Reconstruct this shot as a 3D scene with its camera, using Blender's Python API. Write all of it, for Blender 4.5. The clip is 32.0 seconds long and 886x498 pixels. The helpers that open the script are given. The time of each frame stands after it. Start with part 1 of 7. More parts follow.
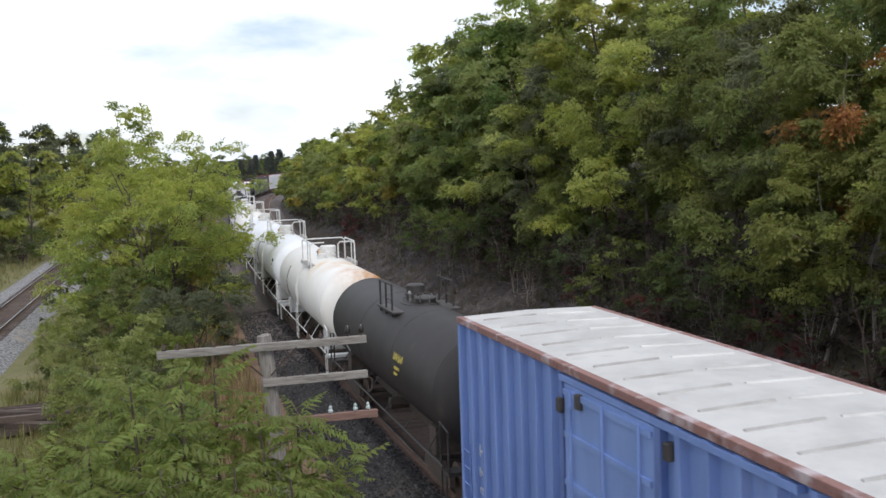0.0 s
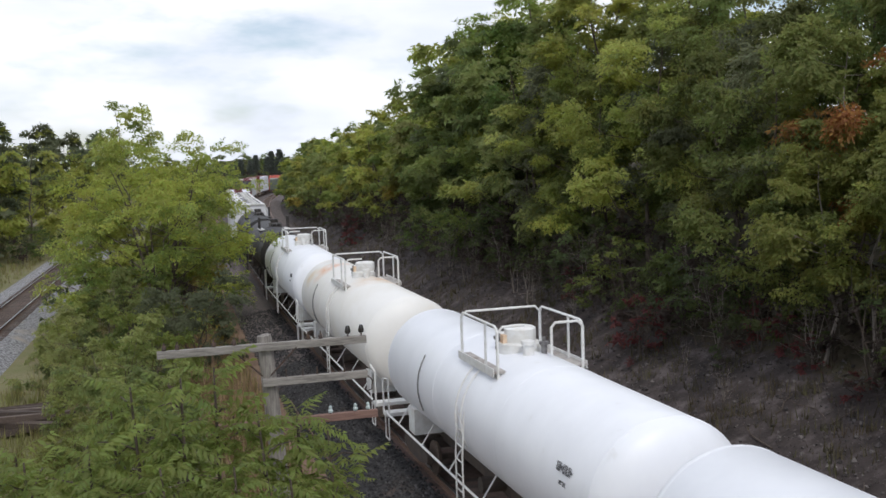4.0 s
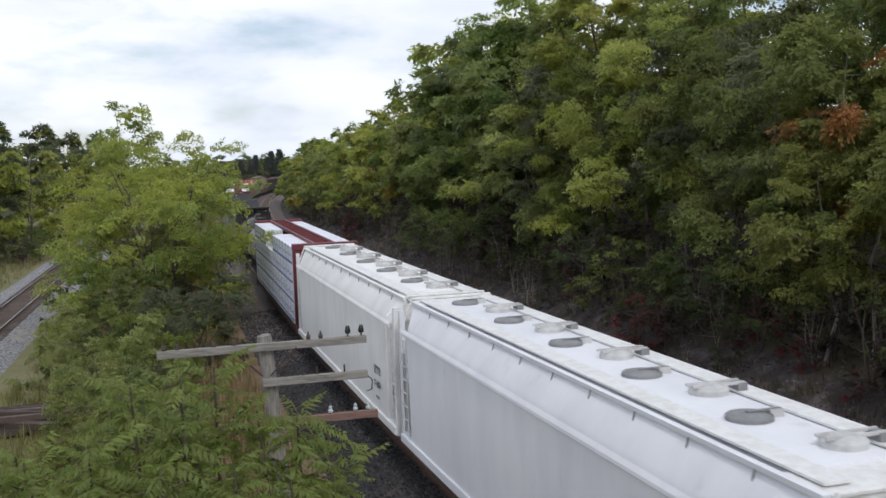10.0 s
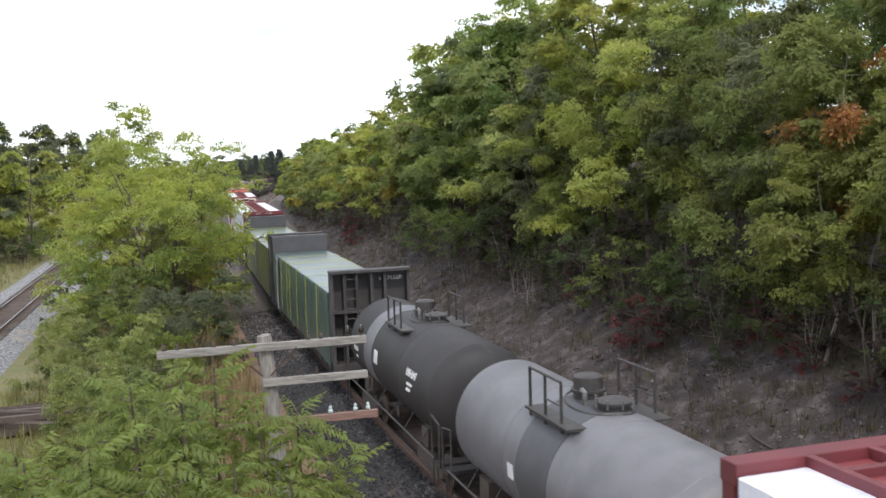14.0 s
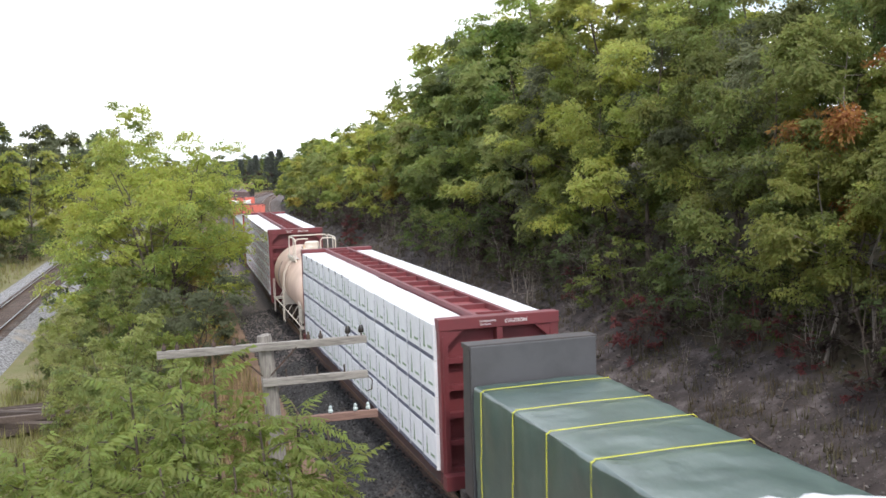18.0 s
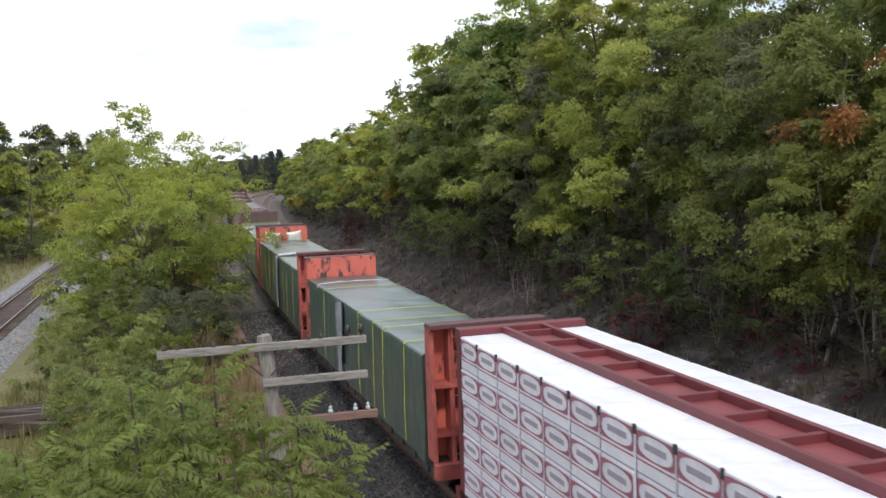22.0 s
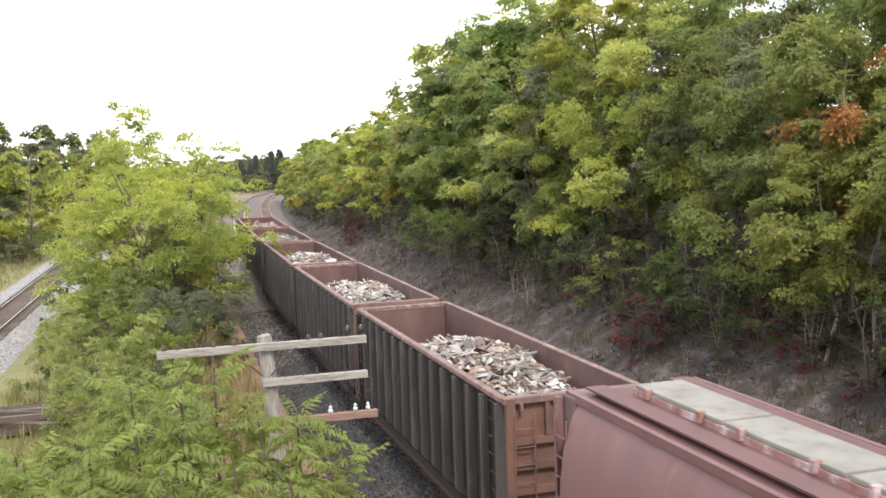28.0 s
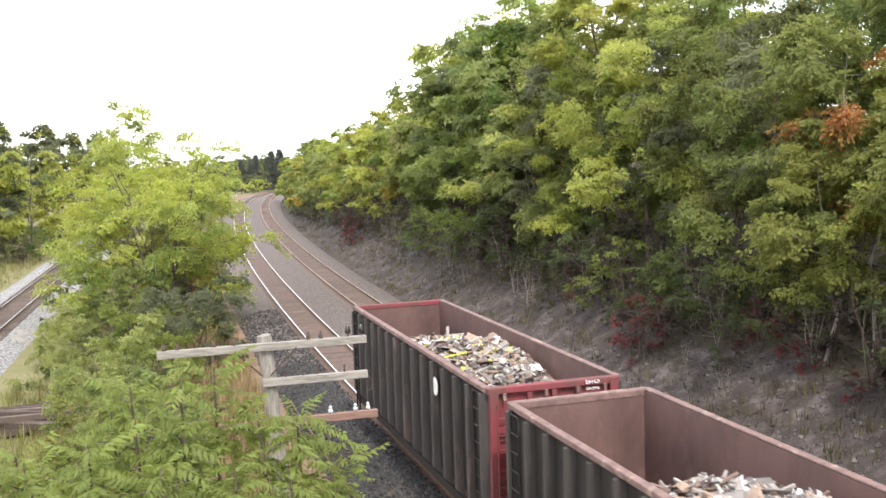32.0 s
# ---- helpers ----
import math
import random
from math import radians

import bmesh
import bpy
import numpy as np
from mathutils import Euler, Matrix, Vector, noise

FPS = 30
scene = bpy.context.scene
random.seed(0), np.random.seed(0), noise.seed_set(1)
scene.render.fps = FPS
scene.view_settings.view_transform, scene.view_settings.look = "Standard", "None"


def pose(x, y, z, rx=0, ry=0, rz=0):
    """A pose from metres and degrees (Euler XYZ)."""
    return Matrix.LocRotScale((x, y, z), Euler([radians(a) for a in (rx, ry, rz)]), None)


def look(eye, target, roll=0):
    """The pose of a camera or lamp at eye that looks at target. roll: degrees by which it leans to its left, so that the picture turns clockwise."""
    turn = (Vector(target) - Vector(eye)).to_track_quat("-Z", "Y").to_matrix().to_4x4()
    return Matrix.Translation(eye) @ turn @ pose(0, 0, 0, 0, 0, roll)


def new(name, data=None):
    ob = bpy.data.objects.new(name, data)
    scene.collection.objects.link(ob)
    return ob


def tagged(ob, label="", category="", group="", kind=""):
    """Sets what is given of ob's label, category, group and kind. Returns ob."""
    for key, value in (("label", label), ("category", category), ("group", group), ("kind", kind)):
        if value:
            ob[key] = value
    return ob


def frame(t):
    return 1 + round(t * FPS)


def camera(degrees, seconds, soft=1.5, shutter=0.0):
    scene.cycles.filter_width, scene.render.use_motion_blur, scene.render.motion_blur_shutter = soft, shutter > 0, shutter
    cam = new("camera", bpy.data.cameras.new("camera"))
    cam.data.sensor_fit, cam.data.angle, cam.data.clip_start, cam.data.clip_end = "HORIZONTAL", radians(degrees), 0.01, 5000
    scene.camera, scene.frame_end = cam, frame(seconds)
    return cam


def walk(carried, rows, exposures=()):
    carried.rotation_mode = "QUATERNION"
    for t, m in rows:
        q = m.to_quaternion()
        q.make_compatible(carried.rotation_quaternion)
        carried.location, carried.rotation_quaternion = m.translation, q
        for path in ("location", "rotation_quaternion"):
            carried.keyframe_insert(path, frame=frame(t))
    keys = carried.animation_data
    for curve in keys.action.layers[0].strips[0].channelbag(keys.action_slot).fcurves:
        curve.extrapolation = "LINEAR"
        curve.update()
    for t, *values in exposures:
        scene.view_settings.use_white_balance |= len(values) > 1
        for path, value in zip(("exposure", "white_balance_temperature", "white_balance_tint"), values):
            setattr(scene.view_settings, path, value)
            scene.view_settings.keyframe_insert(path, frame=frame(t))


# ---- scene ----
cam = camera(46.3, 32.0, soft=1.55, shutter=0.12)
EYE = Vector((0.0, 0.0, 8.49))
TURN, TILT, LEAN = radians(17.5), radians(5.18), -1.84
AIM = EYE + Vector((math.sin(TURN) * math.cos(TILT), math.cos(TURN) * math.cos(TILT), -math.sin(TILT))) * 20
walk(cam, [(0.0, look(EYE, AIM, LEAN)), (32.0, look(EYE, AIM, LEAN))],
     exposures=[(0.0, -0.3, 6270, 10), (1.0, 0.1, 6320, 10), (2.0, -0.4, 6270, 10), (3.0, -0.55, 6270, 10), (6.0, -0.35, 6270, 10), (7.0, -0.22, 6270, 10), (8.0, 0.72, 6320, 10), (9.0, 0.15, 6320, 10), (10.0, -0.55, 6170, 10), (11.0, -0.62, 6120, 10), (12.0, -0.55, 6070, 10), (13.0, -0.3, 6170, 10), (14.0, 0.2, 6270, 10), (17.0, 0.75, 6370, 10), (18.0, 0.4, 6370, 10), (19.0, -0.1, 6370, 10), (20.0, -0.3, 6370, 10), (21.0, -0.15, 6370, 10), (22.0, -0.1, 6370, 10), (23.0, 0.4, 6570, 10), (25.0, 0.55, 6670, 10), (28.0, 0.93, 6770, 10), (32.0, 1.1, 6770, 10)])

# ---- light ----
SUN_EL, SUN_AZ = 50.0, 182.0          # degrees above the horizon, clockwise from +y
world = bpy.data.worlds.new("sky")
scene.world = world
world.use_nodes = True
wn, wl = world.node_tree.nodes, world.node_tree.links
wn.clear()
w_out = wn.new("ShaderNodeOutputWorld")
w_sky = wn.new("ShaderNodeTexSky")
w_sky.sky_type, w_sky.sun_disc = "NISHITA", False
w_sky.sun_elevation, w_sky.sun_rotation = radians(SUN_EL), radians(SUN_AZ)
w_b1, w_b2, w_mix = wn.new("ShaderNodeBackground"), wn.new("ShaderNodeBackground"), wn.new("ShaderNodeMixShader")
w_b1.inputs[1].default_value = 0.15
w_b2.inputs[1].default_value = 1.0
w_tc, w_map = wn.new("ShaderNodeTexCoord"), wn.new("ShaderNodeMapping")
w_map.inputs["Location"].default_value = (0.35, 0.1, 0.2)
w_map.inputs["Scale"].default_value = (2.2, 2.2, 6.5)
w_n1, w_n2 = wn.new("ShaderNodeTexNoise"), wn.new("ShaderNodeTexNoise")
w_n1.inputs["Scale"].default_value, w_n1.inputs["Detail"].default_value, w_n1.inputs["Roughness"].default_value = 1.5, 6, 0.55
w_n2.inputs["Scale"].default_value, w_n2.inputs["Detail"].default_value = 2.6, 5
w_r1, w_r2 = wn.new("ShaderNodeValToRGB"), wn.new("ShaderNodeValToRGB")
w_r1.color_ramp.elements[0].position, w_r1.color_ramp.elements[1].position = 0.40, 0.52
w_r1.color_ramp.elements[0].color, w_r1.color_ramp.elements[1].color = (0.25, 0.25, 0.25, 1), (1, 1, 1, 1)
w_r2.color_ramp.elements[0].position, w_r2.color_ramp.elements[1].position = 0.36, 0.56
w_r2.color_ramp.elements[0].color, w_r2.color_ramp.elements[1].color = (1.26, 1.31, 1.44, 1), (1.50, 1.51, 1.54, 1)
wl.new(w_tc.outputs["Generated"], w_map.inputs[0])
for n_ in (w_n1, w_n2):
    wl.new(w_map.outputs[0], n_.inputs["Vector"])
wl.new(w_n1.outputs[0], w_r1.inputs[0])
wl.new(w_n2.outputs[0], w_r2.inputs[0])
wl.new(w_sky.outputs[0], w_b1.inputs[0])
wl.new(w_r2.outputs[0], w_b2.inputs[0])
wl.new(w_r1.outputs[0], w_mix.inputs[0])
wl.new(w_b1.outputs[0], w_mix.inputs[1])
wl.new(w_b2.outputs[0], w_mix.inputs[2])
wl.new(w_mix.outputs[0], w_out.inputs[0])

sun = new("sun", bpy.data.lights.new("sun", "SUN"))
sun.data.energy, sun.data.angle, sun.data.color = 1.8, radians(6.0), (1.0, 0.95, 0.86)
s_dir = Vector((math.sin(radians(SUN_AZ)) * math.cos(radians(SUN_EL)), math.cos(radians(SUN_AZ)) * math.cos(radians(SUN_EL)), math.sin(radians(SUN_EL))))
sun.matrix_world = look(s_dir * 100, (0, 0, 0))

# ---- the main line's course: distance along it and sideways from it ----
DS = 0.5
ARC = np.arange(-560, 600, DS)
BEND = np.interp(ARC, [-30, -10, 20, 40, 60, 80, 110, 150, 200, 260, 420, 480], np.array([0, 5, 5.3, 11.9, 8.4, 7.6, 5.9, 6.9, 6.4, 25.1, 25, 0]) * 1e-4)
HEAD = np.cumsum(BEND) * DS
HEAD -= np.interp(0, ARC, HEAD)
PX = np.cumsum(np.sin(HEAD)) * DS
PY = np.cumsum(np.cos(HEAD)) * DS
PX += 8.37 - np.interp(0, ARC, PX)
PY -= np.interp(0, ARC, PY)


def along(s, side=0.0):
    """Plan position and heading at s metres along the main line, side metres to its right."""
    a = float(np.interp(s, ARC, HEAD))
    return float(np.interp(s, ARC, PX)) + side * math.cos(a), float(np.interp(s, ARC, PY)) - side * math.sin(a), a


def along_left(s, side=0.0):
    """The same for the single track on the far side of the verge."""
    y = s
    x = -6.95 + 0.072 * (y - 60) + (0.0006 * (y - 105) ** 2 if y > 105 else 0.0) - (0.0 if y > 40 else 0.0009 * (y - 40) ** 2)
    a = math.atan(0.072 + (0.0012 * (y - 105) if y > 105 else 0.0) - (0.0 if y > 40 else 0.0018 * (y - 40)))
    return x + side * math.cos(a), y - side * math.sin(a), a


def centre_x(y):
    return float(np.interp(y, PY, PX))


def smooth(a, b, x):
    t = min(1.0, max(0.0, (x - a) / (b - a)))
    return t * t * (3 - 2 * t)


def height(x, y):
    """Ground level."""
    d = x - centre_x(y)
    n1 = noise.noise((x * 0.13, y * 0.13, 0.0))
    n2 = noise.noise((x * 0.6, y * 0.6, 3.0))
    if -3.9 < d < 7.6:
        z = -0.62 - 0.03 * n2
    elif d >= 7.6:
        z = -0.65 + 0.05 * n2
        z += max(0.0, d - 8.3) * 0.53 if d < 12.4 else 2.17 + 0.40 * (min(d, 34) - 12.4)
        z += (0.35 * n1 + 0.16 * n2) * smooth(8.2, 11.0, d)
    else:
        z = -0.65 + 0.10 * n2 + 0.25 * n1 * smooth(-3.9, -7.0, d)
    if d < -3.9:
        lx = along_left(min(max(y, -200), 260))[0]
        e = abs(x - lx)
        z = z * smooth(2.6, 4.6, e) + (-0.62) * (1 - smooth(2.6, 4.6, e))
        if x < lx - 6:
            z += 0.25 * n1
    return z

# ---- materials ----
def material(name, colour, rough=0.7, metal=0.0, second=None, scale=3.0, spread=(0.4, 0.65), bump=0.0, bump_scale=40.0, third=None, third_scale=0.6,
             third_at=(0.55, 0.7), island=0.0, random_object=0.0, translucent=0.0, stretch=(1, 1, 1), spots=(), tree_tone=0.0):
    m = bpy.data.materials.new(name)
    m.use_nodes = True
    n, l = m.node_tree.nodes, m.node_tree.links
    b = n["Principled BSDF"]
    b.inputs["Roughness"].default_value, b.inputs["Metallic"].default_value = rough, metal
    tc, mp = n.new("ShaderNodeTexCoord"), n.new("ShaderNodeMapping")
    mp.inputs["Scale"].default_value = stretch
    l.new(tc.outputs["Object"], mp.inputs[0])

    def noise_ramp(sc, at, detail=6):
        t, r = n.new("ShaderNodeTexNoise"), n.new("ShaderNodeValToRGB")
        t.inputs["Scale"].default_value, t.inputs["Detail"].default_value, t.inputs["Roughness"].default_value = sc, detail, 0.62
        l.new(mp.outputs[0], t.inputs["Vector"])
        l.new(t.outputs[0], r.inputs[0])
        r.color_ramp.elements[0].position, r.color_ramp.elements[1].position = at
        return r

    def mixed(a, c, f):
        x = n.new("ShaderNodeMix")
        x.data_type = "RGBA"
        l.new(f, x.inputs[0])
        for sock, v in ((x.inputs[6], a), (x.inputs[7], c)):
            if isinstance(v, tuple):
                sock.default_value = (*v, 1)
            else:
                l.new(v, sock)
        return x.outputs[2]
    col = colour
    second = second or tuple(c * 0.8 for c in colour)
    col = mixed(col, second, noise_ramp(scale, spread).outputs[0])
    if third:
        col = mixed(col, third, noise_ramp(third_scale, third_at, 8).outputs[0])
    for where, size, tone in spots:
        d, r, k, t = n.new("ShaderNodeVectorMath"), n.new("ShaderNodeMapRange"), n.new("ShaderNodeMath"), noise_ramp(2.2, (0.30, 0.62))
        d.operation, k.operation = "DISTANCE", "MULTIPLY"
        d.inputs[1].default_value = where
        l.new(tc.outputs["Object"], d.inputs[0])
        l.new(d.outputs["Value"], r.inputs[0])
        r.inputs[1].default_value, r.inputs[2].default_value, r.inputs[3].default_value, r.inputs[4].default_value = size * 0.25, size, 1.0, 0.0
        l.new(r.outputs[0], k.inputs[0])
        l.new(t.outputs[0], k.inputs[1])
        col = mixed(col, tone, k.outputs[0])
    if island or random_object:
        hsv = n.new("ShaderNodeHueSaturation")
        g = n.new("ShaderNodeNewGeometry" if island else "ShaderNodeObjectInfo")
        mr = n.new("ShaderNodeMapRange")
        k = island or random_object
        mr.inputs[3].default_value, mr.inputs[4].default_value = 1 - k, 1 + k
        l.new(g.outputs["Random Per Island" if island else "Random"], mr.inputs[0])
        l.new(mr.outputs[0], hsv.inputs["Value"])
        if island:
            mh = n.new("ShaderNodeMapRange")
            mh.inputs[3].default_value, mh.inputs[4].default_value = 0.475, 0.515
            l.new(g.outputs["Random Per Island"], mh.inputs[0])
            l.new(mh.outputs[0], hsv.inputs["Hue"])
        l.new(col, hsv.inputs["Color"])
        col = hsv.outputs[0]
    if tree_tone:
        hsv, g = n.new("ShaderNodeHueSaturation"), n.new("ShaderNodeObjectInfo")
        for sock, lo, hi, turn in (("Hue", 0.5 - 0.11 * tree_tone, 0.5 + 0.09 * tree_tone, 1.0), ("Saturation", 1.0 - 0.6 * tree_tone, 1.0 + 0.25 * tree_tone, 7.31), ("Value", 1 - tree_tone, 1 + tree_tone, 13.7)):
            fr, mr = n.new("ShaderNodeMath"), n.new("ShaderNodeMapRange")
            fr.operation = "MULTIPLY"
            fr.inputs[1].default_value = turn
            wrap = n.new("ShaderNodeMath")
            wrap.operation = "FRACT"
            l.new(g.outputs["Random"], fr.inputs[0])
            l.new(fr.outputs[0], wrap.inputs[0])
            l.new(wrap.outputs[0], mr.inputs[0])
            mr.inputs[3].default_value, mr.inputs[4].default_value = lo, hi
            l.new(mr.outputs[0], hsv.inputs[sock])
        l.new(col, hsv.inputs["Color"])
        col = hsv.outputs[0]
    l.new(col, b.inputs["Base Color"])
    if bump:
        t, bp = n.new("ShaderNodeTexNoise"), n.new("ShaderNodeBump")
        t.inputs["Scale"].default_value, t.inputs["Detail"].default_value = bump_scale, 5
        l.new(mp.outputs[0], t.inputs["Vector"])
        bp.inputs["Strength"].default_value, bp.inputs["Distance"].default_value = bump, 0.03
        l.new(t.outputs[0], bp.inputs["Height"])
        l.new(bp.outputs[0], b.inputs["Normal"])
    if translucent:
        tr, ms = n.new("ShaderNodeBsdfTranslucent"), n.new("ShaderNodeMixShader")
        ms.inputs[0].default_value = translucent
        l.new(col, tr.inputs[0])
        l.new(b.outputs[0], ms.inputs[1])
        l.new(tr.outputs[0], ms.inputs[2])
        l.new(ms.outputs[0], n["Material Output"].inputs[0])
    return m


M = {}


def ground_cover():
    """Grass, soil, stony slope and forest floor on one sheet, meeting along ragged edges."""
    m = material("ground_cover", (0.14, 0.135, 0.052), 0.95, second=(0.18, 0.155, 0.08), scale=0.5, third=(0.10, 0.12, 0.03), third_scale=2.2, bump=1.0, bump_scale=8)
    n, l = m.node_tree.nodes, m.node_tree.links
    b = n["Principled BSDF"]
    col = b.inputs["Base Color"].links[0].from_socket
    tc, at, sep, rag = n.new("ShaderNodeTexCoord"), n.new("ShaderNodeAttribute"), n.new("ShaderNodeSeparateColor"), n.new("ShaderNodeTexNoise")
    at.attribute_name = "cover"
    l.new(at.outputs["Color"], sep.inputs[0])
    rag.inputs["Scale"].default_value, rag.inputs["Detail"].default_value, rag.inputs["Roughness"].default_value = 1.4, 6, 0.65
    l.new(tc.outputs["Object"], rag.inputs["Vector"])
    for k, (dark, mid, pale, size) in enumerate((((0.10, 0.068, 0.048), (0.19, 0.118, 0.08), (0.22, 0.155, 0.105), 0.9), ((0.026, 0.020, 0.018), (0.054, 0.041, 0.039), (0.122, 0.102, 0.099), 1.3), ((0.042, 0.045, 0.024), (0.07, 0.055, 0.035), (0.09, 0.07, 0.045), 0.9))):
        t, r = n.new("ShaderNodeTexNoise"), n.new("ShaderNodeValToRGB")
        t.inputs["Scale"].default_value, t.inputs["Detail"].default_value, t.inputs["Roughness"].default_value = size, 9, 0.7
        l.new(tc.outputs["Object"], t.inputs["Vector"])
        l.new(t.outputs[0], r.inputs[0])
        e = r.color_ramp.elements
        e[0].position, e[1].position = 0.36, 0.66
        e[0].color, e[1].color = (*dark, 1), (*pale, 1)
        e.new(0.52).color = (*mid, 1)
        add, edge, mix = n.new("ShaderNodeMath"), n.new("ShaderNodeMapRange"), n.new("ShaderNodeMix")
        add.operation = "ADD"
        l.new(sep.outputs[k], add.inputs[0])
        l.new(rag.outputs[0], add.inputs[1])
        edge.inputs["From Min"].default_value, edge.inputs["From Max"].default_value = 0.94, 1.06
        l.new(add.outputs[0], edge.inputs["Value"])
        mix.data_type = "RGBA"
        l.new(edge.outputs[0], mix.inputs["Factor"])
        l.new(col, mix.inputs[6])
        l.new(r.outputs[0], mix.inputs[7])
        col = mix.outputs[2]
    l.new(col, b.inputs["Base Color"])
    return m


M["ground"] = ground_cover()
M["ballast"] = material("ballast", (0.030, 0.028, 0.029), 0.9, second=(0.015, 0.014, 0.015), scale=9, spread=(0.4, 0.6), third=(0.07, 0.05, 0.04), third_scale=0.5, bump=1.0, bump_scale=14)
M["ballast_mid"] = material("grey_ballast", (0.155, 0.125, 0.117), 0.9, second=(0.055, 0.044, 0.042), scale=7, spread=(0.44, 0.56), third=(0.12, 0.09, 0.075), third_scale=0.5, bump=1.0, bump_scale=14)
M["ballast_light"] = material("pale_ballast", (0.31, 0.305, 0.31), 0.9, second=(0.11, 0.107, 0.11), scale=7, spread=(0.44, 0.56), third=(0.30, 0.26, 0.22), third_scale=0.5, bump=1.0, bump_scale=14)
M["bed"] = material("rusty_track_bed", (0.135, 0.087, 0.073), 0.92, second=(0.085, 0.055, 0.047), scale=6, third=(0.15, 0.115, 0.10), third_scale=1.2, bump=1.0, bump_scale=14)
M["bed_light"] = material("brown_track_bed", (0.20, 0.145, 0.12), 0.92, second=(0.13, 0.092, 0.078), scale=6, third=(0.24, 0.20, 0.18), third_scale=1.2, bump=1.0, bump_scale=14)
M["stone"] = material("crushed_stone", (0.055, 0.052, 0.053), 0.85, second=(0.022, 0.021, 0.022), scale=4, island=0.85)
M["bank_stone"] = material("weathered_bank_stone", (0.125, 0.110, 0.106), 0.9, second=(0.07, 0.06, 0.057), scale=4, island=0.6)
M["tie"] = material("creosoted_wood", (0.075, 0.055, 0.046), 0.9, second=(0.11, 0.083, 0.07), scale=7, stretch=(1, 6, 6), random_object=0.3, bump=0.5)
M["rail"] = material("rail_steel", (0.16, 0.09, 0.06), 0.7, 0.2, second=(0.10, 0.065, 0.05), scale=8)
M["rail_top"] = material("polished_rail_head", (0.62, 0.62, 0.64), 0.28, 1.0)
M["rail_dull"] = material("rusted_rail_head", (0.36, 0.28, 0.23), 0.5, 0.5)
M["bark"] = material("bark", (0.13, 0.10, 0.08), 0.95, second=(0.07, 0.055, 0.045), scale=5, stretch=(3, 3, 0.6), bump=0.8, bump_scale=20)
M["bark_pale"] = material("pale_bark", (0.30, 0.26, 0.22), 0.95, second=(0.18, 0.15, 0.13), scale=5, stretch=(3, 3, 0.6), bump=0.8, bump_scale=20)
LEAF = {
    "green": ((0.179, 0.231, 0.061), (0.124, 0.174, 0.049)),
    "light": ((0.281, 0.331, 0.083), (0.206, 0.263, 0.066)),
    "bright": ((0.425, 0.467, 0.102), (0.315, 0.367, 0.083)),
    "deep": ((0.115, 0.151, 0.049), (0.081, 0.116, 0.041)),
    "olive": ((0.20, 0.23, 0.125), (0.145, 0.175, 0.09)),
    "yellow": ((0.38, 0.32, 0.06), (0.24, 0.25, 0.055)),
    "lime": ((0.27, 0.315, 0.075), (0.20, 0.245, 0.06)),
    "orange": ((0.42, 0.20, 0.06), (0.26, 0.19, 0.05)),
    "red": ((0.19, 0.05, 0.045), (0.11, 0.045, 0.04)),
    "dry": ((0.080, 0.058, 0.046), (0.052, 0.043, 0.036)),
    # spruce green lifted towards grey; distance haze put into the colour
    "spruce": ((0.13, 0.15, 0.12), (0.10, 0.12, 0.095)),
    "sumac": ((0.29, 0.35, 0.085), (0.15, 0.205, 0.055)),
}
for k_, (a_, b_) in LEAF.items():
    a_, b_ = (a_[0] * 1.03, a_[1], a_[2] * 1.05), (b_[0] * 1.03, b_[1], b_[2] * 1.05)
    M["leaf_" + k_] = material(k_ + "_leaves", a_, 0.6, second=b_, scale=0.35, spread=(0.38, 0.62), island=0.16, translucent=0.62, tree_tone=0.0 if k_ in ("sumac", "spruce", "red", "dry", "orange", "yellow") else (0.12 if k_ in ("bright", "lime") else 0.22))
M["grass_blade"] = material("grass_blades", (0.19, 0.20, 0.06), 0.8, second=(0.26, 0.22, 0.10), scale=0.6, island=0.35, translucent=0.3)
M["dry_grass_blade"] = material("dull_grass_blades", (0.085, 0.082, 0.036), 0.8, second=(0.11, 0.085, 0.05), scale=0.6, island=0.35, translucent=0.3)
M["reed"] = material("dead_reeds", (0.30, 0.215, 0.115), 0.85, second=(0.22, 0.15, 0.085), scale=0.7, island=0.3, translucent=0.25)
M["wood_grey"] = material("weathered_timber", (0.31, 0.285, 0.26), 0.9, second=(0.17, 0.155, 0.14), scale=4, stretch=(1, 9, 9), bump=0.5, bump_scale=12)
M["wood_pole"] = material("weathered_pole", (0.30, 0.275, 0.25), 0.9, second=(0.15, 0.135, 0.12), scale=4, stretch=(9, 9, 0.8), bump=0.6, bump_scale=12)
M["wood_red"] = material("red_brown_timber", (0.25, 0.15, 0.12), 0.9, second=(0.17, 0.10, 0.085), scale=4, stretch=(1, 9, 9), bump=0.5, bump_scale=12)
M["iron"] = material("dark_iron", (0.07, 0.055, 0.05), 0.7, 0.4, second=(0.12, 0.07, 0.05), scale=8)
M["glass_ins"] = material("insulator_glass", (0.42, 0.48, 0.48), 0.12)
M["black_ins"] = material("dark_insulator", (0.03, 0.025, 0.022), 0.25)
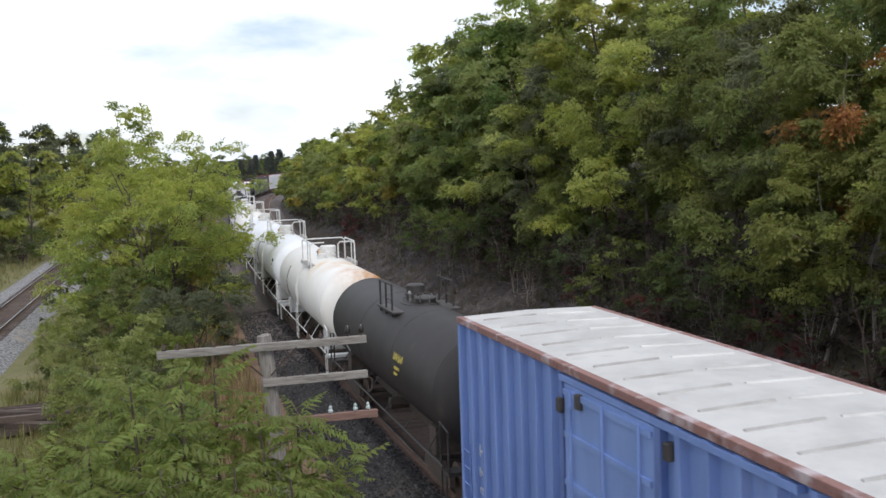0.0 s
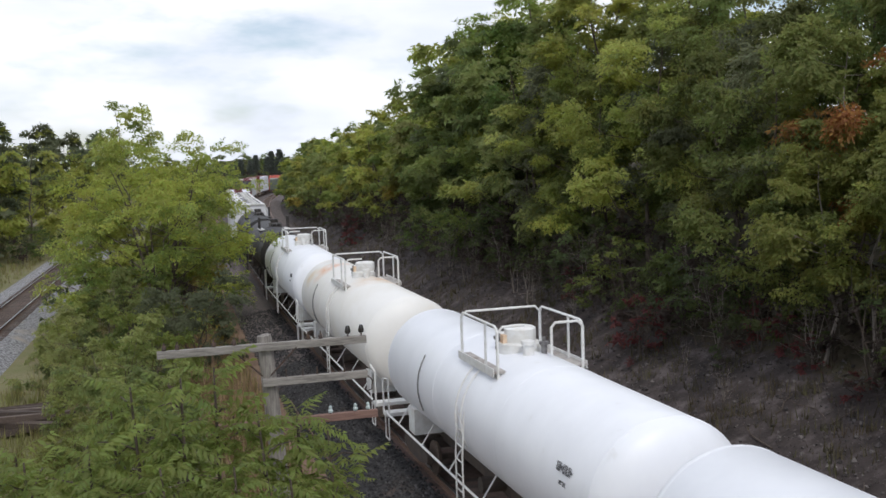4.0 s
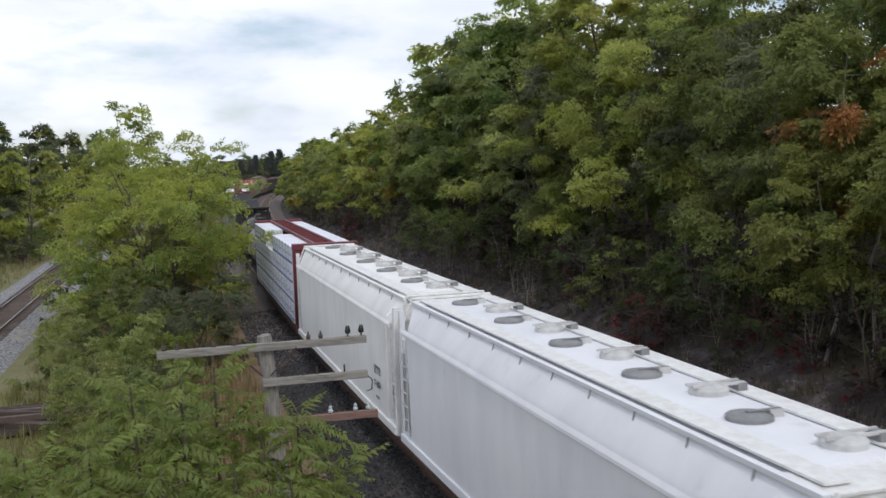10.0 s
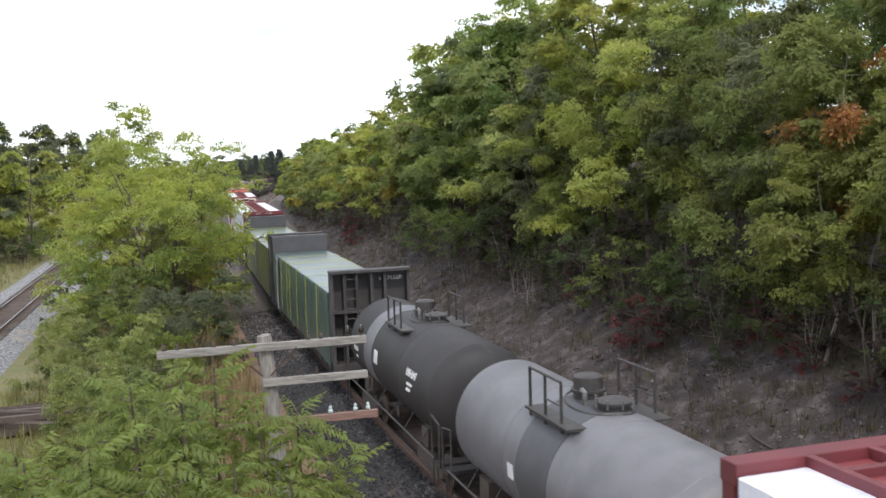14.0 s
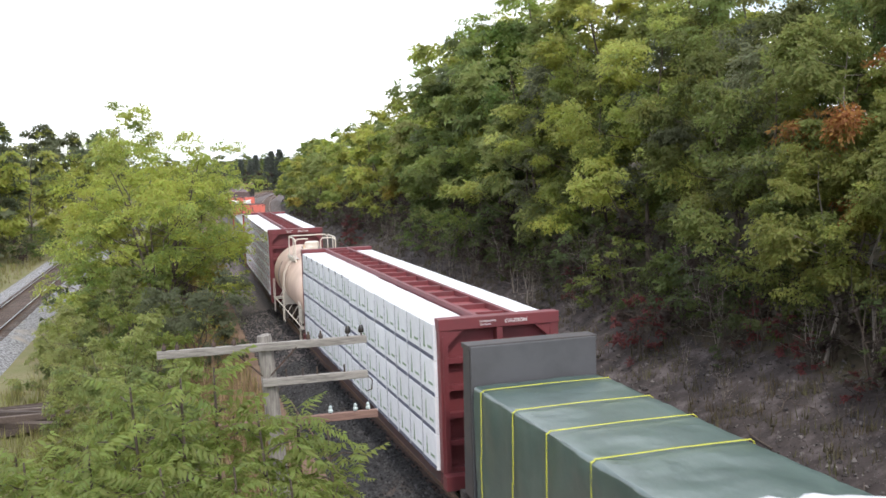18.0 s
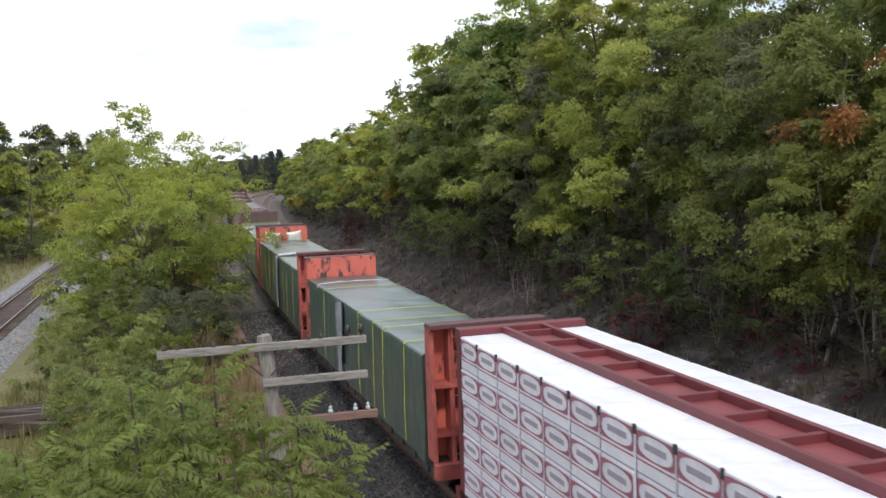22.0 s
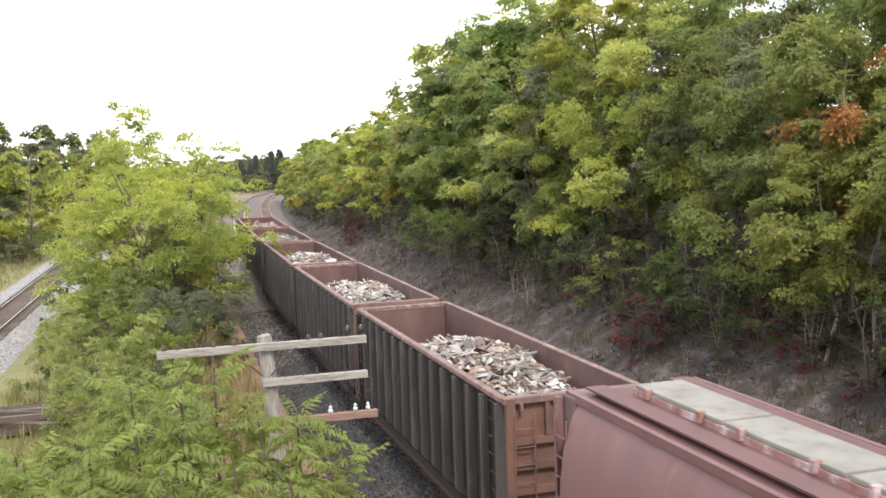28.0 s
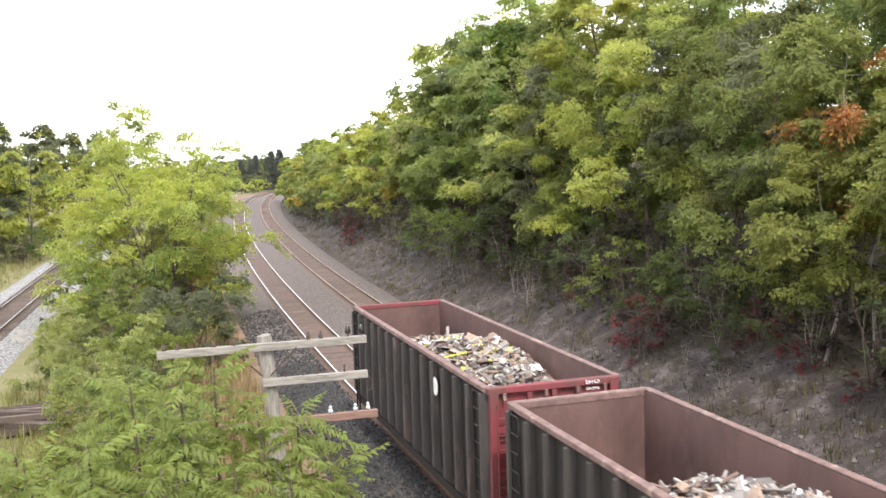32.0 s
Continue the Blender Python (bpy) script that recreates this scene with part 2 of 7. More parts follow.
# painted cars
M["blue"] = material("blue_paint", (0.20, 0.30, 0.62), 0.55, second=(0.17, 0.26, 0.55), scale=1.2, third=(0.26, 0.30, 0.46), third_scale=1.5, third_at=(0.58, 0.8), stretch=(1, 1, 0.35))
M["blue_post"] = material("dark_blue_post_paint", (0.13, 0.20, 0.46), 0.55, second=(0.10, 0.16, 0.38), scale=2)
# rib shading put into a grey darker than the roof sheet
M["rib_grey"] = material("shaded_roof_rib", (0.44, 0.43, 0.42), 0.55, 0.1, second=(0.30, 0.28, 0.27), scale=1.6)
M["blue_door"] = material("blue_door_paint", (0.23, 0.34, 0.66), 0.55, second=(0.19, 0.29, 0.58), scale=1.4, stretch=(1, 1, 0.35))
M["roof_grey"] = material("galvanised_roof", (0.62, 0.61, 0.60), 0.5, 0.15, second=(0.50, 0.49, 0.48), scale=0.9, third=(0.42, 0.34, 0.30), third_scale=2.0, third_at=(0.62, 0.85))
M["rust_edge"] = material("rusted_edge", (0.26, 0.14, 0.125), 0.8, second=(0.47, 0.40, 0.42), scale=2.2, spread=(0.5, 0.66), third=(0.15, 0.07, 0.055), third_scale=4)
M["black_tank"] = material("black_tank_paint", (0.034, 0.031, 0.032), 0.55, second=(0.044, 0.040, 0.040), scale=0.9, third=(0.075, 0.065, 0.06), third_scale=2.5, third_at=(0.6, 0.85), stretch=(1, 1, 0.5))
M["black_band"] = material("black_heater_band", (0.026, 0.025, 0.026), 0.6)
M["white_tank"] = material("white_tank_paint", (0.84, 0.85, 0.89), 0.4, second=(0.79, 0.80, 0.84), scale=0.8, third=(0.62, 0.60, 0.58), third_scale=1.6, third_at=(0.66, 0.9), stretch=(1, 1, 0.6))
CREAM = dict(second=(0.76, 0.73, 0.68), scale=0.7, third=(0.66, 0.56, 0.45), third_scale=0.9, third_at=(0.62, 0.9), stretch=(1, 0.5, 0.8))
M["cream_tank_a"] = material("cream_tank_paint_rusting_at_the_end", (0.81, 0.79, 0.76), 0.45, spots=(((0.7, -6.4, 4.0), 1.9, (0.52, 0.27, 0.11)), ((0.4, -3.5, 4.1), 1.5, (0.66, 0.45, 0.26)), ((-0.8, -1.8, 3.9), 0.8, (0.70, 0.54, 0.34))), **CREAM)
M["cream_tank_b"] = material("cream_tank_paint_with_rust_patch", (0.81, 0.79, 0.76), 0.45, spots=(((-0.55, 4.5, 4.0), 1.05, (0.70, 0.36, 0.16)), ((-1.2, 5.6, 3.5), 0.7, (0.70, 0.54, 0.34)), ((0.6, -1.5, 4.0), 1.6, (0.68, 0.50, 0.34))), **CREAM)
M["grating"] = material("dirty_walkway_grating", (0.46, 0.43, 0.40), 0.7, second=(0.30, 0.27, 0.25), scale=5, third=(0.18, 0.13, 0.10), third_scale=3)
M["valve"] = material("greasy_valve_steel", (0.30, 0.29, 0.29), 0.4, 0.6, second=(0.12, 0.11, 0.11), scale=9)
M["rust_stain"] = material("orange_rust_stain", (0.62, 0.40, 0.24), 0.7, second=(0.72, 0.58, 0.44), scale=2.2, third=(0.5, 0.27, 0.14), third_scale=3.0)
M["tan_tank"] = material("tan_tank_paint", (0.62, 0.47, 0.39), 0.5, second=(0.54, 0.39, 0.32), scale=0.8, third=(0.48, 0.37, 0.30), third_scale=1.5, third_at=(0.55, 0.85), spots=(((-1.2, 0.4, 3.3), 2.3, (0.30, 0.18, 0.13)), ((0.0, -1.6, 3.95), 1.5, (0.40, 0.25, 0.18)), ((-1.4, 3.0, 2.2), 2.0, (0.42, 0.28, 0.22))))
M["grey_tank"] = material("grey_tank_paint", (0.165, 0.16, 0.172), 0.5, second=(0.12, 0.116, 0.125), scale=0.8, third=(0.13, 0.12, 0.12), third_scale=1.7, third_at=(0.58, 0.8))
M["white_steel"] = material("white_painted_steel", (0.78, 0.78, 0.77), 0.5, second=(0.66, 0.64, 0.61), scale=5)
M["cream_steel"] = material("cream_painted_steel", (0.74, 0.68, 0.60), 0.5, second=(0.62, 0.55, 0.47), scale=5)
M["black_steel"] = material("black_painted_steel", (0.035, 0.033, 0.033), 0.55, second=(0.06, 0.05, 0.045), scale=5)
M["gear"] = material("dusty_running_gear", (0.065, 0.052, 0.045), 0.85, second=(0.10, 0.075, 0.06), scale=4)
M["wheel"] = material("wheel_steel", (0.10, 0.075, 0.06), 0.6, 0.5, second=(0.16, 0.12, 0.10), scale=6)
M["hopper_white"] = material("off_white_hopper_paint", (0.84, 0.83, 0.82), 0.5, second=(0.75, 0.74, 0.73), scale=0.7, third=(0.54, 0.51, 0.50), third_scale=1.6, third_at=(0.62, 0.85), stretch=(1, 1, 0.4))
M["hopper_pale"] = material("pale_grey_hopper_paint", (0.77, 0.77, 0.80), 0.5, second=(0.70, 0.70, 0.74), scale=0.7, third=(0.50, 0.48, 0.48), third_scale=1.6, third_at=(0.62, 0.85), stretch=(1, 1, 0.4))
M["hatch_pale"] = material("pale_hatch", (0.55, 0.545, 0.53), 0.55, second=(0.42, 0.41, 0.40), scale=4)
M["hatch_dark"] = material("grey_hatch", (0.25, 0.25, 0.25), 0.5, second=(0.17, 0.17, 0.17), scale=4)
M["maroon"] = material("maroon_paint", (0.16, 0.032, 0.038), 0.55, second=(0.125, 0.03, 0.034), scale=1.2, third=(0.20, 0.08, 0.07), third_scale=3, third_at=(0.62, 0.85))
# maroon darkened: shade under the lumber put into the colour
M["maroon_shaded"] = material("shaded_maroon_paint", (0.055, 0.022, 0.022), 0.8, second=(0.04, 0.022, 0.02), scale=2.5)
M["maroon_deck"] = material("maroon_beam_panel", (0.24, 0.05, 0.055), 0.6, second=(0.19, 0.045, 0.05), scale=1.5, third=(0.28, 0.13, 0.11), third_scale=4, third_at=(0.6, 0.85))
M["wrap"] = material("white_lumber_wrap", (0.82, 0.82, 0.88), 0.4, second=(0.68, 0.69, 0.80), scale=2.5, bump=0.6, bump_scale=5, random_object=0.05)
M["wrap_grey"] = material("pale_grey_lumber_wrap", (0.76, 0.77, 0.80), 0.45, second=(0.66, 0.67, 0.71), scale=2.5, bump=0.35, bump_scale=5, random_object=0.05)
M["print_blue"] = material("blue_print", (0.10, 0.17, 0.42), 0.5)
M["print_pale"] = material("pale_blue_print", (0.42, 0.46, 0.66), 0.5)
M["print_navy"] = material("dark_grey_print", (0.10, 0.11, 0.17), 0.5)
M["print_green"] = material("green_print", (0.22, 0.32, 0.20), 0.5)
M["print_red"] = material("red_brown_print", (0.40, 0.14, 0.20), 0.5)
M["print_grey"] = material("mauve_grey_print", (0.42, 0.38, 0.46), 0.5)
M["strap_dark"] = material("dark_strap", (0.05, 0.05, 0.055), 0.5)
M["tarp"] = material("green_tarpaulin", (0.072, 0.112, 0.102), 0.30, second=(0.050, 0.082, 0.076), scale=1.3, bump=0.45, bump_scale=3.0, stretch=(1, 0.6, 1), third=(0.082, 0.125, 0.112), third_scale=2.2)
M["tarp"].node_tree.nodes["Principled BSDF"].inputs["IOR"].default_value = 1.6
M["tarp"].node_tree.nodes["Principled BSDF"].inputs["Specular IOR Level"].default_value = 0.9
M["strap"] = material("yellow_strap", (0.62, 0.62, 0.06), 0.5)
M["drape"] = material("grey_lining", (0.34, 0.34, 0.37), 0.4, second=(0.24, 0.24, 0.27), scale=3, bump=0.5, bump_scale=4)
M["tear"] = material("grey_white_lining", (0.62, 0.62, 0.65), 0.5, second=(0.48, 0.48, 0.52), scale=3)
M["orange_steel"] = material("faded_orange_red_paint", (0.68, 0.17, 0.125), 0.6, second=(0.58, 0.13, 0.10), scale=1.6, third=(0.10, 0.055, 0.05), third_scale=3.6, third_at=(0.545, 0.60), stretch=(1, 1, 0.45))
M["orange_frame"] = material("dull_red_steel", (0.46, 0.11, 0.09), 0.65, second=(0.30, 0.075, 0.065), scale=2.2)
M["dark_panel"] = material("dark_grey_steel", (0.082, 0.082, 0.090), 0.6, second=(0.064, 0.064, 0.069), scale=1.2)
M["brown_panel"] = material("brown_steel", (0.13, 0.085, 0.082), 0.6, second=(0.10, 0.066, 0.064), scale=1.2)
M["dark_frame"] = material("black_brown_steel", (0.045, 0.042, 0.044), 0.6, second=(0.065, 0.055, 0.052), scale=2)
M["pillow"] = material("white_airbag", (0.82, 0.81, 0.78), 0.6, bump=0.4, bump_scale=4)
M["red_hopper"] = material("red_oxide_hopper_paint", (0.155, 0.075, 0.078), 0.6, second=(0.12, 0.06, 0.062), scale=0.8, third=(0.27, 0.165, 0.158), third_scale=1.4, third_at=(0.58, 0.85), stretch=(1, 1, 0.3))
M["red_roof"] = material("red_oxide_roof_paint", (0.115, 0.052, 0.052), 0.6, second=(0.09, 0.043, 0.043), scale=1.0, third=(0.17, 0.095, 0.088), third_scale=2.5, third_at=(0.6, 0.85))
M["hatch_white"] = material("chalky_hatch_cover", (0.22, 0.215, 0.195), 0.7, second=(0.165, 0.155, 0.14), scale=1.5, third=(0.14, 0.10, 0.085), third_scale=3, third_at=(0.58, 0.75))
M["rust_wall"] = material("rusted_inner_wall", (0.135, 0.075, 0.067), 0.8, second=(0.075, 0.043, 0.040), scale=0.9, third=(0.20, 0.125, 0.105), third_scale=2.0, third_at=(0.58, 0.85), stretch=(1, 1, 0.5), bump=0.3)
M["rim"] = material("scuffed_rim", (0.19, 0.115, 0.105), 0.7, second=(0.11, 0.066, 0.062), scale=5, third=(0.34, 0.25, 0.21), third_scale=3, third_at=(0.58, 0.7))
M["gon_black"] = material("black_brown_gondola_paint", (0.016, 0.0145, 0.015), 0.55, second=(0.024, 0.02, 0.019), scale=1.2, third=(0.06, 0.042, 0.037), third_scale=2.5, third_at=(0.6, 0.85), stretch=(1, 1, 0.4))
M["gon_grey"] = material("grey_green_gondola_paint", (0.030, 0.027, 0.027), 0.6, second=(0.02, 0.018, 0.018), scale=1.2, third=(0.11, 0.08, 0.07), third_scale=2.5, third_at=(0.6, 0.85), stretch=(1, 1, 0.4))
for k_ in ("gon_black", "gon_grey", "black_tank"):
    M[k_].node_tree.nodes["Principled BSDF"].inputs["Specular IOR Level"].default_value = 0.25
# light on the proud posts put into their paint, with rust patches
M["gon_post"] = material("lit_gondola_post_paint", (0.050, 0.044, 0.043), 0.6, second=(0.030, 0.026, 0.026), scale=2.5, third=(0.11, 0.075, 0.062), third_scale=3.5, third_at=(0.56, 0.75), stretch=(1, 1, 0.3))
M["gon_end"] = material("rusty_end_plate", (0.155, 0.078, 0.058), 0.75, second=(0.10, 0.055, 0.045), scale=1.5, third=(0.28, 0.18, 0.11), third_scale=2.0, third_at=(0.58, 0.75))
M["gon_cream"] = material("cream_end_plate", (0.46, 0.37, 0.27), 0.75, second=(0.30, 0.19, 0.14), scale=1.5, third=(0.2, 0.1, 0.07), third_scale=2.4, third_at=(0.56, 0.7))
M["gon_red"] = material("faded_red_end_plate", (0.19, 0.035, 0.045), 0.7, second=(0.11, 0.045, 0.042), scale=1.5)
M["scrap"] = material("scrap_sheet", (0.27, 0.25, 0.24), 0.6, 0.15, second=(0.23, 0.20, 0.18), scale=2, island=0.55)
M["scrap_rust"] = material("rusty_scrap", (0.25, 0.18, 0.14), 0.8, second=(0.16, 0.11, 0.09), scale=2, island=0.5)
M["scrap_white"] = material("white_scrap", (0.45, 0.45, 0.45), 0.55, second=(0.42, 0.41, 0.40), scale=2, island=0.3)
M["scrap_lime"] = material("lime_scrap", (0.52, 0.52, 0.10), 0.6, island=0.3)
M["letter_white"] = material("white_lettering", (0.82, 0.82, 0.82), 0.5)
M["letter_dark"] = material("dark_lettering", (0.08, 0.08, 0.09), 0.5)
M["letter_yellow"] = material("yellow_lettering", (0.55, 0.45, 0.10), 0.5)


# ---- mesh tools ----
class G:
    """Gathers vertices and faces, with a material slot per face."""

    def __init__(self):
        self.v, self.f, self.m = [], [], []

    def add(self, verts, faces, mi=0):
        o = len(self.v)
        self.v.extend(verts)
        self.f.extend([tuple(o + i for i in q) for q in faces])
        self.m.extend([mi] * len(faces))
        return self

    def box(self, x0, x1, y0, y1, z0, z1, mi=0, m=None):
        vs = [(x, y, z) for z in (z0, z1) for y in (y0, y1) for x in (x0, x1)]
        if m is not None:
            vs = [tuple(m @ Vector(q)) for q in vs]
        return self.add(vs, [(0, 2, 3, 1), (4, 5, 7, 6), (0, 1, 5, 4), (2, 6, 7, 3), (0, 4, 6, 2), (1, 3, 7, 5)], mi)

    def tube(self, pts, r, n=6, mi=0, cap=True):
        pts = [Vector(q) for q in pts]
        rs = r if isinstance(r, (list, tuple)) else [r] * len(pts)
        rings = []
        side = None
        for i, q in enumerate(pts):
            d = (pts[min(i + 1, len(pts) - 1)] - pts[max(i - 1, 0)]).normalized()
            if side is None:
                side = d.orthogonal().normalized()
            else:
                side = (side - d * side.dot(d))
                side = side.normalized() if side.length > 1e-6 else d.orthogonal().normalized()
            up = d.cross(side)
            rings.append([tuple(q + (side * math.cos(a) + up * math.sin(a)) * rs[i]) for a in [2 * math.pi * k / n for k in range(n)]])
        vs = [q for ring in rings for q in ring]
        fs = [(i * n + k, i * n + (k + 1) % n, (i + 1) * n + (k + 1) % n, (i + 1) * n + k) for i in range(len(pts) - 1) for k in range(n)]
        if cap:
            fs += [tuple(range(n - 1, -1, -1)), tuple(range((len(pts) - 1) * n, len(pts) * n))]
        return self.add(vs, fs, mi)

    def lathe(self, prof, axis="y", centre=(0, 0, 0), n=40, mi=0):
        """prof: pairs (distance along the axis, radius)."""
        vs = []
        for a, r in prof:
            for k in range(n):
                t = 2 * math.pi * k / n
                c, s = r * math.cos(t), r * math.sin(t)
                q = (c, a, s) if axis == "y" else ((c, s, a) if axis == "z" else (a, c, s))
                vs.append((q[0] + centre[0], q[1] + centre[1], q[2] + centre[2]))
        flip = axis == "y"
        fs = []
        for i in range(len(prof) - 1):
            for k in range(n):
                q = (i * n + k, i * n + (k + 1) % n, (i + 1) * n + (k + 1) % n, (i + 1) * n + k)
                fs.append(q[::-1] if flip else q)
        e = (len(prof) - 1) * n
        fs += [tuple(range(n - 1, -1, -1)), tuple(range(e, e + n))]
        return self.add(vs, fs, mi)

    def extrude(self, prof, y0, y1, mi=0):
        """A closed outline of (x, z) drawn out along y."""
        n = len(prof)
        vs = [(x, y0, z) for x, z in prof] + [(x, y1, z) for x, z in prof]
        fs = [(k, (k + 1) % n, n + (k + 1) % n, n + k) for k in range(n)]
        fs += [tuple(range(n - 1, -1, -1)), tuple(range(n, 2 * n))]
        return self.add(vs, fs, mi)

    def mesh(self, name, mats, soft=False):
        me = bpy.data.meshes.new(name)
        me.from_pydata(self.v, [], self.f)
        for q in (mats if isinstance(mats, (list, tuple)) else [mats]):
            me.materials.append(q)
        me.polygons.foreach_set("material_index", self.m)
        if soft:
            me.polygons.foreach_set("use_smooth", [True] * len(self.f))
            me.set_sharp_from_angle(angle=radians(35))
        me.update()
        return me


def part(name, g, mats, parent, label="", soft=False, bevel=0.0, at=None):
    me = g if isinstance(g, bpy.types.Mesh) else g.mesh(name, mats, soft)
    ob = new(name, me)
    ob.parent = parent
    if at is not None:
        ob.matrix_basis = at
    if label:
        ob["label"] = label
    if bevel:
        b = ob.modifiers.new("bevel", "BEVEL")
        b.width, b.segments, b.limit_method = bevel, 2, "ANGLE"
    return ob


def thing(name, label, category, group="", kind="", m=None):
    ob = new(name)
    ob.empty_display_size = 0.3
    if m is not None:
        ob.matrix_basis = m
    return tagged(ob, label, category, group, kind)


_meshes = {}


def shared(key, make):
    if key not in _meshes:
        _meshes[key] = make()
    return _meshes[key]

# ---- ground ----
def make_ground():
    ds = sorted(set([-2600, -1500, -800, -400, -250, -160, -110, -80, -60, -50] + list(np.arange(-44, -24, 2.0)) + list(np.arange(-24, 34, 0.8)) + [-4.6, -3.9, 7.4, 8.3]
                    + [35, 38, 42, 48, 56, 66, 80, 110, 160, 250, 400, 800, 1500, 2600]))
    ys = sorted(set([-2600, -1500, -900] + list(range(-600, -20, 20)) + list(np.arange(-20, 110, 0.9)) + list(np.arange(110, 220, 2.0)) + list(range(220, 330, 5))
                    + list(range(330, 600, 20)) + [650, 750, 900, 1200, 1700, 2600]))
    g = G()
    vs = []
    for y in ys:
        c = centre_x(y)
        vs += [(c + d, y, height(c + d, y)) for d in ds]
    nd = len(ds)
    fs, cover = [], []
    for j, y in enumerate(ys):
        lx = along_left(min(max(y, -200), 260))[0] - centre_x(y)
        for d in ds:
            w = noise.noise((d * 0.25, y * 0.25, 7.0))
            soil = smooth(-8.5, -6.0, d + 1.5 * w) * (1 - smooth(6.6, 7.4, d)) * smooth(2.6, 3.6, d - lx)
            cover += [soil, smooth(6.6, 7.4, d), smooth(11.2, 13.2, d - 1.2 * w), 1.0]
    for j in range(len(ys) - 1):
        fs += [(j * nd + i, j * nd + i + 1, (j + 1) * nd + i + 1, (j + 1) * nd + i) for i in range(nd - 1)]
    g.v, g.f, g.m = vs, fs, [0] * len(fs)
    me = g.mesh("ground", M["ground"], True)
    me.color_attributes.new("cover", "FLOAT_COLOR", "POINT").data.foreach_set("color", cover)
    ob = new("ground", me)
    tagged(ob, "grassy verge, brown soil and stony cutting slope beside the railway", "ground", kind="structure")


make_ground()


# ---- tracks ----
def bed(name, course, s0, s1, prof, mats, label, step=1.0):
    """A ballast bed drawn along a course; prof: (sideways, level, material)."""
    g = G()
    edge_rng = random.Random(5)
    ss = np.arange(s0, s1 + step, step)
    n = len(prof)
    for i, s in enumerate(ss):
        for j, (d, z, _) in enumerate(prof):
            x, y, _a = course(s, d)
            g.v.append((x, y, z + (0.016 * noise.noise((x * 2.1, y * 2.1, 1.0)) if 0 < j < n - 1 else 0)))
    for i in range(len(ss) - 1):
        for j in range(n - 1):
            g.f.append((i * n + j, i * n + j + 1, (i + 1) * n + j + 1, (i + 1) * n + j))
            g.m.append(2 if len(mats) > 2 and prof[j][2] == 0 and edge_rng.random() < smooth(40, 48, ss[i]) else prof[j][2])
    ob = new(name, g.mesh(name, mats, True))
    return tagged(ob, label, "ballast", kind="structure")


bed("ballast_main", along, -480, 500,
    [(-3.5, -0.75, 0), (-2.7, -0.42, 0), (-2.0, -0.21, 0), (-1.45, -0.15, 0), (-1.05, -0.165, 1), (-0.85, -0.178, 1), (0.85, -0.178, 1), (1.05, -0.165, 0), (1.45, -0.15, 0), (2.1, -0.20, 0), (2.8, -0.155, 0), (3.2, -0.165, 1), (3.4, -0.18, 1), (5.05, -0.18, 1), (5.25, -0.165, 0), (5.65, -0.16, 0), (6.2, -0.24, 0), (7.5, -0.75, 0)],
    [M["ballast"], M["bed"], M["ballast_mid"]], "dark crushed-stone bed of a double-track main line")
bed("ballast_branch", along_left, -150, 250,
    [(-3.4, -0.75, 0), (-2.1, -0.26, 0), (-1.0, -0.20, 1), (1.0, -0.20, 0), (1.75, -0.26, 0), (2.7, -0.72, 0)],
    [M["ballast_light"], M["bed_light"]], "pale crushed-stone bed of a single track")


def track(name, course, side, s0, s1, near0, near1, head, label):
    t = thing(name, label, "railway track", kind="structure")
    for off in (-0.7525, 0.7525):
        g = G()
        prof = [(-0.07, -0.172), (0.07, -0.172), (0.07, -0.155), (0.012, -0.13), (0.012, -0.04), (0.036, -0.03), (0.036, -0.004), (0.028, 0.0), (-0.028, 0.0), (-0.036, -0.004),
                (-0.036, -0.03), (-0.012, -0.04), (-0.012, -0.13), (-0.07, -0.155)]
        n = len(prof)
        ss = [s for s in np.arange(s0, s1 + 2, 2.0)]
        for s in ss:
            for a, z in prof:
                x, y, _a = course(s, side + off + a)
                g.v.append((x, y, z))
        for i in range(len(ss) - 1):
            for k in range(n):
                g.f.append((i * n + k, i * n + (k + 1) % n, (i + 1) * n + (k + 1) % n, (i + 1) * n + k))
                g.m.append(1 if 6 <= k <= 8 else 0)
        part("rail", g, [M["rail"], head], t)
    me = shared("tie", lambda: G().box(-1.3, 1.3, -0.115, 0.115, -0.34, -0.172).mesh("tie", M["tie"]))
    rest = G()
    k = 0
    for s in np.arange(max(s0, -20), min(s1, 260), 0.53):
        x, y, a = course(s, side)
        m = pose(x + random.uniform(-0.03, 0.03), y, random.uniform(-0.012, 0.003), 0, 0, -math.degrees(a) + random.uniform(-1, 1))
        if near0 <= s < near1 and k < 290:
            part("tie", me, None, t, at=m)
            k += 1
        else:
            rest.box(-1.3, 1.3, -0.115, 0.115, -0.34, -0.172, 0, m)
    o = part("ties_beyond", rest, M["tie"], t)
    o["kind"] = "stuff"
    return t


track("track_main", along, 0.0, -480, 500, 14, 120, M["rail_top"], "two bright worn rails on wooden ties")
track("track_second", along, 4.22, -480, 500, 14, 120, M["rail_dull"], "two dull rusted rails on wooden ties")
track("track_branch", along_left, 0.0, -150, 250, 44, 150, M["rail_top"], "two rails on wooden ties in pale stone")

# a spare rail lying by the ballast
g_ = G()
g_.tube([(*along(s, -2.95 + 0.02 * math.sin(s))[:2], -0.46) for s in np.arange(10, 40, 2.0)], 0.035, 6)
tagged(new("spare_rail", g_.mesh("spare_rail", M["rail"])), "rusted spare rail lying along the edge of the ballast", "rail")


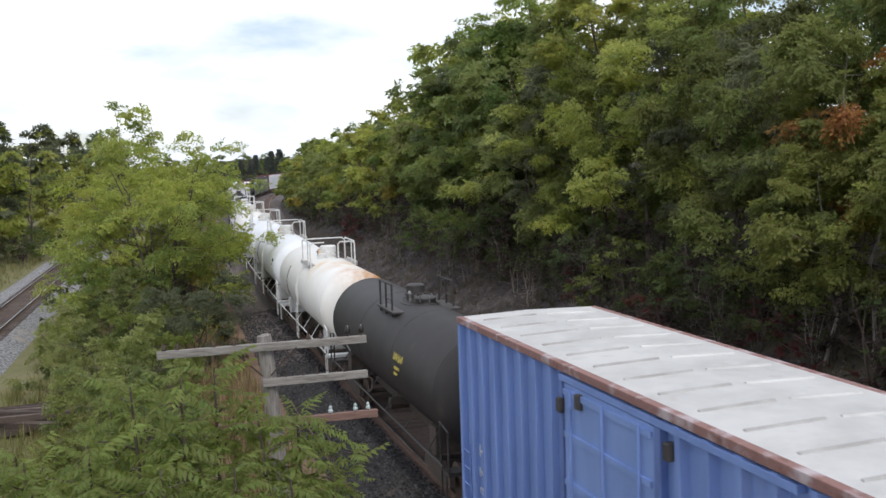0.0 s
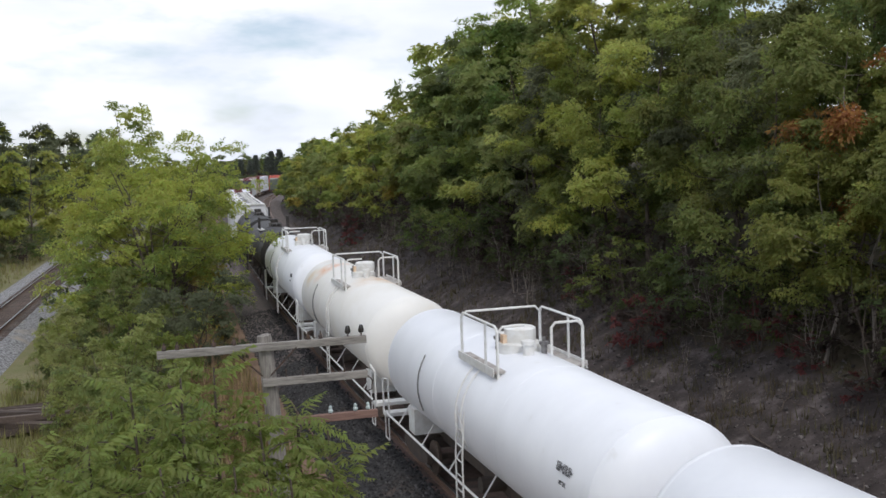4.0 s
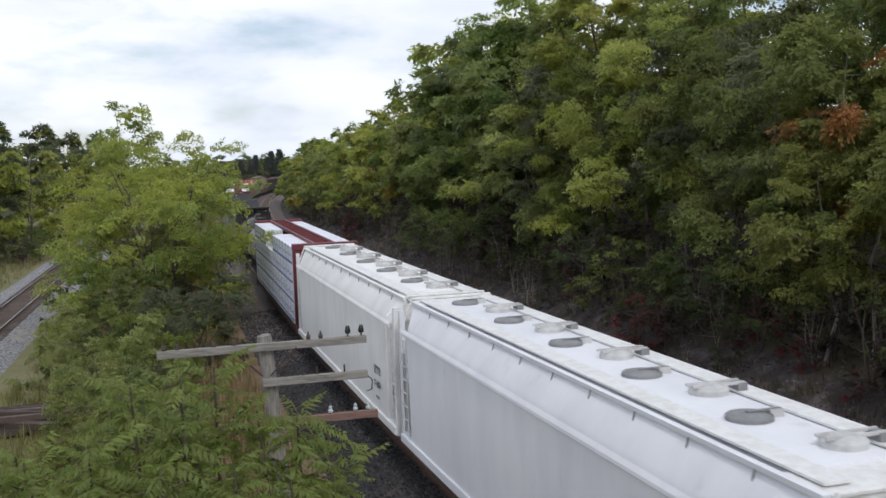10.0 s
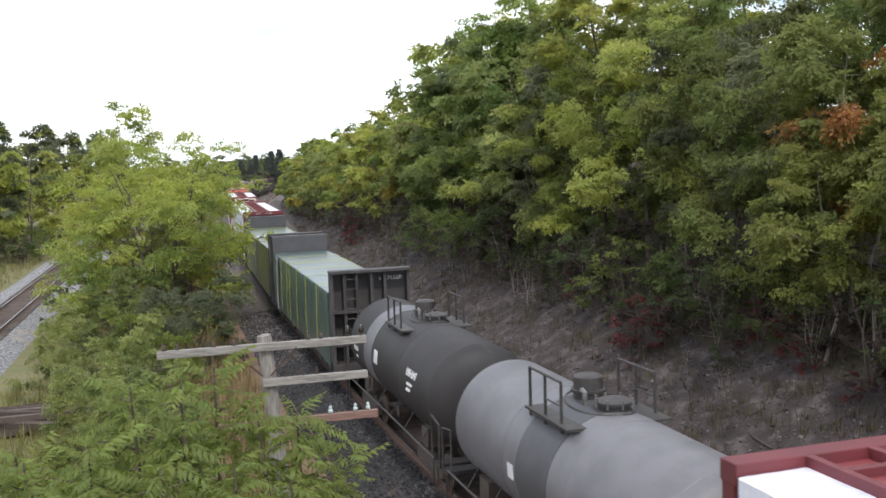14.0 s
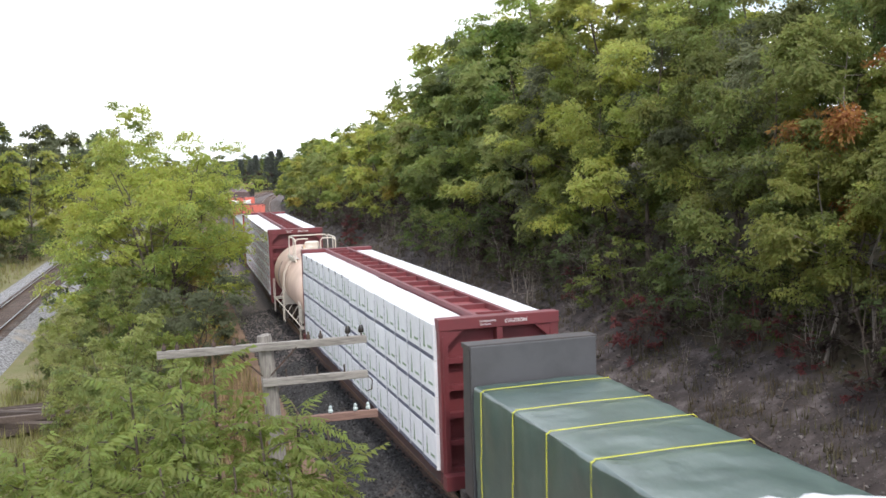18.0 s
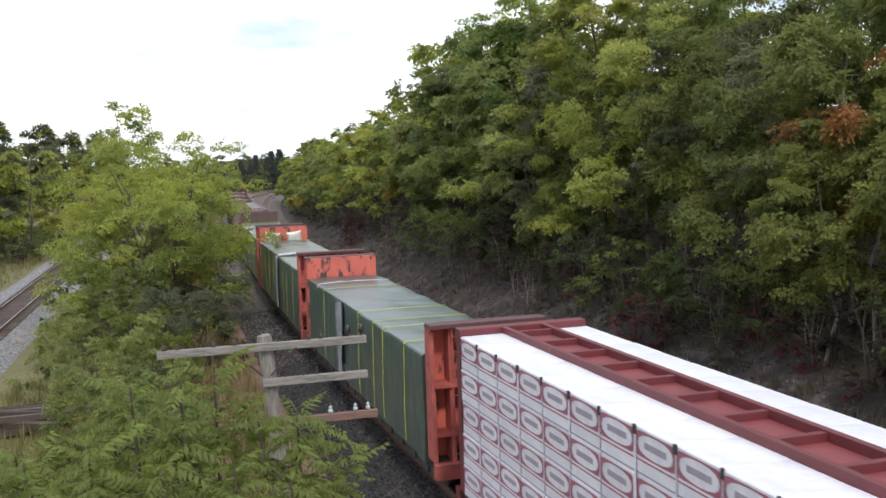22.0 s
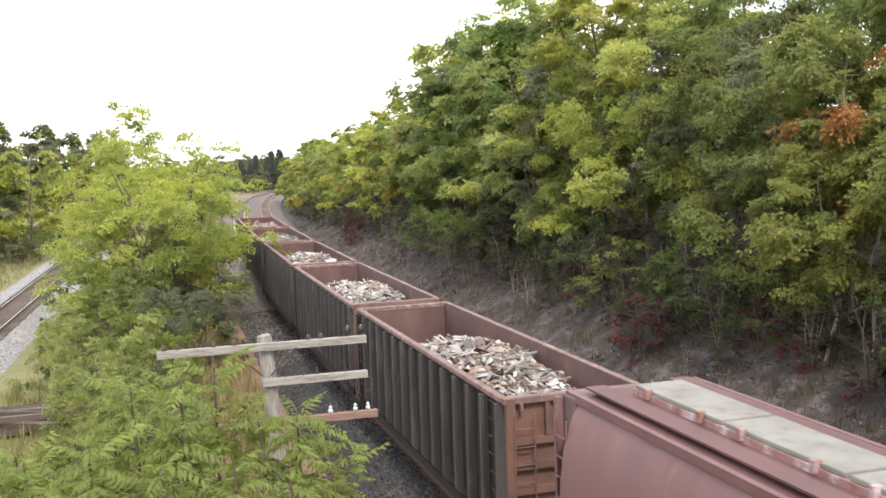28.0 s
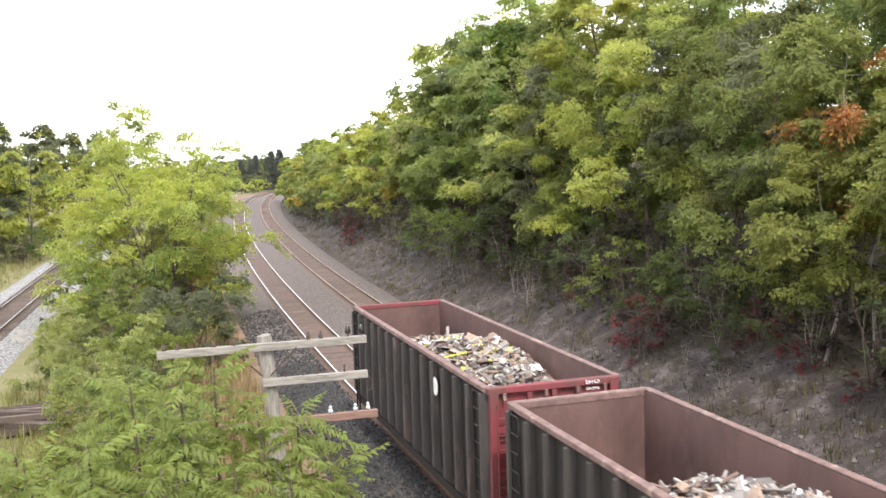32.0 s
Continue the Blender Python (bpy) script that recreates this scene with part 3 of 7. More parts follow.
def stones():
    """Loose stones of the ballast near the bridge."""
    rng = random.Random(5)
    g = G()
    base = [Vector(q) for q in ((1, 0, 0), (-1, 0, 0), (0, 1, 0), (0, -1, 0), (0, 0, 1), (0, 0, -1))]
    fs = [(0, 2, 4), (2, 1, 4), (1, 3, 4), (3, 0, 4), (2, 0, 5), (1, 2, 5), (3, 1, 5), (0, 3, 5)]
    for _ in range(13000):
        s = 15 + 45 * rng.random() ** 1.5
        d = rng.uniform(-3.3, -0.95)
        z = np.interp(d, [-3.5, -2.7, -2.0, -1.45, -1.05], [-0.75, -0.42, -0.21, -0.15, -0.165])
        x, y, _a = along(s, d)
        r = rng.uniform(0.025, 0.06)
        k = [rng.uniform(0.6, 1.3) for _ in range(6)]
        e = Euler((rng.uniform(0, 6), rng.uniform(0, 6), rng.uniform(0, 6))).to_matrix()
        g.add([tuple(Vector((x, y, z + 0.01)) + (e @ b) * r * q) for b, q in zip(base, k)], fs)
    tagged(new("ballast_stones", g.mesh("ballast_stones", M["stone"])), "loose grey crushed stones beside the rails", "stones", kind="stuff")


stones()

# ---- train ----
TRAIN = []      # (thing, metres along the line at the start)
SPEED = 13.9


def car(name, label, s_mid):
    c = thing(name, label, "freight car", "cars of the freight train")
    TRAIN.append((c, s_mid))
    return c


def wheel_mesh():
    g = G()
    g.lathe([(-0.06, 0.10), (-0.06, 0.38), (-0.045, 0.45), (-0.02, 0.46), (-0.015, 0.425), (0.06, 0.42), (0.06, 0.34), (0.02, 0.30), (0.02, 0.14), (0.07, 0.12)], "x", n=24)
    return g.mesh("wheel", M["wheel"], True)


def frame_mesh():
    g = G()
    prof = [(-1.15, 0.36), (-1.15, 0.60), (-0.95, 0.68), (-0.55, 0.66), (-0.35, 0.80), (0.35, 0.80), (0.55, 0.66), (0.95, 0.68), (1.15, 0.60), (1.15, 0.36), (0.9, 0.34), (0.5, 0.26), (-0.5, 0.26), (-0.9, 0.34)]
    n = len(prof)
    vs = [(-0.07, y, z) for y, z in prof] + [(0.07, y, z) for y, z in prof]
    g.add(vs, [(k, (k + 1) % n, n + (k + 1) % n, n + k) for k in range(n)] + [tuple(range(n - 1, -1, -1)), tuple(range(n, 2 * n))])
    for k in (-0.22, 0, 0.22):
        g.tube([(0.09, k, 0.3), (0.09, k, 0.62)], 0.075, 8)
    return g.mesh("side_frame", M["gear"])


def running_gear(c, half, truck_at, sill=1.0):
    """Two trucks, centre sill and couplers."""
    for sgn in (-1, 1):
        y = sgn * truck_at
        b = G().box(-0.95, 0.95, y - 0.2, y + 0.2, 0.5, 0.78)
        for a in (-0.89, 0.89):
            b.tube([(-0.75, y + a, 0.46), (0.75, y + a, 0.46)], 0.08, 8)
        t = part("truck", b, M["gear"], c)
        for sx in (-1, 1):
            part("side_frame", shared("side_frame", frame_mesh), None, t, at=pose(sx * 1.0, y, 0))
            for a in (-0.89, 0.89):
                part("wheel", shared("wheel", wheel_mesh), None, t, at=pose(sx * 0.76, y + a, 0.46, 0, 0, 180 if sx > 0 else 0))
        g = G()
        e = sgn * half
        g.box(-0.13, 0.13, min(e, e + sgn * 0.55), max(e, e + sgn * 0.55), 0.72, 0.98)
        g.box(-0.2, 0.2, min(e + sgn * 0.5, e + sgn * 0.8), max(e + sgn * 0.5, e + sgn * 0.8), 0.68, 1.02)
        part("coupler", g, M["gear"], c)
    part("centre_sill", G().box(-0.33, 0.33, -half, half, 0.7, sill), M["gear"], c)


def ladder(c, x, y, z0, z1, mat, across="y", wide=0.42):
    g = G()
    d = (0, wide / 2, 0) if across == "y" else (wide / 2, 0, 0)
    for k in (-1, 1):
        g.tube([(x + k * d[0], y + k * d[1], z0), (x + k * d[0], y + k * d[1], z1)], 0.022, 5)
    z = z0 + 0.15
    while z < z1:
        g.tube([(x - d[0], y - d[1], z), (x + d[0], y + d[1], z)], 0.016, 5)
        z += 0.36
    return part("ladder", g, mat, c)


def text_part(c, words, size, mat, m, label=""):
    cu = bpy.data.curves.new("lettering", "FONT")
    cu.body, cu.size, cu.align_x, cu.align_y, cu.extrude = words, size, "CENTER", "CENTER", 0.004
    tmp = bpy.data.objects.new("lettering", cu)
    scene.collection.objects.link(tmp)
    me = bpy.data.meshes.new_from_object(tmp.evaluated_get(bpy.context.evaluated_depsgraph_get()))
    bpy.data.objects.remove(tmp)
    me.materials.clear()
    me.materials.append(mat)
    return part("lettering", me, None, c, label, at=m)


SIDE = Matrix(((0, 0, -1, 0), (-1, 0, 0, 0), (0, 1, 0, 0), (0, 0, 0, 1)))      # flat lettering stood up on the side that faces the verge
FRONT = Matrix(((1, 0, 0, 0), (0, 0, -1, 0), (0, 1, 0, 0), (0, 0, 0, 1)))      # the same on the leading end


def script(x, y, n, hgt, seed=1):
    """A line of n short strokes, for lettering too small to read."""
    rng = random.Random(seed)
    out = []
    w = hgt * 0.62
    for k in range(n):
        u = x + (k - (n - 1) / 2) * w * 1.35
        out.append((u - w * 0.35, y, w * 0.24, hgt))
        out.append((u + w * 0.1, y + hgt * rng.choice((-0.4, 0.0, 0.4)), w * 0.75, hgt * 0.2))
        if rng.random() < 0.6:
            out.append((u + w * 0.4, y, w * 0.2, hgt * rng.choice((0.5, 1.0))))
    return out


def bars(c, name, m, rows, mat):
    """Unreadable marks as bars: rows of (x, y, wide, high)."""
    g = G()
    for x, y, w, h in rows:
        g.box(x - w / 2, x + w / 2, y - h / 2, y + h / 2, -0.003, 0.006, 0, m)
    return part(name, g, mat, c)


def boxcar(s_far):
    L = 17.0
    h = L / 2
    c = car("boxcar", "periwinkle-blue steel boxcar with ribbed sides and a pale ribbed roof", s_far - h)
    W, Z0, Z1 = 1.5, 1.05, 4.98
    part("body", G().box(-W, W, -h, h, Z0, Z1), M["blue"], c, bevel=0.03)
    for sx in (-1, 1):
        k = 0
        y = -h + 0.12
        while y < h:
            if not (-0.2 < y < 3.1):
                g = G()
                a, b = (sx * W, sx * (W + 0.125))
                g.add([(a, y - 0.11, Z0), (b, y - 0.065, Z0), (b, y + 0.065, Z0), (a, y + 0.11, Z0), (a, y - 0.11, Z1 - 0.1), (b, y - 0.065, Z1 - 0.1), (b, y + 0.065, Z1 - 0.1), (a, y + 0.11, Z1 - 0.1)],
                      [(0, 1, 5, 4), (1, 2, 6, 5), (2, 3, 7, 6), (4, 5, 6, 7), (3, 2, 1, 0)])
                part("side_post", g, M["blue"], c)
            y += 0.70
        d = G().box(min(sx * (W + 0.02), sx * (W + 0.11)), max(sx * (W + 0.02), sx * (W + 0.11)), -0.05, 2.95, Z0 + 0.1, Z1 - 0.25)
        door = part("sliding_door", d, M["blue_door"], c, "paler blue sliding door", bevel=0.02)
        for z in (1.5, 2.3, 3.1, 3.9, 4.6):
            part("door_rib", G().box(min(sx * (W + 0.11), sx * (W + 0.15)), max(sx * (W + 0.11), sx * (W + 0.15)), 0.0, 2.9, z - 0.05, z + 0.05), M["blue_door"], door)
        for y in (0.3, 1.45, 2.6):
            part("lock_rod", G().tube([(sx * (W + 0.17), y, Z0 + 0.15), (sx * (W + 0.17), y, Z1 - 0.3)], 0.025, 6), M["blue"], door)
        for y, z in ((3.02, 4.35), (2.3, 4.55), (-0.5, 4.5)):
            part("door_latch", G().box(min(sx * (W + 0.02), sx * (W + 0.2)), max(sx * (W + 0.02), sx * (W + 0.2)), y - 0.07, y + 0.07, z - 0.12, z + 0.12), M["dark_frame"], door, "dark door latch", bevel=0.01)
        part("door_post", G().box(min(sx * W, sx * (W + 0.13)), max(sx * W, sx * (W + 0.13)), 2.98, 3.14, Z0, Z1 - 0.12), M["blue_post"], c, "dark blue door post", bevel=0.01)
        part("door_post", G().box(min(sx * W, sx * (W + 0.13)), max(sx * W, sx * (W + 0.13)), -0.24, -0.08, Z0, Z1 - 0.12), M["blue_post"], c, "dark blue door post", bevel=0.01)
        part("door_track", G().box(min(sx * W, sx * (W + 0.14)), max(sx * W, sx * (W + 0.14)), -3.2, 3.1, Z1 - 0.22, Z1 - 0.12), M["blue"], c)
        part("door_track", G().box(min(sx * W, sx * (W + 0.14)), max(sx * W, sx * (W + 0.14)), -3.2, 3.1, Z0 - 0.02, Z0 + 0.07), M["blue"], c)
        part("roof_edge", G().box(min(sx * (W - 0.02), sx * (W + 0.13)), max(sx * (W - 0.02), sx * (W + 0.13)), -h - 0.02, h + 0.02, Z1 - 0.08, Z1 + 0.055), M["rust_edge"], c, "rust-streaked roof edge", bevel=0.015)
    g = G()
    g.extrude([(-W, Z1 + 0.02), (W, Z1 + 0.02), (W, Z1 + 0.05), (0, Z1 + 0.09), (-W, Z1 + 0.05)], -h, h)
    roof = part("roof", g, M["roof_grey"], c, "pale grey metal roof")
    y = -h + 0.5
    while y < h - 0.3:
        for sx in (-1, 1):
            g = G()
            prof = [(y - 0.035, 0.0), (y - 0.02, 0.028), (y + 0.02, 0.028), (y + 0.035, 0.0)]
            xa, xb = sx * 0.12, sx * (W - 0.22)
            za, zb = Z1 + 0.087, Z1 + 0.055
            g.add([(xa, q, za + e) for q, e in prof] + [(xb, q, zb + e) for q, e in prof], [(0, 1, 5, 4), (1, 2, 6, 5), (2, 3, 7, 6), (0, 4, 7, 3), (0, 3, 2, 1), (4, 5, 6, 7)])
            # only ribs on the verge half carry the painted shade
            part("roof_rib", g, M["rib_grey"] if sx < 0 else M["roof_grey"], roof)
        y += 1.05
    for sx, y in ((-1, h - 0.35), (1, h - 0.35), (-1, -h + 0.35), (1, -h + 0.35)):
        ladder(c, sx * (W + 0.1), y, 0.6, 2.4, M["blue"])
    bars(c, "painted_mark", Matrix.Translation((-W - 0.012, h - 0.9, 2.0)) @ SIDE, script(0, 0.35, 2, 0.26, 3) + script(0.1, -0.1, 3, 0.2, 4) + script(0, -0.5, 4, 0.14, 5), M["letter_white"])
    running_gear(c, h, h - 2.3)
    return c


def tank_profile(half, r):
    """Cylinder from -half to half with dished heads."""
    pr = []
    for k in range(7):
        a = math.pi / 2 * k / 6
        pr.append((-half - 0.55 * math.cos(a), max(0.02, r * math.sin(a))))
    return pr + [(-q, w) for q, w in reversed(pr)]


def tank_car(label, paint, steel, s_far_rim, cyl, R=1.46, ZC=2.66, kind="pressure", bands=(), marks=(), pale=False):
    h = cyl / 2
    c = car("tank_car", label, s_far_rim - h)
    tank = part("tank", G().lathe(tank_profile(h, R), "y", (0, 0, ZC), 56), paint, c, soft=True)
    for y in (-h, -h / 3, h / 3, h):
        part("weld_seam", G().lathe([(y - 0.025, R - 0.01), (y - 0.012, R + 0.006), (y + 0.012, R + 0.006), (y + 0.025, R - 0.01)], "y", (0, 0, ZC), 56), paint, tank, soft=True)
    for y0, y1, mat, lab in bands:
        part("band", G().lathe([(y0, R - 0.02), (y0, R + 0.012), (y1, R + 0.012), (y1, R - 0.02)], "y", (0, 0, ZC), 56), mat, tank, lab, soft=True)
    top = ZC + R
    if kind == "pressure":
        part("dome", G().lathe([(top - 0.15, 0.50), (top + 0.14, 0.48), (top + 0.16, 0.40), (top + 0.16, 0.36), (top + 0.46, 0.36), (top + 0.50, 0.30)], "z", (0, 0, 0), 24), steel, c, "round valve housing", soft=True)
        part("valve", G().lathe([(top - 0.05, 0.12), (top + 0.2, 0.12), (top + 0.22, 0.16), (top + 0.3, 0.16)], "z", (-0.1, -0.75, 0), 12), steel, c, soft=True)
        part("valve", G().lathe([(top - 0.05, 0.16), (top + 0.22, 0.15), (top + 0.26, 0.08)], "z", (-0.15, 0.78, 0), 12), steel, c, soft=True)
        wx, ya = 0.98, 1.2
        z0 = top - 0.42
        zr = z0 + 1.15
        for sx in (-1, 1):
            part("platform", G().box(min(sx * 0.60, sx * (wx + 0.10)), max(sx * 0.60, sx * (wx + 0.10)), -ya, ya, z0 + 0.15, z0 + 0.19), M["grating"], c, "dirty pale walkway grating")
            part("kick_plate", G().box(min(sx * (wx + 0.085), sx * (wx + 0.105)), max(sx * (wx + 0.085), sx * (wx + 0.105)), -ya, ya, z0 + 0.08, z0 + 0.26), steel, c)
            g = G()
            # one bent tube: up, round the corner, along and down again
            g.tube([(sx * wx, -ya, z0 - 0.1), (sx * wx, -ya, zr - 0.14), (sx * wx, -ya + 0.05, zr - 0.04), (sx * wx, -ya + 0.15, zr), (sx * wx, ya - 0.15, zr), (sx * wx, ya - 0.05, zr - 0.04), (sx * wx, ya, zr - 0.14), (sx * wx, ya, z0 - 0.1)], 0.03, 6)
            g.tube([(sx * wx, -0.45, z0 - 0.1), (sx * wx, -0.45, zr)], 0.028, 6)
            part("railing", g, steel, c)
            for y in (-ya, -0.45, ya):
                part("bracket", G().tube([(sx * wx, y, z0 + 0.16), (sx * 0.80, y, z0 - 0.22)], 0.025, 5), steel, c)
        g = G().tube([(-wx, ya + 0.02, z0 + 0.2), (-wx, ya + 0.02, zr - 0.12), (-wx + 0.12, ya + 0.02, zr), (wx - 0.12, ya + 0.02, zr), (wx, ya + 0.02, zr - 0.12), (wx, ya + 0.02, z0 + 0.2)], 0.03, 6)
        part("railing", g, steel, c)
        g = G().tube([(wx, -ya - 0.02, z0 + 0.2), (wx, -ya - 0.02, zr - 0.12), (wx - 0.12, -ya - 0.02, zr), (0.34, -ya - 0.02, zr), (0.25, -ya - 0.02, zr - 0.1), (0.25, -ya - 0.02, z0 + 0.45)], 0.03, 6)
        part("railing", g, steel, c)
        part("railing", G().tube([(-wx, -ya - 0.02, z0 + 0.2), (-wx, -ya - 0.02, zr - 0.12), (-wx + 0.12, -ya - 0.02, zr), (-0.36, -ya - 0.02, zr)], 0.03, 6), steel, c)
        for x, y in ((0.32, -0.62), (-0.36, 0.45), (0.38, 0.5)):
            part("valve", G().lathe([(top - 0.1, 0.07), (top + 0.16, 0.07), (top + 0.17, 0.11), (top + 0.23, 0.11), (top + 0.24, 0.04), (top + 0.33, 0.04)], "z", (x, y, 0), 10), M["valve"], c, "small greasy valve", soft=True)
        part("hatch_clip", G().box(-0.44, -0.34, -0.09, 0.09, top + 0.12, top + 0.34), M["rust_stain"], c, "rusty housing clip")
        part("ladder_arc", G().tube([((R + 0.06) * math.sin(a), 0.2, ZC + (R + 0.06) * math.cos(a)) for a in np.linspace(-0.75, -2.0, 9)], 0.02, 5)
             .tube([((R + 0.06) * math.sin(a), -0.2, ZC + (R + 0.06) * math.cos(a)) for a in np.linspace(-0.75, -2.0, 9)], 0.02, 5), steel, c)
    else:
        part("dome", G().lathe([(top - 0.12, 0.30), (top + 0.12, 0.29), (top + 0.13, 0.34), (top + 0.18, 0.34), (top + 0.19, 0.29), (top + 0.42, 0.285), (top + 0.46, 0.22)], "z", (0.05, 0.45, 0), 24), steel, c, "tall round valve housing", soft=True)
        man = part("manway", G().lathe([(top - 0.12, 0.30), (top + 0.10, 0.30), (top + 0.11, 0.36), (top + 0.16, 0.36), (top + 0.18, 0.30), (top + 0.22, 0.16), (top + 0.23, 0.03)], "z", (0.1, -0.55, 0), 24), steel, c, "round manway lid", soft=True)
        for k in range(8):
            a = k * math.pi / 4
            part("eye_bolt", G().tube([(0.1 + 0.35 * math.cos(a), -0.55 + 0.35 * math.sin(a), top + 0.06), (0.1 + 0.35 * math.cos(a), -0.55 + 0.35 * math.sin(a), top + 0.23)], 0.026, 5), M["valve"], man)
        part("fill_pipe", G().tube([(-0.25, -0.05, top - 0.05), (-0.25, -0.05, top + 0.22), (-0.25, 0.08, top + 0.26)], 0.05, 8), M["valve"], c, soft=True)
        part("rain_ring", G().tube([(0.05 + 0.52 * math.cos(k * 0.2618), 0.0 + 1.05 * math.sin(k * 0.2618), top + 0.02 - 0.09 * abs(math.cos(k * 0.2618))) for k in range(25)], 0.03, 5), steel, c)
        wx, ya = 0.95, 1.0
        z0 = top - 0.36
        for sx in (-1, 1):
            part("platform", G().box(min(sx * 0.60, sx * (wx + 0.1)), max(sx * 0.60, sx * (wx + 0.1)), -ya, ya, z0 + 0.14, z0 + 0.19), M["roof_grey"] if pale else steel, c, "pale walkway board" if pale else "")
            g = G()
            for y in (-ya * 0.55, ya * 0.2, ya * 0.95):
                g.tube([(sx * wx, y, z0), (sx * wx, y, z0 + 0.95)], 0.03, 6)
            g.tube([(sx * wx, -ya * 0.55, z0 + 0.95), (sx * wx, ya * 0.95, z0 + 0.95)], 0.027, 6)
            g.tube([(sx * wx, -ya * 0.55, z0 + 0.5), (sx * wx, ya * 0.2, z0 + 0.5)], 0.02, 5)
            part("railing", g, steel, c)
    # cradle, side rails and end platforms
    for sy in (-1, 1):
        y = sy * (h - 1.2)
        part("saddle", G().box(-1.15, 1.15, y - 0.3, y + 0.3, 0.95, ZC - R + 0.45), steel if kind == "pressure" else M["gear"], c)
        e = sy * (h + 0.62)
        g = G().box(-1.42, 1.42, min(e, e + sy * 0.42), max(e, e + sy * 0.42), 0.98, 1.08)
        part("end_platform", g, steel, c)
        for sx in (-1, 1):
            g = G()
            a = sx * 1.4
            g.tube([(a, e + sy * 0.4, 1.08), (a, e + sy * 0.4, 2.05), (a, e - sy * 0.25, 2.15), (a, e - sy * 0.25, 1.08)], 0.028, 6)
            g.tube([(a, e + sy * 0.2, 1.0), (a, e + sy * 0.2, 0.35), (a, e - sy * 0.2, 0.35), (a, e - sy * 0.2, 1.0)], 0.022, 5)
            part("handrail", g, steel, c)
    for sx in (-1, 1):
        g = G()
        g.tube([(sx * 1.42, -h - 0.6, 1.12), (sx * 1.42, h + 0.6, 1.12)], 0.03, 6)
        y = -h + 0.8
        while y < h:
            g.tube([(sx * 1.42, y, 1.12), (sx * 1.0, y, 1.75)], 0.02, 5)
            y += (2 * h - 1.6) / 5 - 1e-6
        part("side_rail", g, steel, c)
    if kind == "pressure":
        for sx in (-1, 1):
            g = G()
            for y in (-0.24, 0.24):
                g.tube([(sx * 1.52, y, 0.55), (sx * 1.52, y, 1.9), (sx * 1.44, y, 2.9)], 0.02, 5)
            for k in range(7):
                z = 0.7 + 0.34 * k
                g.tube([(sx * (1.52 if z < 1.9 else 1.52 - 0.08 * (z - 1.9)), -0.24, z), (sx * (1.52 if z < 1.9 else 1.52 - 0.08 * (z - 1.9)), 0.24, z)], 0.016, 4)
            part("ladder", g, steel, c)
            part("conduit", G().tube([((R + 0.03) * math.sin(sx * a), h * 0.52, ZC + (R + 0.03) * math.cos(a)) for a in np.linspace(1.0, 2.0, 7)], 0.018, 5), M["valve"], c)
    g = G().tube([(-0.9, 0.4, 0.95), (0.9, 0.4, 0.95)], 0.19, 10)
    part("brake_cylinder", g, M["gear"], c)
    for w, y, z, sz, mat in marks:
        a = math.asin(max(-1, min(1, (z - ZC) / R)))
        m = Matrix.Translation((-(R + 0.012) * math.cos(a), y, ZC + (R + 0.012) * math.sin(a))) @ Matrix.Rotation(-a, 4, "Y").inverted() @ SIDE
        if isinstance(w, str):
            text_part(c, w, sz, mat, m)
        else:
            bars(c, "painted_mark", m, w, mat)
    running_gear(c, h + 0.6, h - 1.2)
    return c


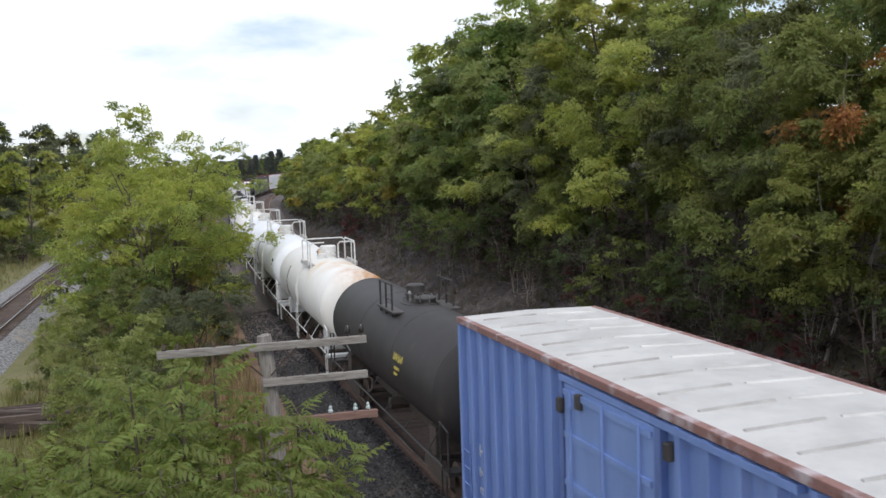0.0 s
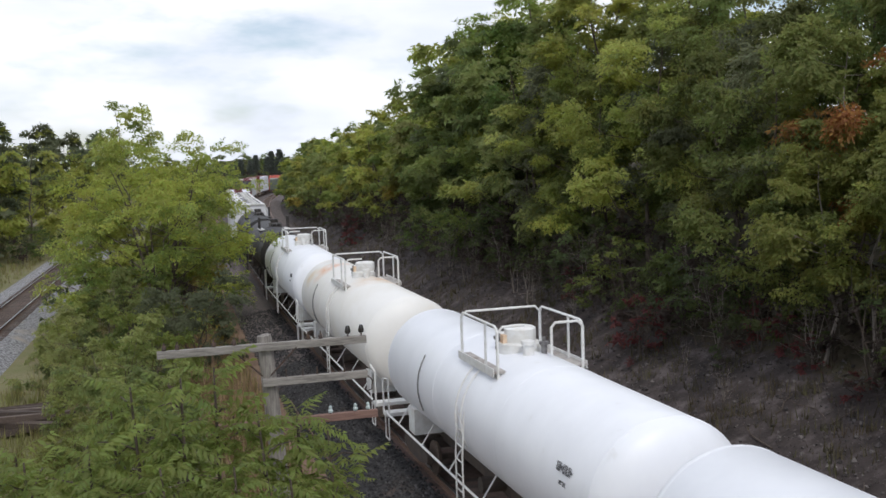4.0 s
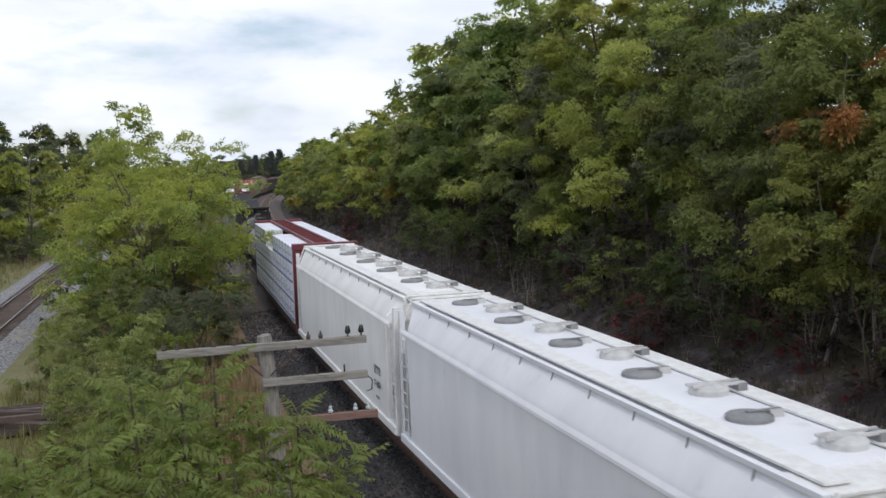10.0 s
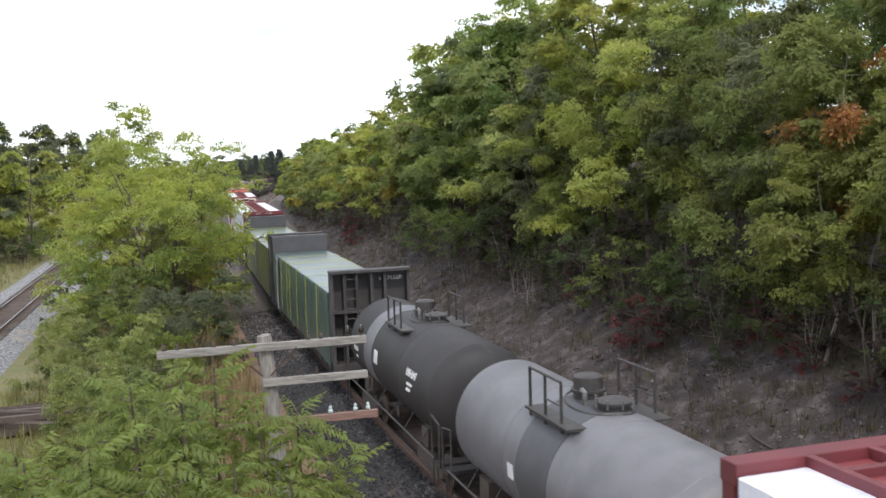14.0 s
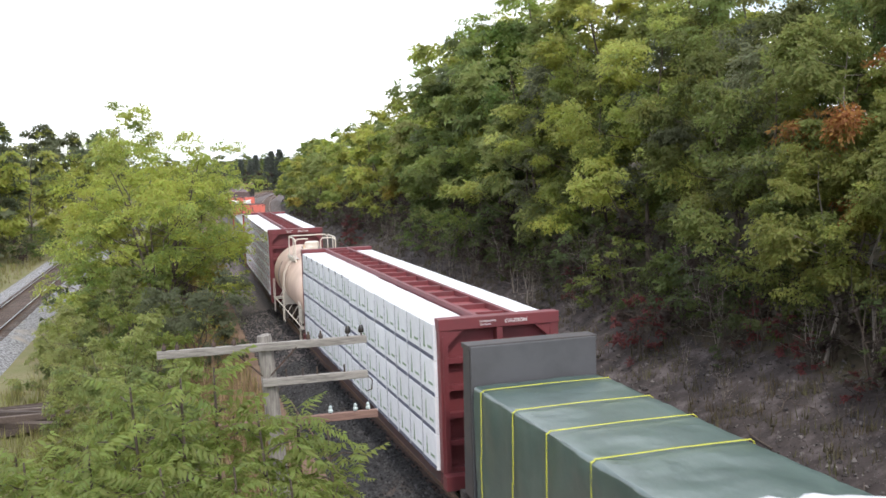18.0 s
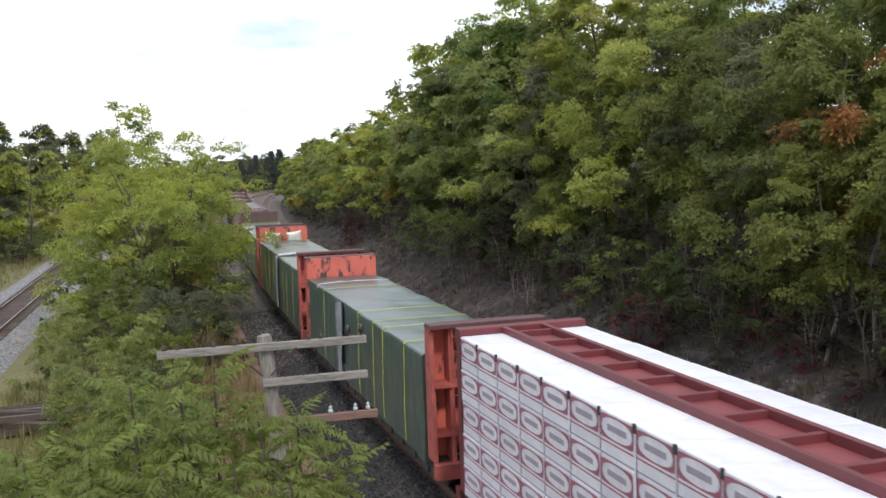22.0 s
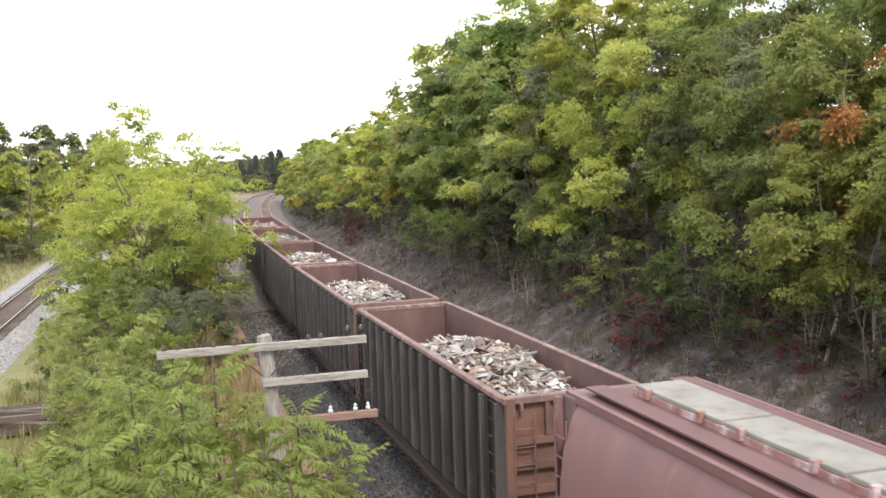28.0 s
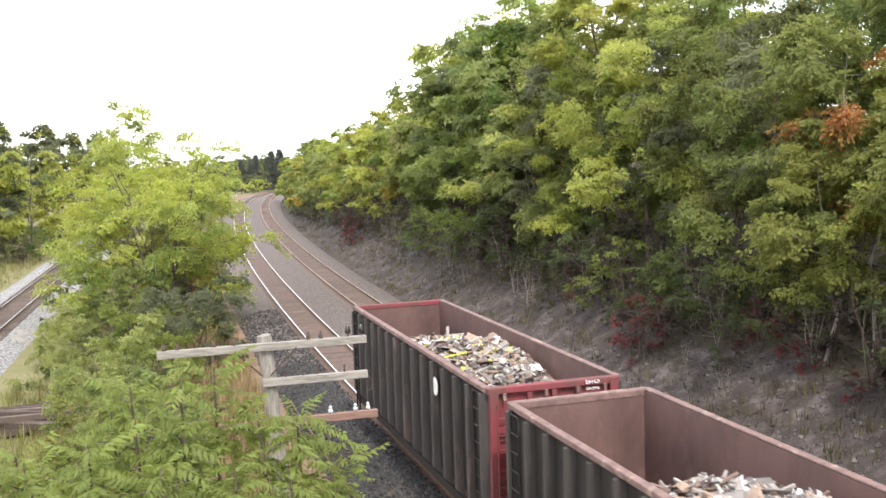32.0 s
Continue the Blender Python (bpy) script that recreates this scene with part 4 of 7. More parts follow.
def covered_hopper(label, paint, s_mid, L):
    h = L / 2
    c = car("covered_hopper", label, s_mid)
    body = G()
    prof = [(-1.5, 1.0), (-1.54, 3.85), (-1.47, 4.08), (-1.10, 4.56), (-0.45, 4.68), (0.45, 4.68), (1.10, 4.56), (1.47, 4.08), (1.54, 3.85), (1.5, 1.0)]
    b = 0.9
    # the ends slope in below
    vs, n = [], len(prof)
    for y in (-h + b, h - b):
        vs += [(x, y, z) for x, z in prof]
    body.add(vs, [(k, n + k, n + k + 1, k + 1) for k in range(n - 1)] + [(0, n - 1, 2 * n - 1, n)] + [tuple(range(n)), tuple(range(2 * n - 1, n - 1, -1))])
    part("body", body, paint, c, soft=True)
    for sy in (-1, 1):
        e0, e1 = sy * (h - b), sy * h
        g = G()
        lo, hi = min(e0, e1), max(e0, e1)
        # upper end wall and slope sheet
        g.add([(-1.5, e0, 4.0), (1.5, e0, 4.0), (-1.4, e1, 3.2), (1.4, e1, 3.2), (-1.08, e1, 4.56), (1.08, e1, 4.56), (-1.08, e0, 4.58), (1.08, e0, 4.58), (-1.4, e0, 1.6), (1.4, e0, 1.6)],
              [(0, 2, 4, 6), (1, 7, 5, 3), (2, 3, 5, 4), (4, 5, 7, 6), (2, 8, 9, 3), (0, 8, 2), (1, 3, 9)])
        part("end_wall", g, paint, c)
        for sx in (-1, 1):
            part("corner_post", G().box(min(sx * 1.36, sx * 1.5), max(sx * 1.36, sx * 1.5), e1 - 0.07, e1 + 0.07, 1.0, 4.4), paint, c)
            ladder(c, sx * 1.46, sy * (h - 0.3), 1.0, 3.9, M["white_steel"])
        ladder(c, -0.95, sy * (h + 0.06), 1.0, 4.3, M["white_steel"], "x")
        part("end_sill", G().box(-1.5, 1.5, lo - 0.05, hi + 0.05, 0.85, 1.1), paint, c)
        part("roof_platform", G().box(-1.06, 1.06, min(e0, e1) - 0.08, max(e0, e1) + 0.08, 4.58, 4.64), M["white_steel"], c)
        g = G().tube([(-1.42, e1 + sy * 0.05, 3.9), (-1.10, e1 + sy * 0.05, 4.68), (1.10, e1 + sy * 0.05, 4.68), (1.42, e1 + sy * 0.05, 3.9), (1.42, e1 + sy * 0.05, 2.6)], 0.04, 6)
        part("end_rail", g, M["white_steel"], c)
    for sx in (-1, 1):
        part("side_sill", G().box(min(sx * 1.4, sx * 1.56), max(sx * 1.4, sx * 1.56), -h, h, 0.88, 1.08), paint, c)
        part("roof_curb", G().box(min(sx * 1.06, sx * 1.17), max(sx * 1.06, sx * 1.17), -h + 0.1, h - 0.1, 4.57, 4.64), paint, c)
        part("side_chord", G().extrude([(sx * 1.53, 3.80), (sx * 1.575, 3.84), (sx * 1.565, 3.90), (sx * 1.515, 3.98)][::sx], -h + 0.3, h - 0.3), paint, c)
        part("walkway", G().box(min(sx * 0.62, sx * 1.0), max(sx * 0.62, sx * 1.0), -h + 0.3, h - 0.3, 4.665, 4.70), M["white_steel"], c)
        y = -h + 1.4
        while y < h - 1.2:
            part("roof_bracket", G().tube([(sx * 1.15, y, 4.60), (sx * 1.22, y, 4.34)], 0.014, 4), M["hatch_dark"], c)
            y += 1.55
        for y in (-h * 0.55, 0, h * 0.55):
            g = G().add([(sx * 1.3, y - 1.9, 1.0), (sx * 1.3, y + 1.9, 1.0), (sx * 0.5, y + 0.6, 0.35), (sx * 0.5, y - 0.6, 0.35), (0, y - 1.9, 1.0), (0, y + 1.9, 1.0), (0, y + 0.6, 0.35), (0, y - 0.6, 0.35)],
                        [(0, 1, 2, 3), (0, 3, 7, 4), (1, 5, 6, 2), (3, 2, 6, 7)])
            part("discharge_gate", g, paint, c)
    for k in range(10):
        y = -h + 1.5 + k * (L - 3) / 9
        x = -0.12 if k % 2 else 0.2
        if k % 2:
            hat = part("hatch", G().lathe([(4.66, 0.34), (4.73, 0.34), (4.75, 0.32), (4.735, 0.28), (4.76, 0.24), (4.775, 0.05)], "z", (x, y, 0), 24), M["hatch_dark"], c, "round grey roof hatch", soft=True)
            part("hatch_bar", G().box(x - 0.05, x + 0.50, y - 0.03, y + 0.03, 4.77, 4.80), M["hatch_dark"], hat)
            part("hatch_hinge", G().box(x + 0.30, x + 0.52, y - 0.07, y + 0.07, 4.68, 4.79), M["hatch_pale"], hat)
        else:
            hat = part("hatch", G().lathe([(4.66, 0.31), (4.76, 0.31), (4.79, 0.28), (4.83, 0.16), (4.84, 0.03)], "z", (x, y, 0), 24), M["hatch_pale"], c, "domed pale roof hatch", soft=True)
            for q in (-0.1, 0.1):
                part("hatch_bar", G().box(x - 0.34, x + 0.58, y + q - 0.025, y + q + 0.025, 4.80, 4.84), M["hatch_pale"], hat)
            part("hatch_clamp", G().box(x + 0.44, x + 0.60, y - 0.15, y + 0.15, 4.68, 4.82), M["hatch_dark"], hat)
    bars(c, "painted_mark", Matrix.Translation((-1.56, -h + 2.0, 2.3)) @ SIDE, script(0, 0, 4, 0.24, 5) + script(0, -0.42, 5, 0.2, 6) + script(0, -0.8, 6, 0.08, 7), M["letter_dark"])
    running_gear(c, h + 0.1, h - 2.0)
    return c


def bundle_mesh(style, w, d, hgt):
    """One wrapped stack of lumber; the printed face looks towards -x."""
    g = G()
    r = 0.02
    x0, x1, y0, y1 = -d / 2, d / 2, -w / 2 + 0.012, w / 2 - 0.012
    g.add([(x0, y0 + r, 0.02), (x0, y1 - r, 0.02), (x0, y1 - r, hgt - r), (x0, y0 + r, hgt - r), (x1, y0, 0.02), (x1, y1, 0.02), (x1, y1, hgt), (x1, y0, hgt),
           (x0 + r, y0 + r, hgt), (x0 + r, y1 - r, hgt), (x0 + r, y0, 0.02), (x0 + r, y1, 0.02), (x0 + r, y0, hgt - r), (x0 + r, y1, hgt - r)],
          [(0, 3, 2, 1), (4, 5, 6, 7), (8, 7, 6, 9), (3, 8, 9, 2), (0, 10, 12, 3), (1, 2, 13, 11), (10, 4, 7, 12), (11, 13, 6, 5), (12, 7, 8), (13, 9, 6), (3, 12, 8), (2, 9, 13), (0, 1, 11, 10), (10, 11, 5, 4)])
    return g.mesh("lumber_pack", M["wrap_grey"] if style == "tree" else M["wrap"])


def print_meshes(style, w, d, hgt):
    """Printed bands, marks and the strap on the outer face of a pack: (name, mesh) pairs."""
    r = 0.02
    x0, y0, y1 = -d / 2, -w / 2 + 0.012, w / 2 - 0.012
    e = x0 - 0.004

    def plate(*sizes):
        g = G()
        for ya, yb, za, zb in sizes:
            g.box(e, x0 + 0.004, ya, yb, za, zb)
        return g
    out = [("strap", plate((y1 - 0.025, y1 - 0.008, 0.0, hgt - 0.01)).mesh("strap", M["strap_dark"]))]
    if style == "blue":
        out += [("printed_band", plate((y0 + r, y1 - r, hgt * 0.10, hgt * 0.22)).mesh("printed_band", M["print_blue"])),
                ("printed_mark", plate((y0 + 0.16 * w, y0 + 0.24 * w, hgt * 0.40, hgt * 0.72)).mesh("printed_mark", M["print_pale"])),
                ("printed_line", plate((y0 + 0.36 * w, y0 + 0.80 * w, hgt * 0.50, hgt * 0.60)).mesh("printed_line", M["print_pale"]))]
    elif style == "tree":
        cy = y0 + 0.66 * w
        g = G()
        pr = [(-0.10, 0.26), (0.10, 0.26), (0.045, 0.45), (0.075, 0.45), (0.03, 0.62), (0.05, 0.62), (0.0, 0.86), (-0.05, 0.62), (-0.03, 0.62), (-0.075, 0.45), (-0.045, 0.45)]
        g.add([(e, cy + a, hgt * b) for a, b in pr], [tuple(range(len(pr) - 1, -1, -1))])
        out += [("printed_band", plate((y0 + r, y1 - r, hgt * 0.03, hgt * 0.14)).mesh("printed_band", M["print_navy"])),
                ("printed_tree", g.mesh("printed_tree", M["print_green"])),
                ("printed_line", plate((y0 + 0.12 * w, y0 + 0.42 * w, hgt * 0.30, hgt * 0.37)).mesh("printed_line", M["print_green"]))]
    else:
        cy, cz = (y0 + y1) / 2, hgt * 0.66
        n = 16
        vs = []
        for qy, qz, p in ((0.475, 0.27, 0.22), (0.43, 0.235, 0.8)):
            for k in range(n):
                c, s = math.cos(2 * math.pi * k / n), math.sin(2 * math.pi * k / n)
                vs.append((e, cy + qy * w * math.copysign(abs(c) ** p, c), cz + qz * hgt * math.copysign(abs(s) ** p, s)))
        fs = [(k, n + k, n + (k + 1) % n, (k + 1) % n) for k in range(n)]
        out += [("printed_frame", G().add(vs, fs).mesh("printed_frame", M["print_red"])),
("printed_line", plate((cy - 0.27 * w, cy + 0.27 * w, cz - 0.07 * hgt, cz + 0.07 * hgt)).mesh("printed_line", M["print_grey"])),
                ("printed_band", plate((y0 + r, y1 - r, hgt * 0.30, hgt * 0.335)).mesh("printed_band", M["print_red"])),
                ("printed_edge", plate((y0 + r, y1 - r, hgt * 0.02, hgt * 0.06)).mesh("printed_edge", M["print_grey"]))]
    return out


def centerbeam(label, s_near, s_far, style, cols, rows, missing):
    L = s_far - s_near
    h = L / 2
    c = car("centerbeam_car", label, (s_near + s_far) / 2)
    Z0, Z1 = 1.05, 4.68
    # deck and side sills get the maroon with painted-in shade
    part("deck", G().box(-1.40, 1.40, -h, h, Z0 - 0.3, Z0), M["maroon_shaded"], c)
    for sx in (-1, 1):
        part("side_sill", G().box(min(sx * 1.30, sx * 1.43), max(sx * 1.30, sx * 1.43), -h, h, 0.72, 1.045), M["maroon_shaded"], c, "maroon side sill darkened for the shade below the load")
        part("beam_flange", G().box(min(sx * 0.40, sx * 0.52), max(sx * 0.40, sx * 0.52), -h + 0.3, h - 0.3, Z1 - 0.16, Z1 + 0.02), M["maroon"], c, bevel=0.01)
    part("beam_panel", G().box(-0.40, 0.40, -h + 0.3, h - 0.3, Z1 - 0.22, Z1 - 0.13), M["maroon_deck"], c, "sunken red beam panel")
    n = 15
    for k in range(n):
        y = -h + 0.9 + k * (L - 1.8) / (n - 1)
        part("cross_rib", G().box(-0.40, 0.40, y - 0.06, y + 0.06, Z1 - 0.13, Z1 - 0.01), M["maroon"], c)
        post = G().box(-0.07, 0.07, y - 0.1, y + 0.1, Z0, Z1 - 0.22)
        part("post", post, M["maroon"], c)
        if k < n - 1:
            y2 = y + (L - 1.8) / (n - 1)
            part("diagonal_brace", G().tube([(0, y, Z0 + 0.2), (0, y2, Z1 - 0.4)] if k % 2 else [(0, y2, Z0 + 0.2), (0, y, Z1 - 0.4)], 0.06, 4), M["maroon"], c)
    for sy in (-1, 1):
        e = sy * h
        inner = e - sy * 0.32
        b = part("bulkhead", G().box(-1.46, 1.46, min(inner, inner + sy * 0.06), max(inner, inner + sy * 0.06), Z0, Z1), M["maroon"], c, "maroon ribbed end bulkhead")
        for x in (-1.38, -0.0, 1.38):
            w = 0.10 if x else 0.07
            part("rib", G().box(x - w, x + w, min(inner + sy * 0.06, e), max(inner + sy * 0.06, e), Z0, Z1 - 0.02), M["maroon"], b)
        for z in (1.1, 1.75, 2.4, 3.05, 3.7):
            part("rib", G().box(-1.28, 1.28, min(inner + sy * 0.06, e - sy * 0.05), max(inner + sy * 0.06, e - sy * 0.05), z - 0.06, z + 0.06), M["maroon"], b)
        part("top_beam", G().box(-1.5, 1.5, min(inner - sy * 0.012, e + sy * 0.02), max(inner - sy * 0.012, e + sy * 0.02), Z1 - 0.25, Z1 + 0.025), M["maroon"], b, bevel=0.015)
        for sx in (-1, 1):
            part("gusset", G().add([(sx * 1.28, e - sy * 0.02, Z1 - 0.26), (sx * 0.9, e - sy * 0.02, Z1 - 0.26), (sx * 1.28, e - sy * 0.02, Z1 - 0.6), (sx * 1.28, inner, Z1 - 0.26), (sx * 0.9, inner, Z1 - 0.26), (sx * 1.28, inner, Z1 - 0.6)],
                                   [(0, 1, 2), (3, 5, 4), (1, 4, 5, 2), (0, 2, 5, 3), (0, 3, 4, 1)]), M["maroon"], b)
        ladder(c, -1.42, sy * (h - 0.15), 0.7, 4.3, M["maroon"])
        part("end_sill", G().box(-1.5, 1.5, min(e, e + sy * 0.3), max(e, e + sy * 0.3), 0.72, 1.05), M["maroon"], c)
    text_part(c, "CAUTION", 0.125, M["letter_white"], Matrix.Translation((0.40, -h - 0.026, Z1 - 0.12)) @ FRONT, "white warning lettering")
    bars(c, "painted_mark", Matrix.Translation((-0.35, -h - 0.026, Z1 - 0.12)) @ FRONT, script(0.05, 0.035, 11, 0.045, 21) + script(0.0, -0.04, 7, 0.045, 22), M["letter_white"])
    bars(c, "painted_mark", Matrix.Translation((0.55, -h + 0.03, 3.42)) @ FRONT, script(0, 0, 8, 0.13, 9), M["letter_white"])
    inner = L - 0.68
    w = inner / cols
    zt = Z1 - 0.12
    bh = (zt - Z0) / rows
    me = shared(("bundle", style), lambda: bundle_mesh(style, w * (0.975 if style == "tree" else 1), 0.98, bh))
    prints = shared(("prints", style), lambda: print_meshes(style, w * (0.975 if style == "tree" else 1), 0.98, bh))
    rng = random.Random(cols * 7 + rows)
    for sx in (-1, 1):
        for i in range(cols):
            for j in range(rows):
                if j == rows - 1 and i in missing and sx < 0:
                    continue
                y = -inner / 2 + (i + 0.5) * w
                if style == "tree" and sx < 0 and i < cols // 2:
                    y -= 0.10
                m = pose(sx * (1.01 + rng.uniform(-0.012, 0.012)) - (0.06 if style == "tree" and sx < 0 and i < cols // 2 else 0), y, Z0 + j * bh, 0, 0, (0 if sx < 0 else 180) + rng.uniform(-0.5, 0.5))
                pack = part("lumber_pack", me, None, c, at=m)
                if sx < 0:
                    for nm, pm in prints:
                        part(nm, pm, None, pack)
    for i in range(1, cols):
        y = -inner / 2 + i * w
        if i in missing or i - 1 in missing:
            continue
        part("corner_protector", G().box(-1.53 if style == "oval" else -1.515, -1.49, y - 0.025, y + 0.025, zt - 0.13, zt + 0.012), M["strap_dark"], c)
    running_gear(c, h + 0.2, h - 2.6)
    return c


def tarp_mesh(w, y0, y1, z0, z1, seed):
    """A sagging, creased tarpaulin over a square load."""
    g = G()
    ny, prof = int((y1 - y0) / 0.16), []
    r = 0.07
    for k in range(9):
        prof.append((-w, z0 + (z1 - r - z0) * k / 8))
    for k in range(1, 4):
        a = math.pi / 2 * k / 4
        prof.append((-w + r - r * math.cos(a), z1 - r + r * math.sin(a)))
    for k in range(13):
        prof.append((-w + r + (2 * w - 2 * r) * k / 12, z1))
    for k in range(1, 4):
        a = math.pi / 2 * k / 4
        prof.append((w - r + r * math.sin(a), z1 - r + r * math.cos(a)))
    for k in range(9):
        prof.append((w, z1 - r - (z1 - r - z0) * k / 8))
    n = len(prof)
    for j in range(ny + 1):
        y = y0 + (y1 - y0) * j / ny
        for x, z in prof:
            q = 0.07 * noise.noise((x * 1.1 + seed, y * 0.9, z * 0.8)) + 0.030 * noise.noise((x * 2.5 + seed, y * 4.5, z * 0.9)) + 0.016 * noise.noise((x * 6 + seed, y * 6.0, z * 4.0))
            nx = (-1 if x < 0 else 1) if abs(x) > w - r / 2 else 0
            g.v.append((x + nx * (q - 0.01), y, z + (q * 0.55 if not nx else 0)))
    for j in range(ny):
        for k in range(n - 1):
            g.f.append((j * n + k, (j + 1) * n + k, (j + 1) * n + k + 1, j * n + k + 1))
            g.m.append(0)
    g.f += [tuple(range(n)), tuple(range((ny + 1) * n - 1, ny * n - 1, -1))]
    g.m += [0, 0]
    return g


def bulkhead_flat(label, s_near, s_far, framing, panel, far_panel, straps, tear, seed, pillows=False):
    L = s_far - s_near
    h = L / 2
    c = car("bulkhead_flat_car", label, (s_near + s_far) / 2)
    Z0, Z1 = 1.08, 4.42
    # dark steel even on orange cars: shade below the load put into colour
    part("deck", G().box(-1.38, 1.38, -h, h, 0.87, Z0), M["dark_frame"], c)
    for sx in (-1, 1):
        part("side_sill", G().box(min(sx * 1.26, sx * 1.38), max(sx * 1.26, sx * 1.38), -h, h, 0.62, 1.08), M["dark_frame"], c)
        y = -h + 0.8
        while y < h:
            part("stake_pocket", G().box(min(sx * 1.38, sx * 1.45), max(sx * 1.38, sx * 1.45), y - 0.07, y + 0.07, 0.64, 0.84), M["dark_frame"], c)
            y += 1.3
    for sy in (-1, 1):
        e, inner = sy * h, sy * (h - 0.62)
        pan = panel if sy < 0 else far_panel
        b = part("bulkhead", G().box(-1.46, 1.46, min(inner, inner + sy * 0.07), max(inner, inner + sy * 0.07), Z0, Z1), pan, c, "tall ribbed steel end bulkhead", bevel=0.02)
        lo, hi = min(inner + sy * 0.07, e), max(inner + sy * 0.07, e)
        for x in (-1.42, -0.95, -0.5, 0.05, 0.55, 1.42):
            # posts taper towards the top
            q0, q1 = inner + sy * 0.07, e
            g = G()
            w = 0.05
            g.add([(x - w, q0, Z0), (x + w, q0, Z0), (x - w, q1, Z0), (x + w, q1, Z0), (x - w, q0, Z1), (x + w, q0, Z1), (x - w, q0 + (q1 - q0) * 0.75, Z1), (x + w, q0 + (q1 - q0) * 0.75, Z1)],
                  [(0, 1, 5, 4), (2, 6, 7, 3), (0, 4, 6, 2), (1, 3, 7, 5), (4, 5, 7, 6), (0, 2, 3, 1)])
            part("post", g, framing, b)
        for z in (1.75, 2.95):
            part("cross_beam", G().box(-1.4, 1.4, lo, hi - 0.04, z - 0.05, z + 0.05), framing, b)
        part("top_beam", G().box(-1.5, 1.5, lo - 0.04, hi - 0.10, Z1 - 0.08, Z1 + 0.03), M["red_roof"] if framing is M["orange_frame"] else framing, b, bevel=0.012)
        ladder(c, -0.72, e - sy * 0.03, 1.1, 4.3, framing, "x")
        bars(c, "painted_mark", Matrix.Translation((0.85, inner + sy * 0.075, 4.05)) @ FRONT, script(0, 0, 8, 0.13, 31), M["letter_white"]) if sy < 0 else None
        part("end_sill", G().box(-1.5, 1.5, min(e, e + sy * 0.25), max(e, e + sy * 0.25), 0.72, 1.08), framing, c)
    ya, yb = -h + 0.85, h - 0.75
    w, zt = 1.46, 3.60
    part("tarpaulin", tarp_mesh(w, ya, yb, 0.86, zt, seed), M["tarp"], c, "dark green tarpaulin over a stacked load", soft=True)
    for k, y in enumerate(straps):
        yy = ya + (yb - ya) * y
        p0 = [(-w - 0.035, yy + 0.1, Z0 - 0.1), (-w - 0.045, yy + 0.05, 2.2), (-w - 0.02, yy, zt - 0.02), (-w + 0.05, yy, zt + 0.035), (0, yy - 0.02, zt + 0.05), (w - 0.05, yy, zt + 0.035), (w + 0.02, yy, zt - 0.02), (w + 0.04, yy, Z0 - 0.1)]
        g = G()
        for i in range(len(p0) - 1):
            a, b = Vector(p0[i]), Vector(p0[i + 1])
            d = b - a
            mid = (a + b) / 2
            ang = math.atan2(d.x, d.z)
            g.box(-0.005, 0.005, -0.016, 0.016, -d.length / 2 - 0.01, d.length / 2 + 0.01, 0, Matrix.Translation(mid) @ Matrix.Rotation(ang, 4, "Y"))
        part("strap", g, M["strap"], c, "yellow tie-down strap")
    for y, qs, qt in tear:
        yy = ya + (yb - ya) * y
        if qs:
            g = G()
            rows = [(Z0 - 0.15, 0.42, 0.35), (1.6, 0.62, 0.3), (2.2, 0.85, 0.15), (2.8, 0.98, 0.05), (zt - 0.12, 0.92, 0.0), (zt - 0.02, 0.6, 0.0)]
            n = 9
            for z, f, sh in rows:
                for k in range(n):
                    u = k / (n - 1) * 2 - 1
                    g.v.append((-w - 0.06 - 0.035 * math.cos(u * 9 + z) - 0.03 * (1 - u * u), yy + sh * qs + u * qs * f, z))
            for i in range(len(rows) - 1):
                for k in range(n - 1):
                    q = i * n + k
                    g.f.append((q, q + n, q + n + 1, q + 1))
                    g.m.append(0)
            part("tarpaulin_flap", g, M["drape"], c, "loose grey flap hanging down the side", soft=True)
        if not qt:
            continue
        g = G()
        pts = [(-w - 0.04, zt - 0.10, qt * 0.4), (-w + 0.05, zt + 0.045, qt * 0.8), (-0.8, zt + 0.08, qt), (0.1, zt + 0.085, qt * 0.85), (0.9, zt + 0.07, qt * 0.5), (w - 0.06, zt + 0.05, qt * 0.12)]
        fine = []
        for (xa, za, qa), (xb, zb, qb) in zip(pts, pts[1:]):
            for k in range(5):
                f = k / 5
                fine.append((xa + (xb - xa) * f, za + (zb - za) * f, qa + (qb - qa) * f))
        pts = fine + [pts[-1]]
        vs = []
        for x, z, q in pts:
            n1, n2 = noise.noise((x * 2.3, seed, 0.0)), noise.noise((x * 2.9, seed, 5.0))
            vs += [(x, yy - q * (0.85 + 0.5 * n1), z), (x - 0.02, yy + 0.2 * q * n2, z + 0.02 + 0.03 * n1), (x, yy + q * (0.85 + 0.5 * n2), z)]
        part("tarpaulin_lining", g.add(vs, [f for i in range(len(pts) - 1) for f in ((3 * i, 3 * i + 1, 3 * i + 4, 3 * i + 3), (3 * i + 1, 3 * i + 2, 3 * i + 5, 3 * i + 4))]), M["tear"], c, "pale grey lining showing through a gap", soft=True)
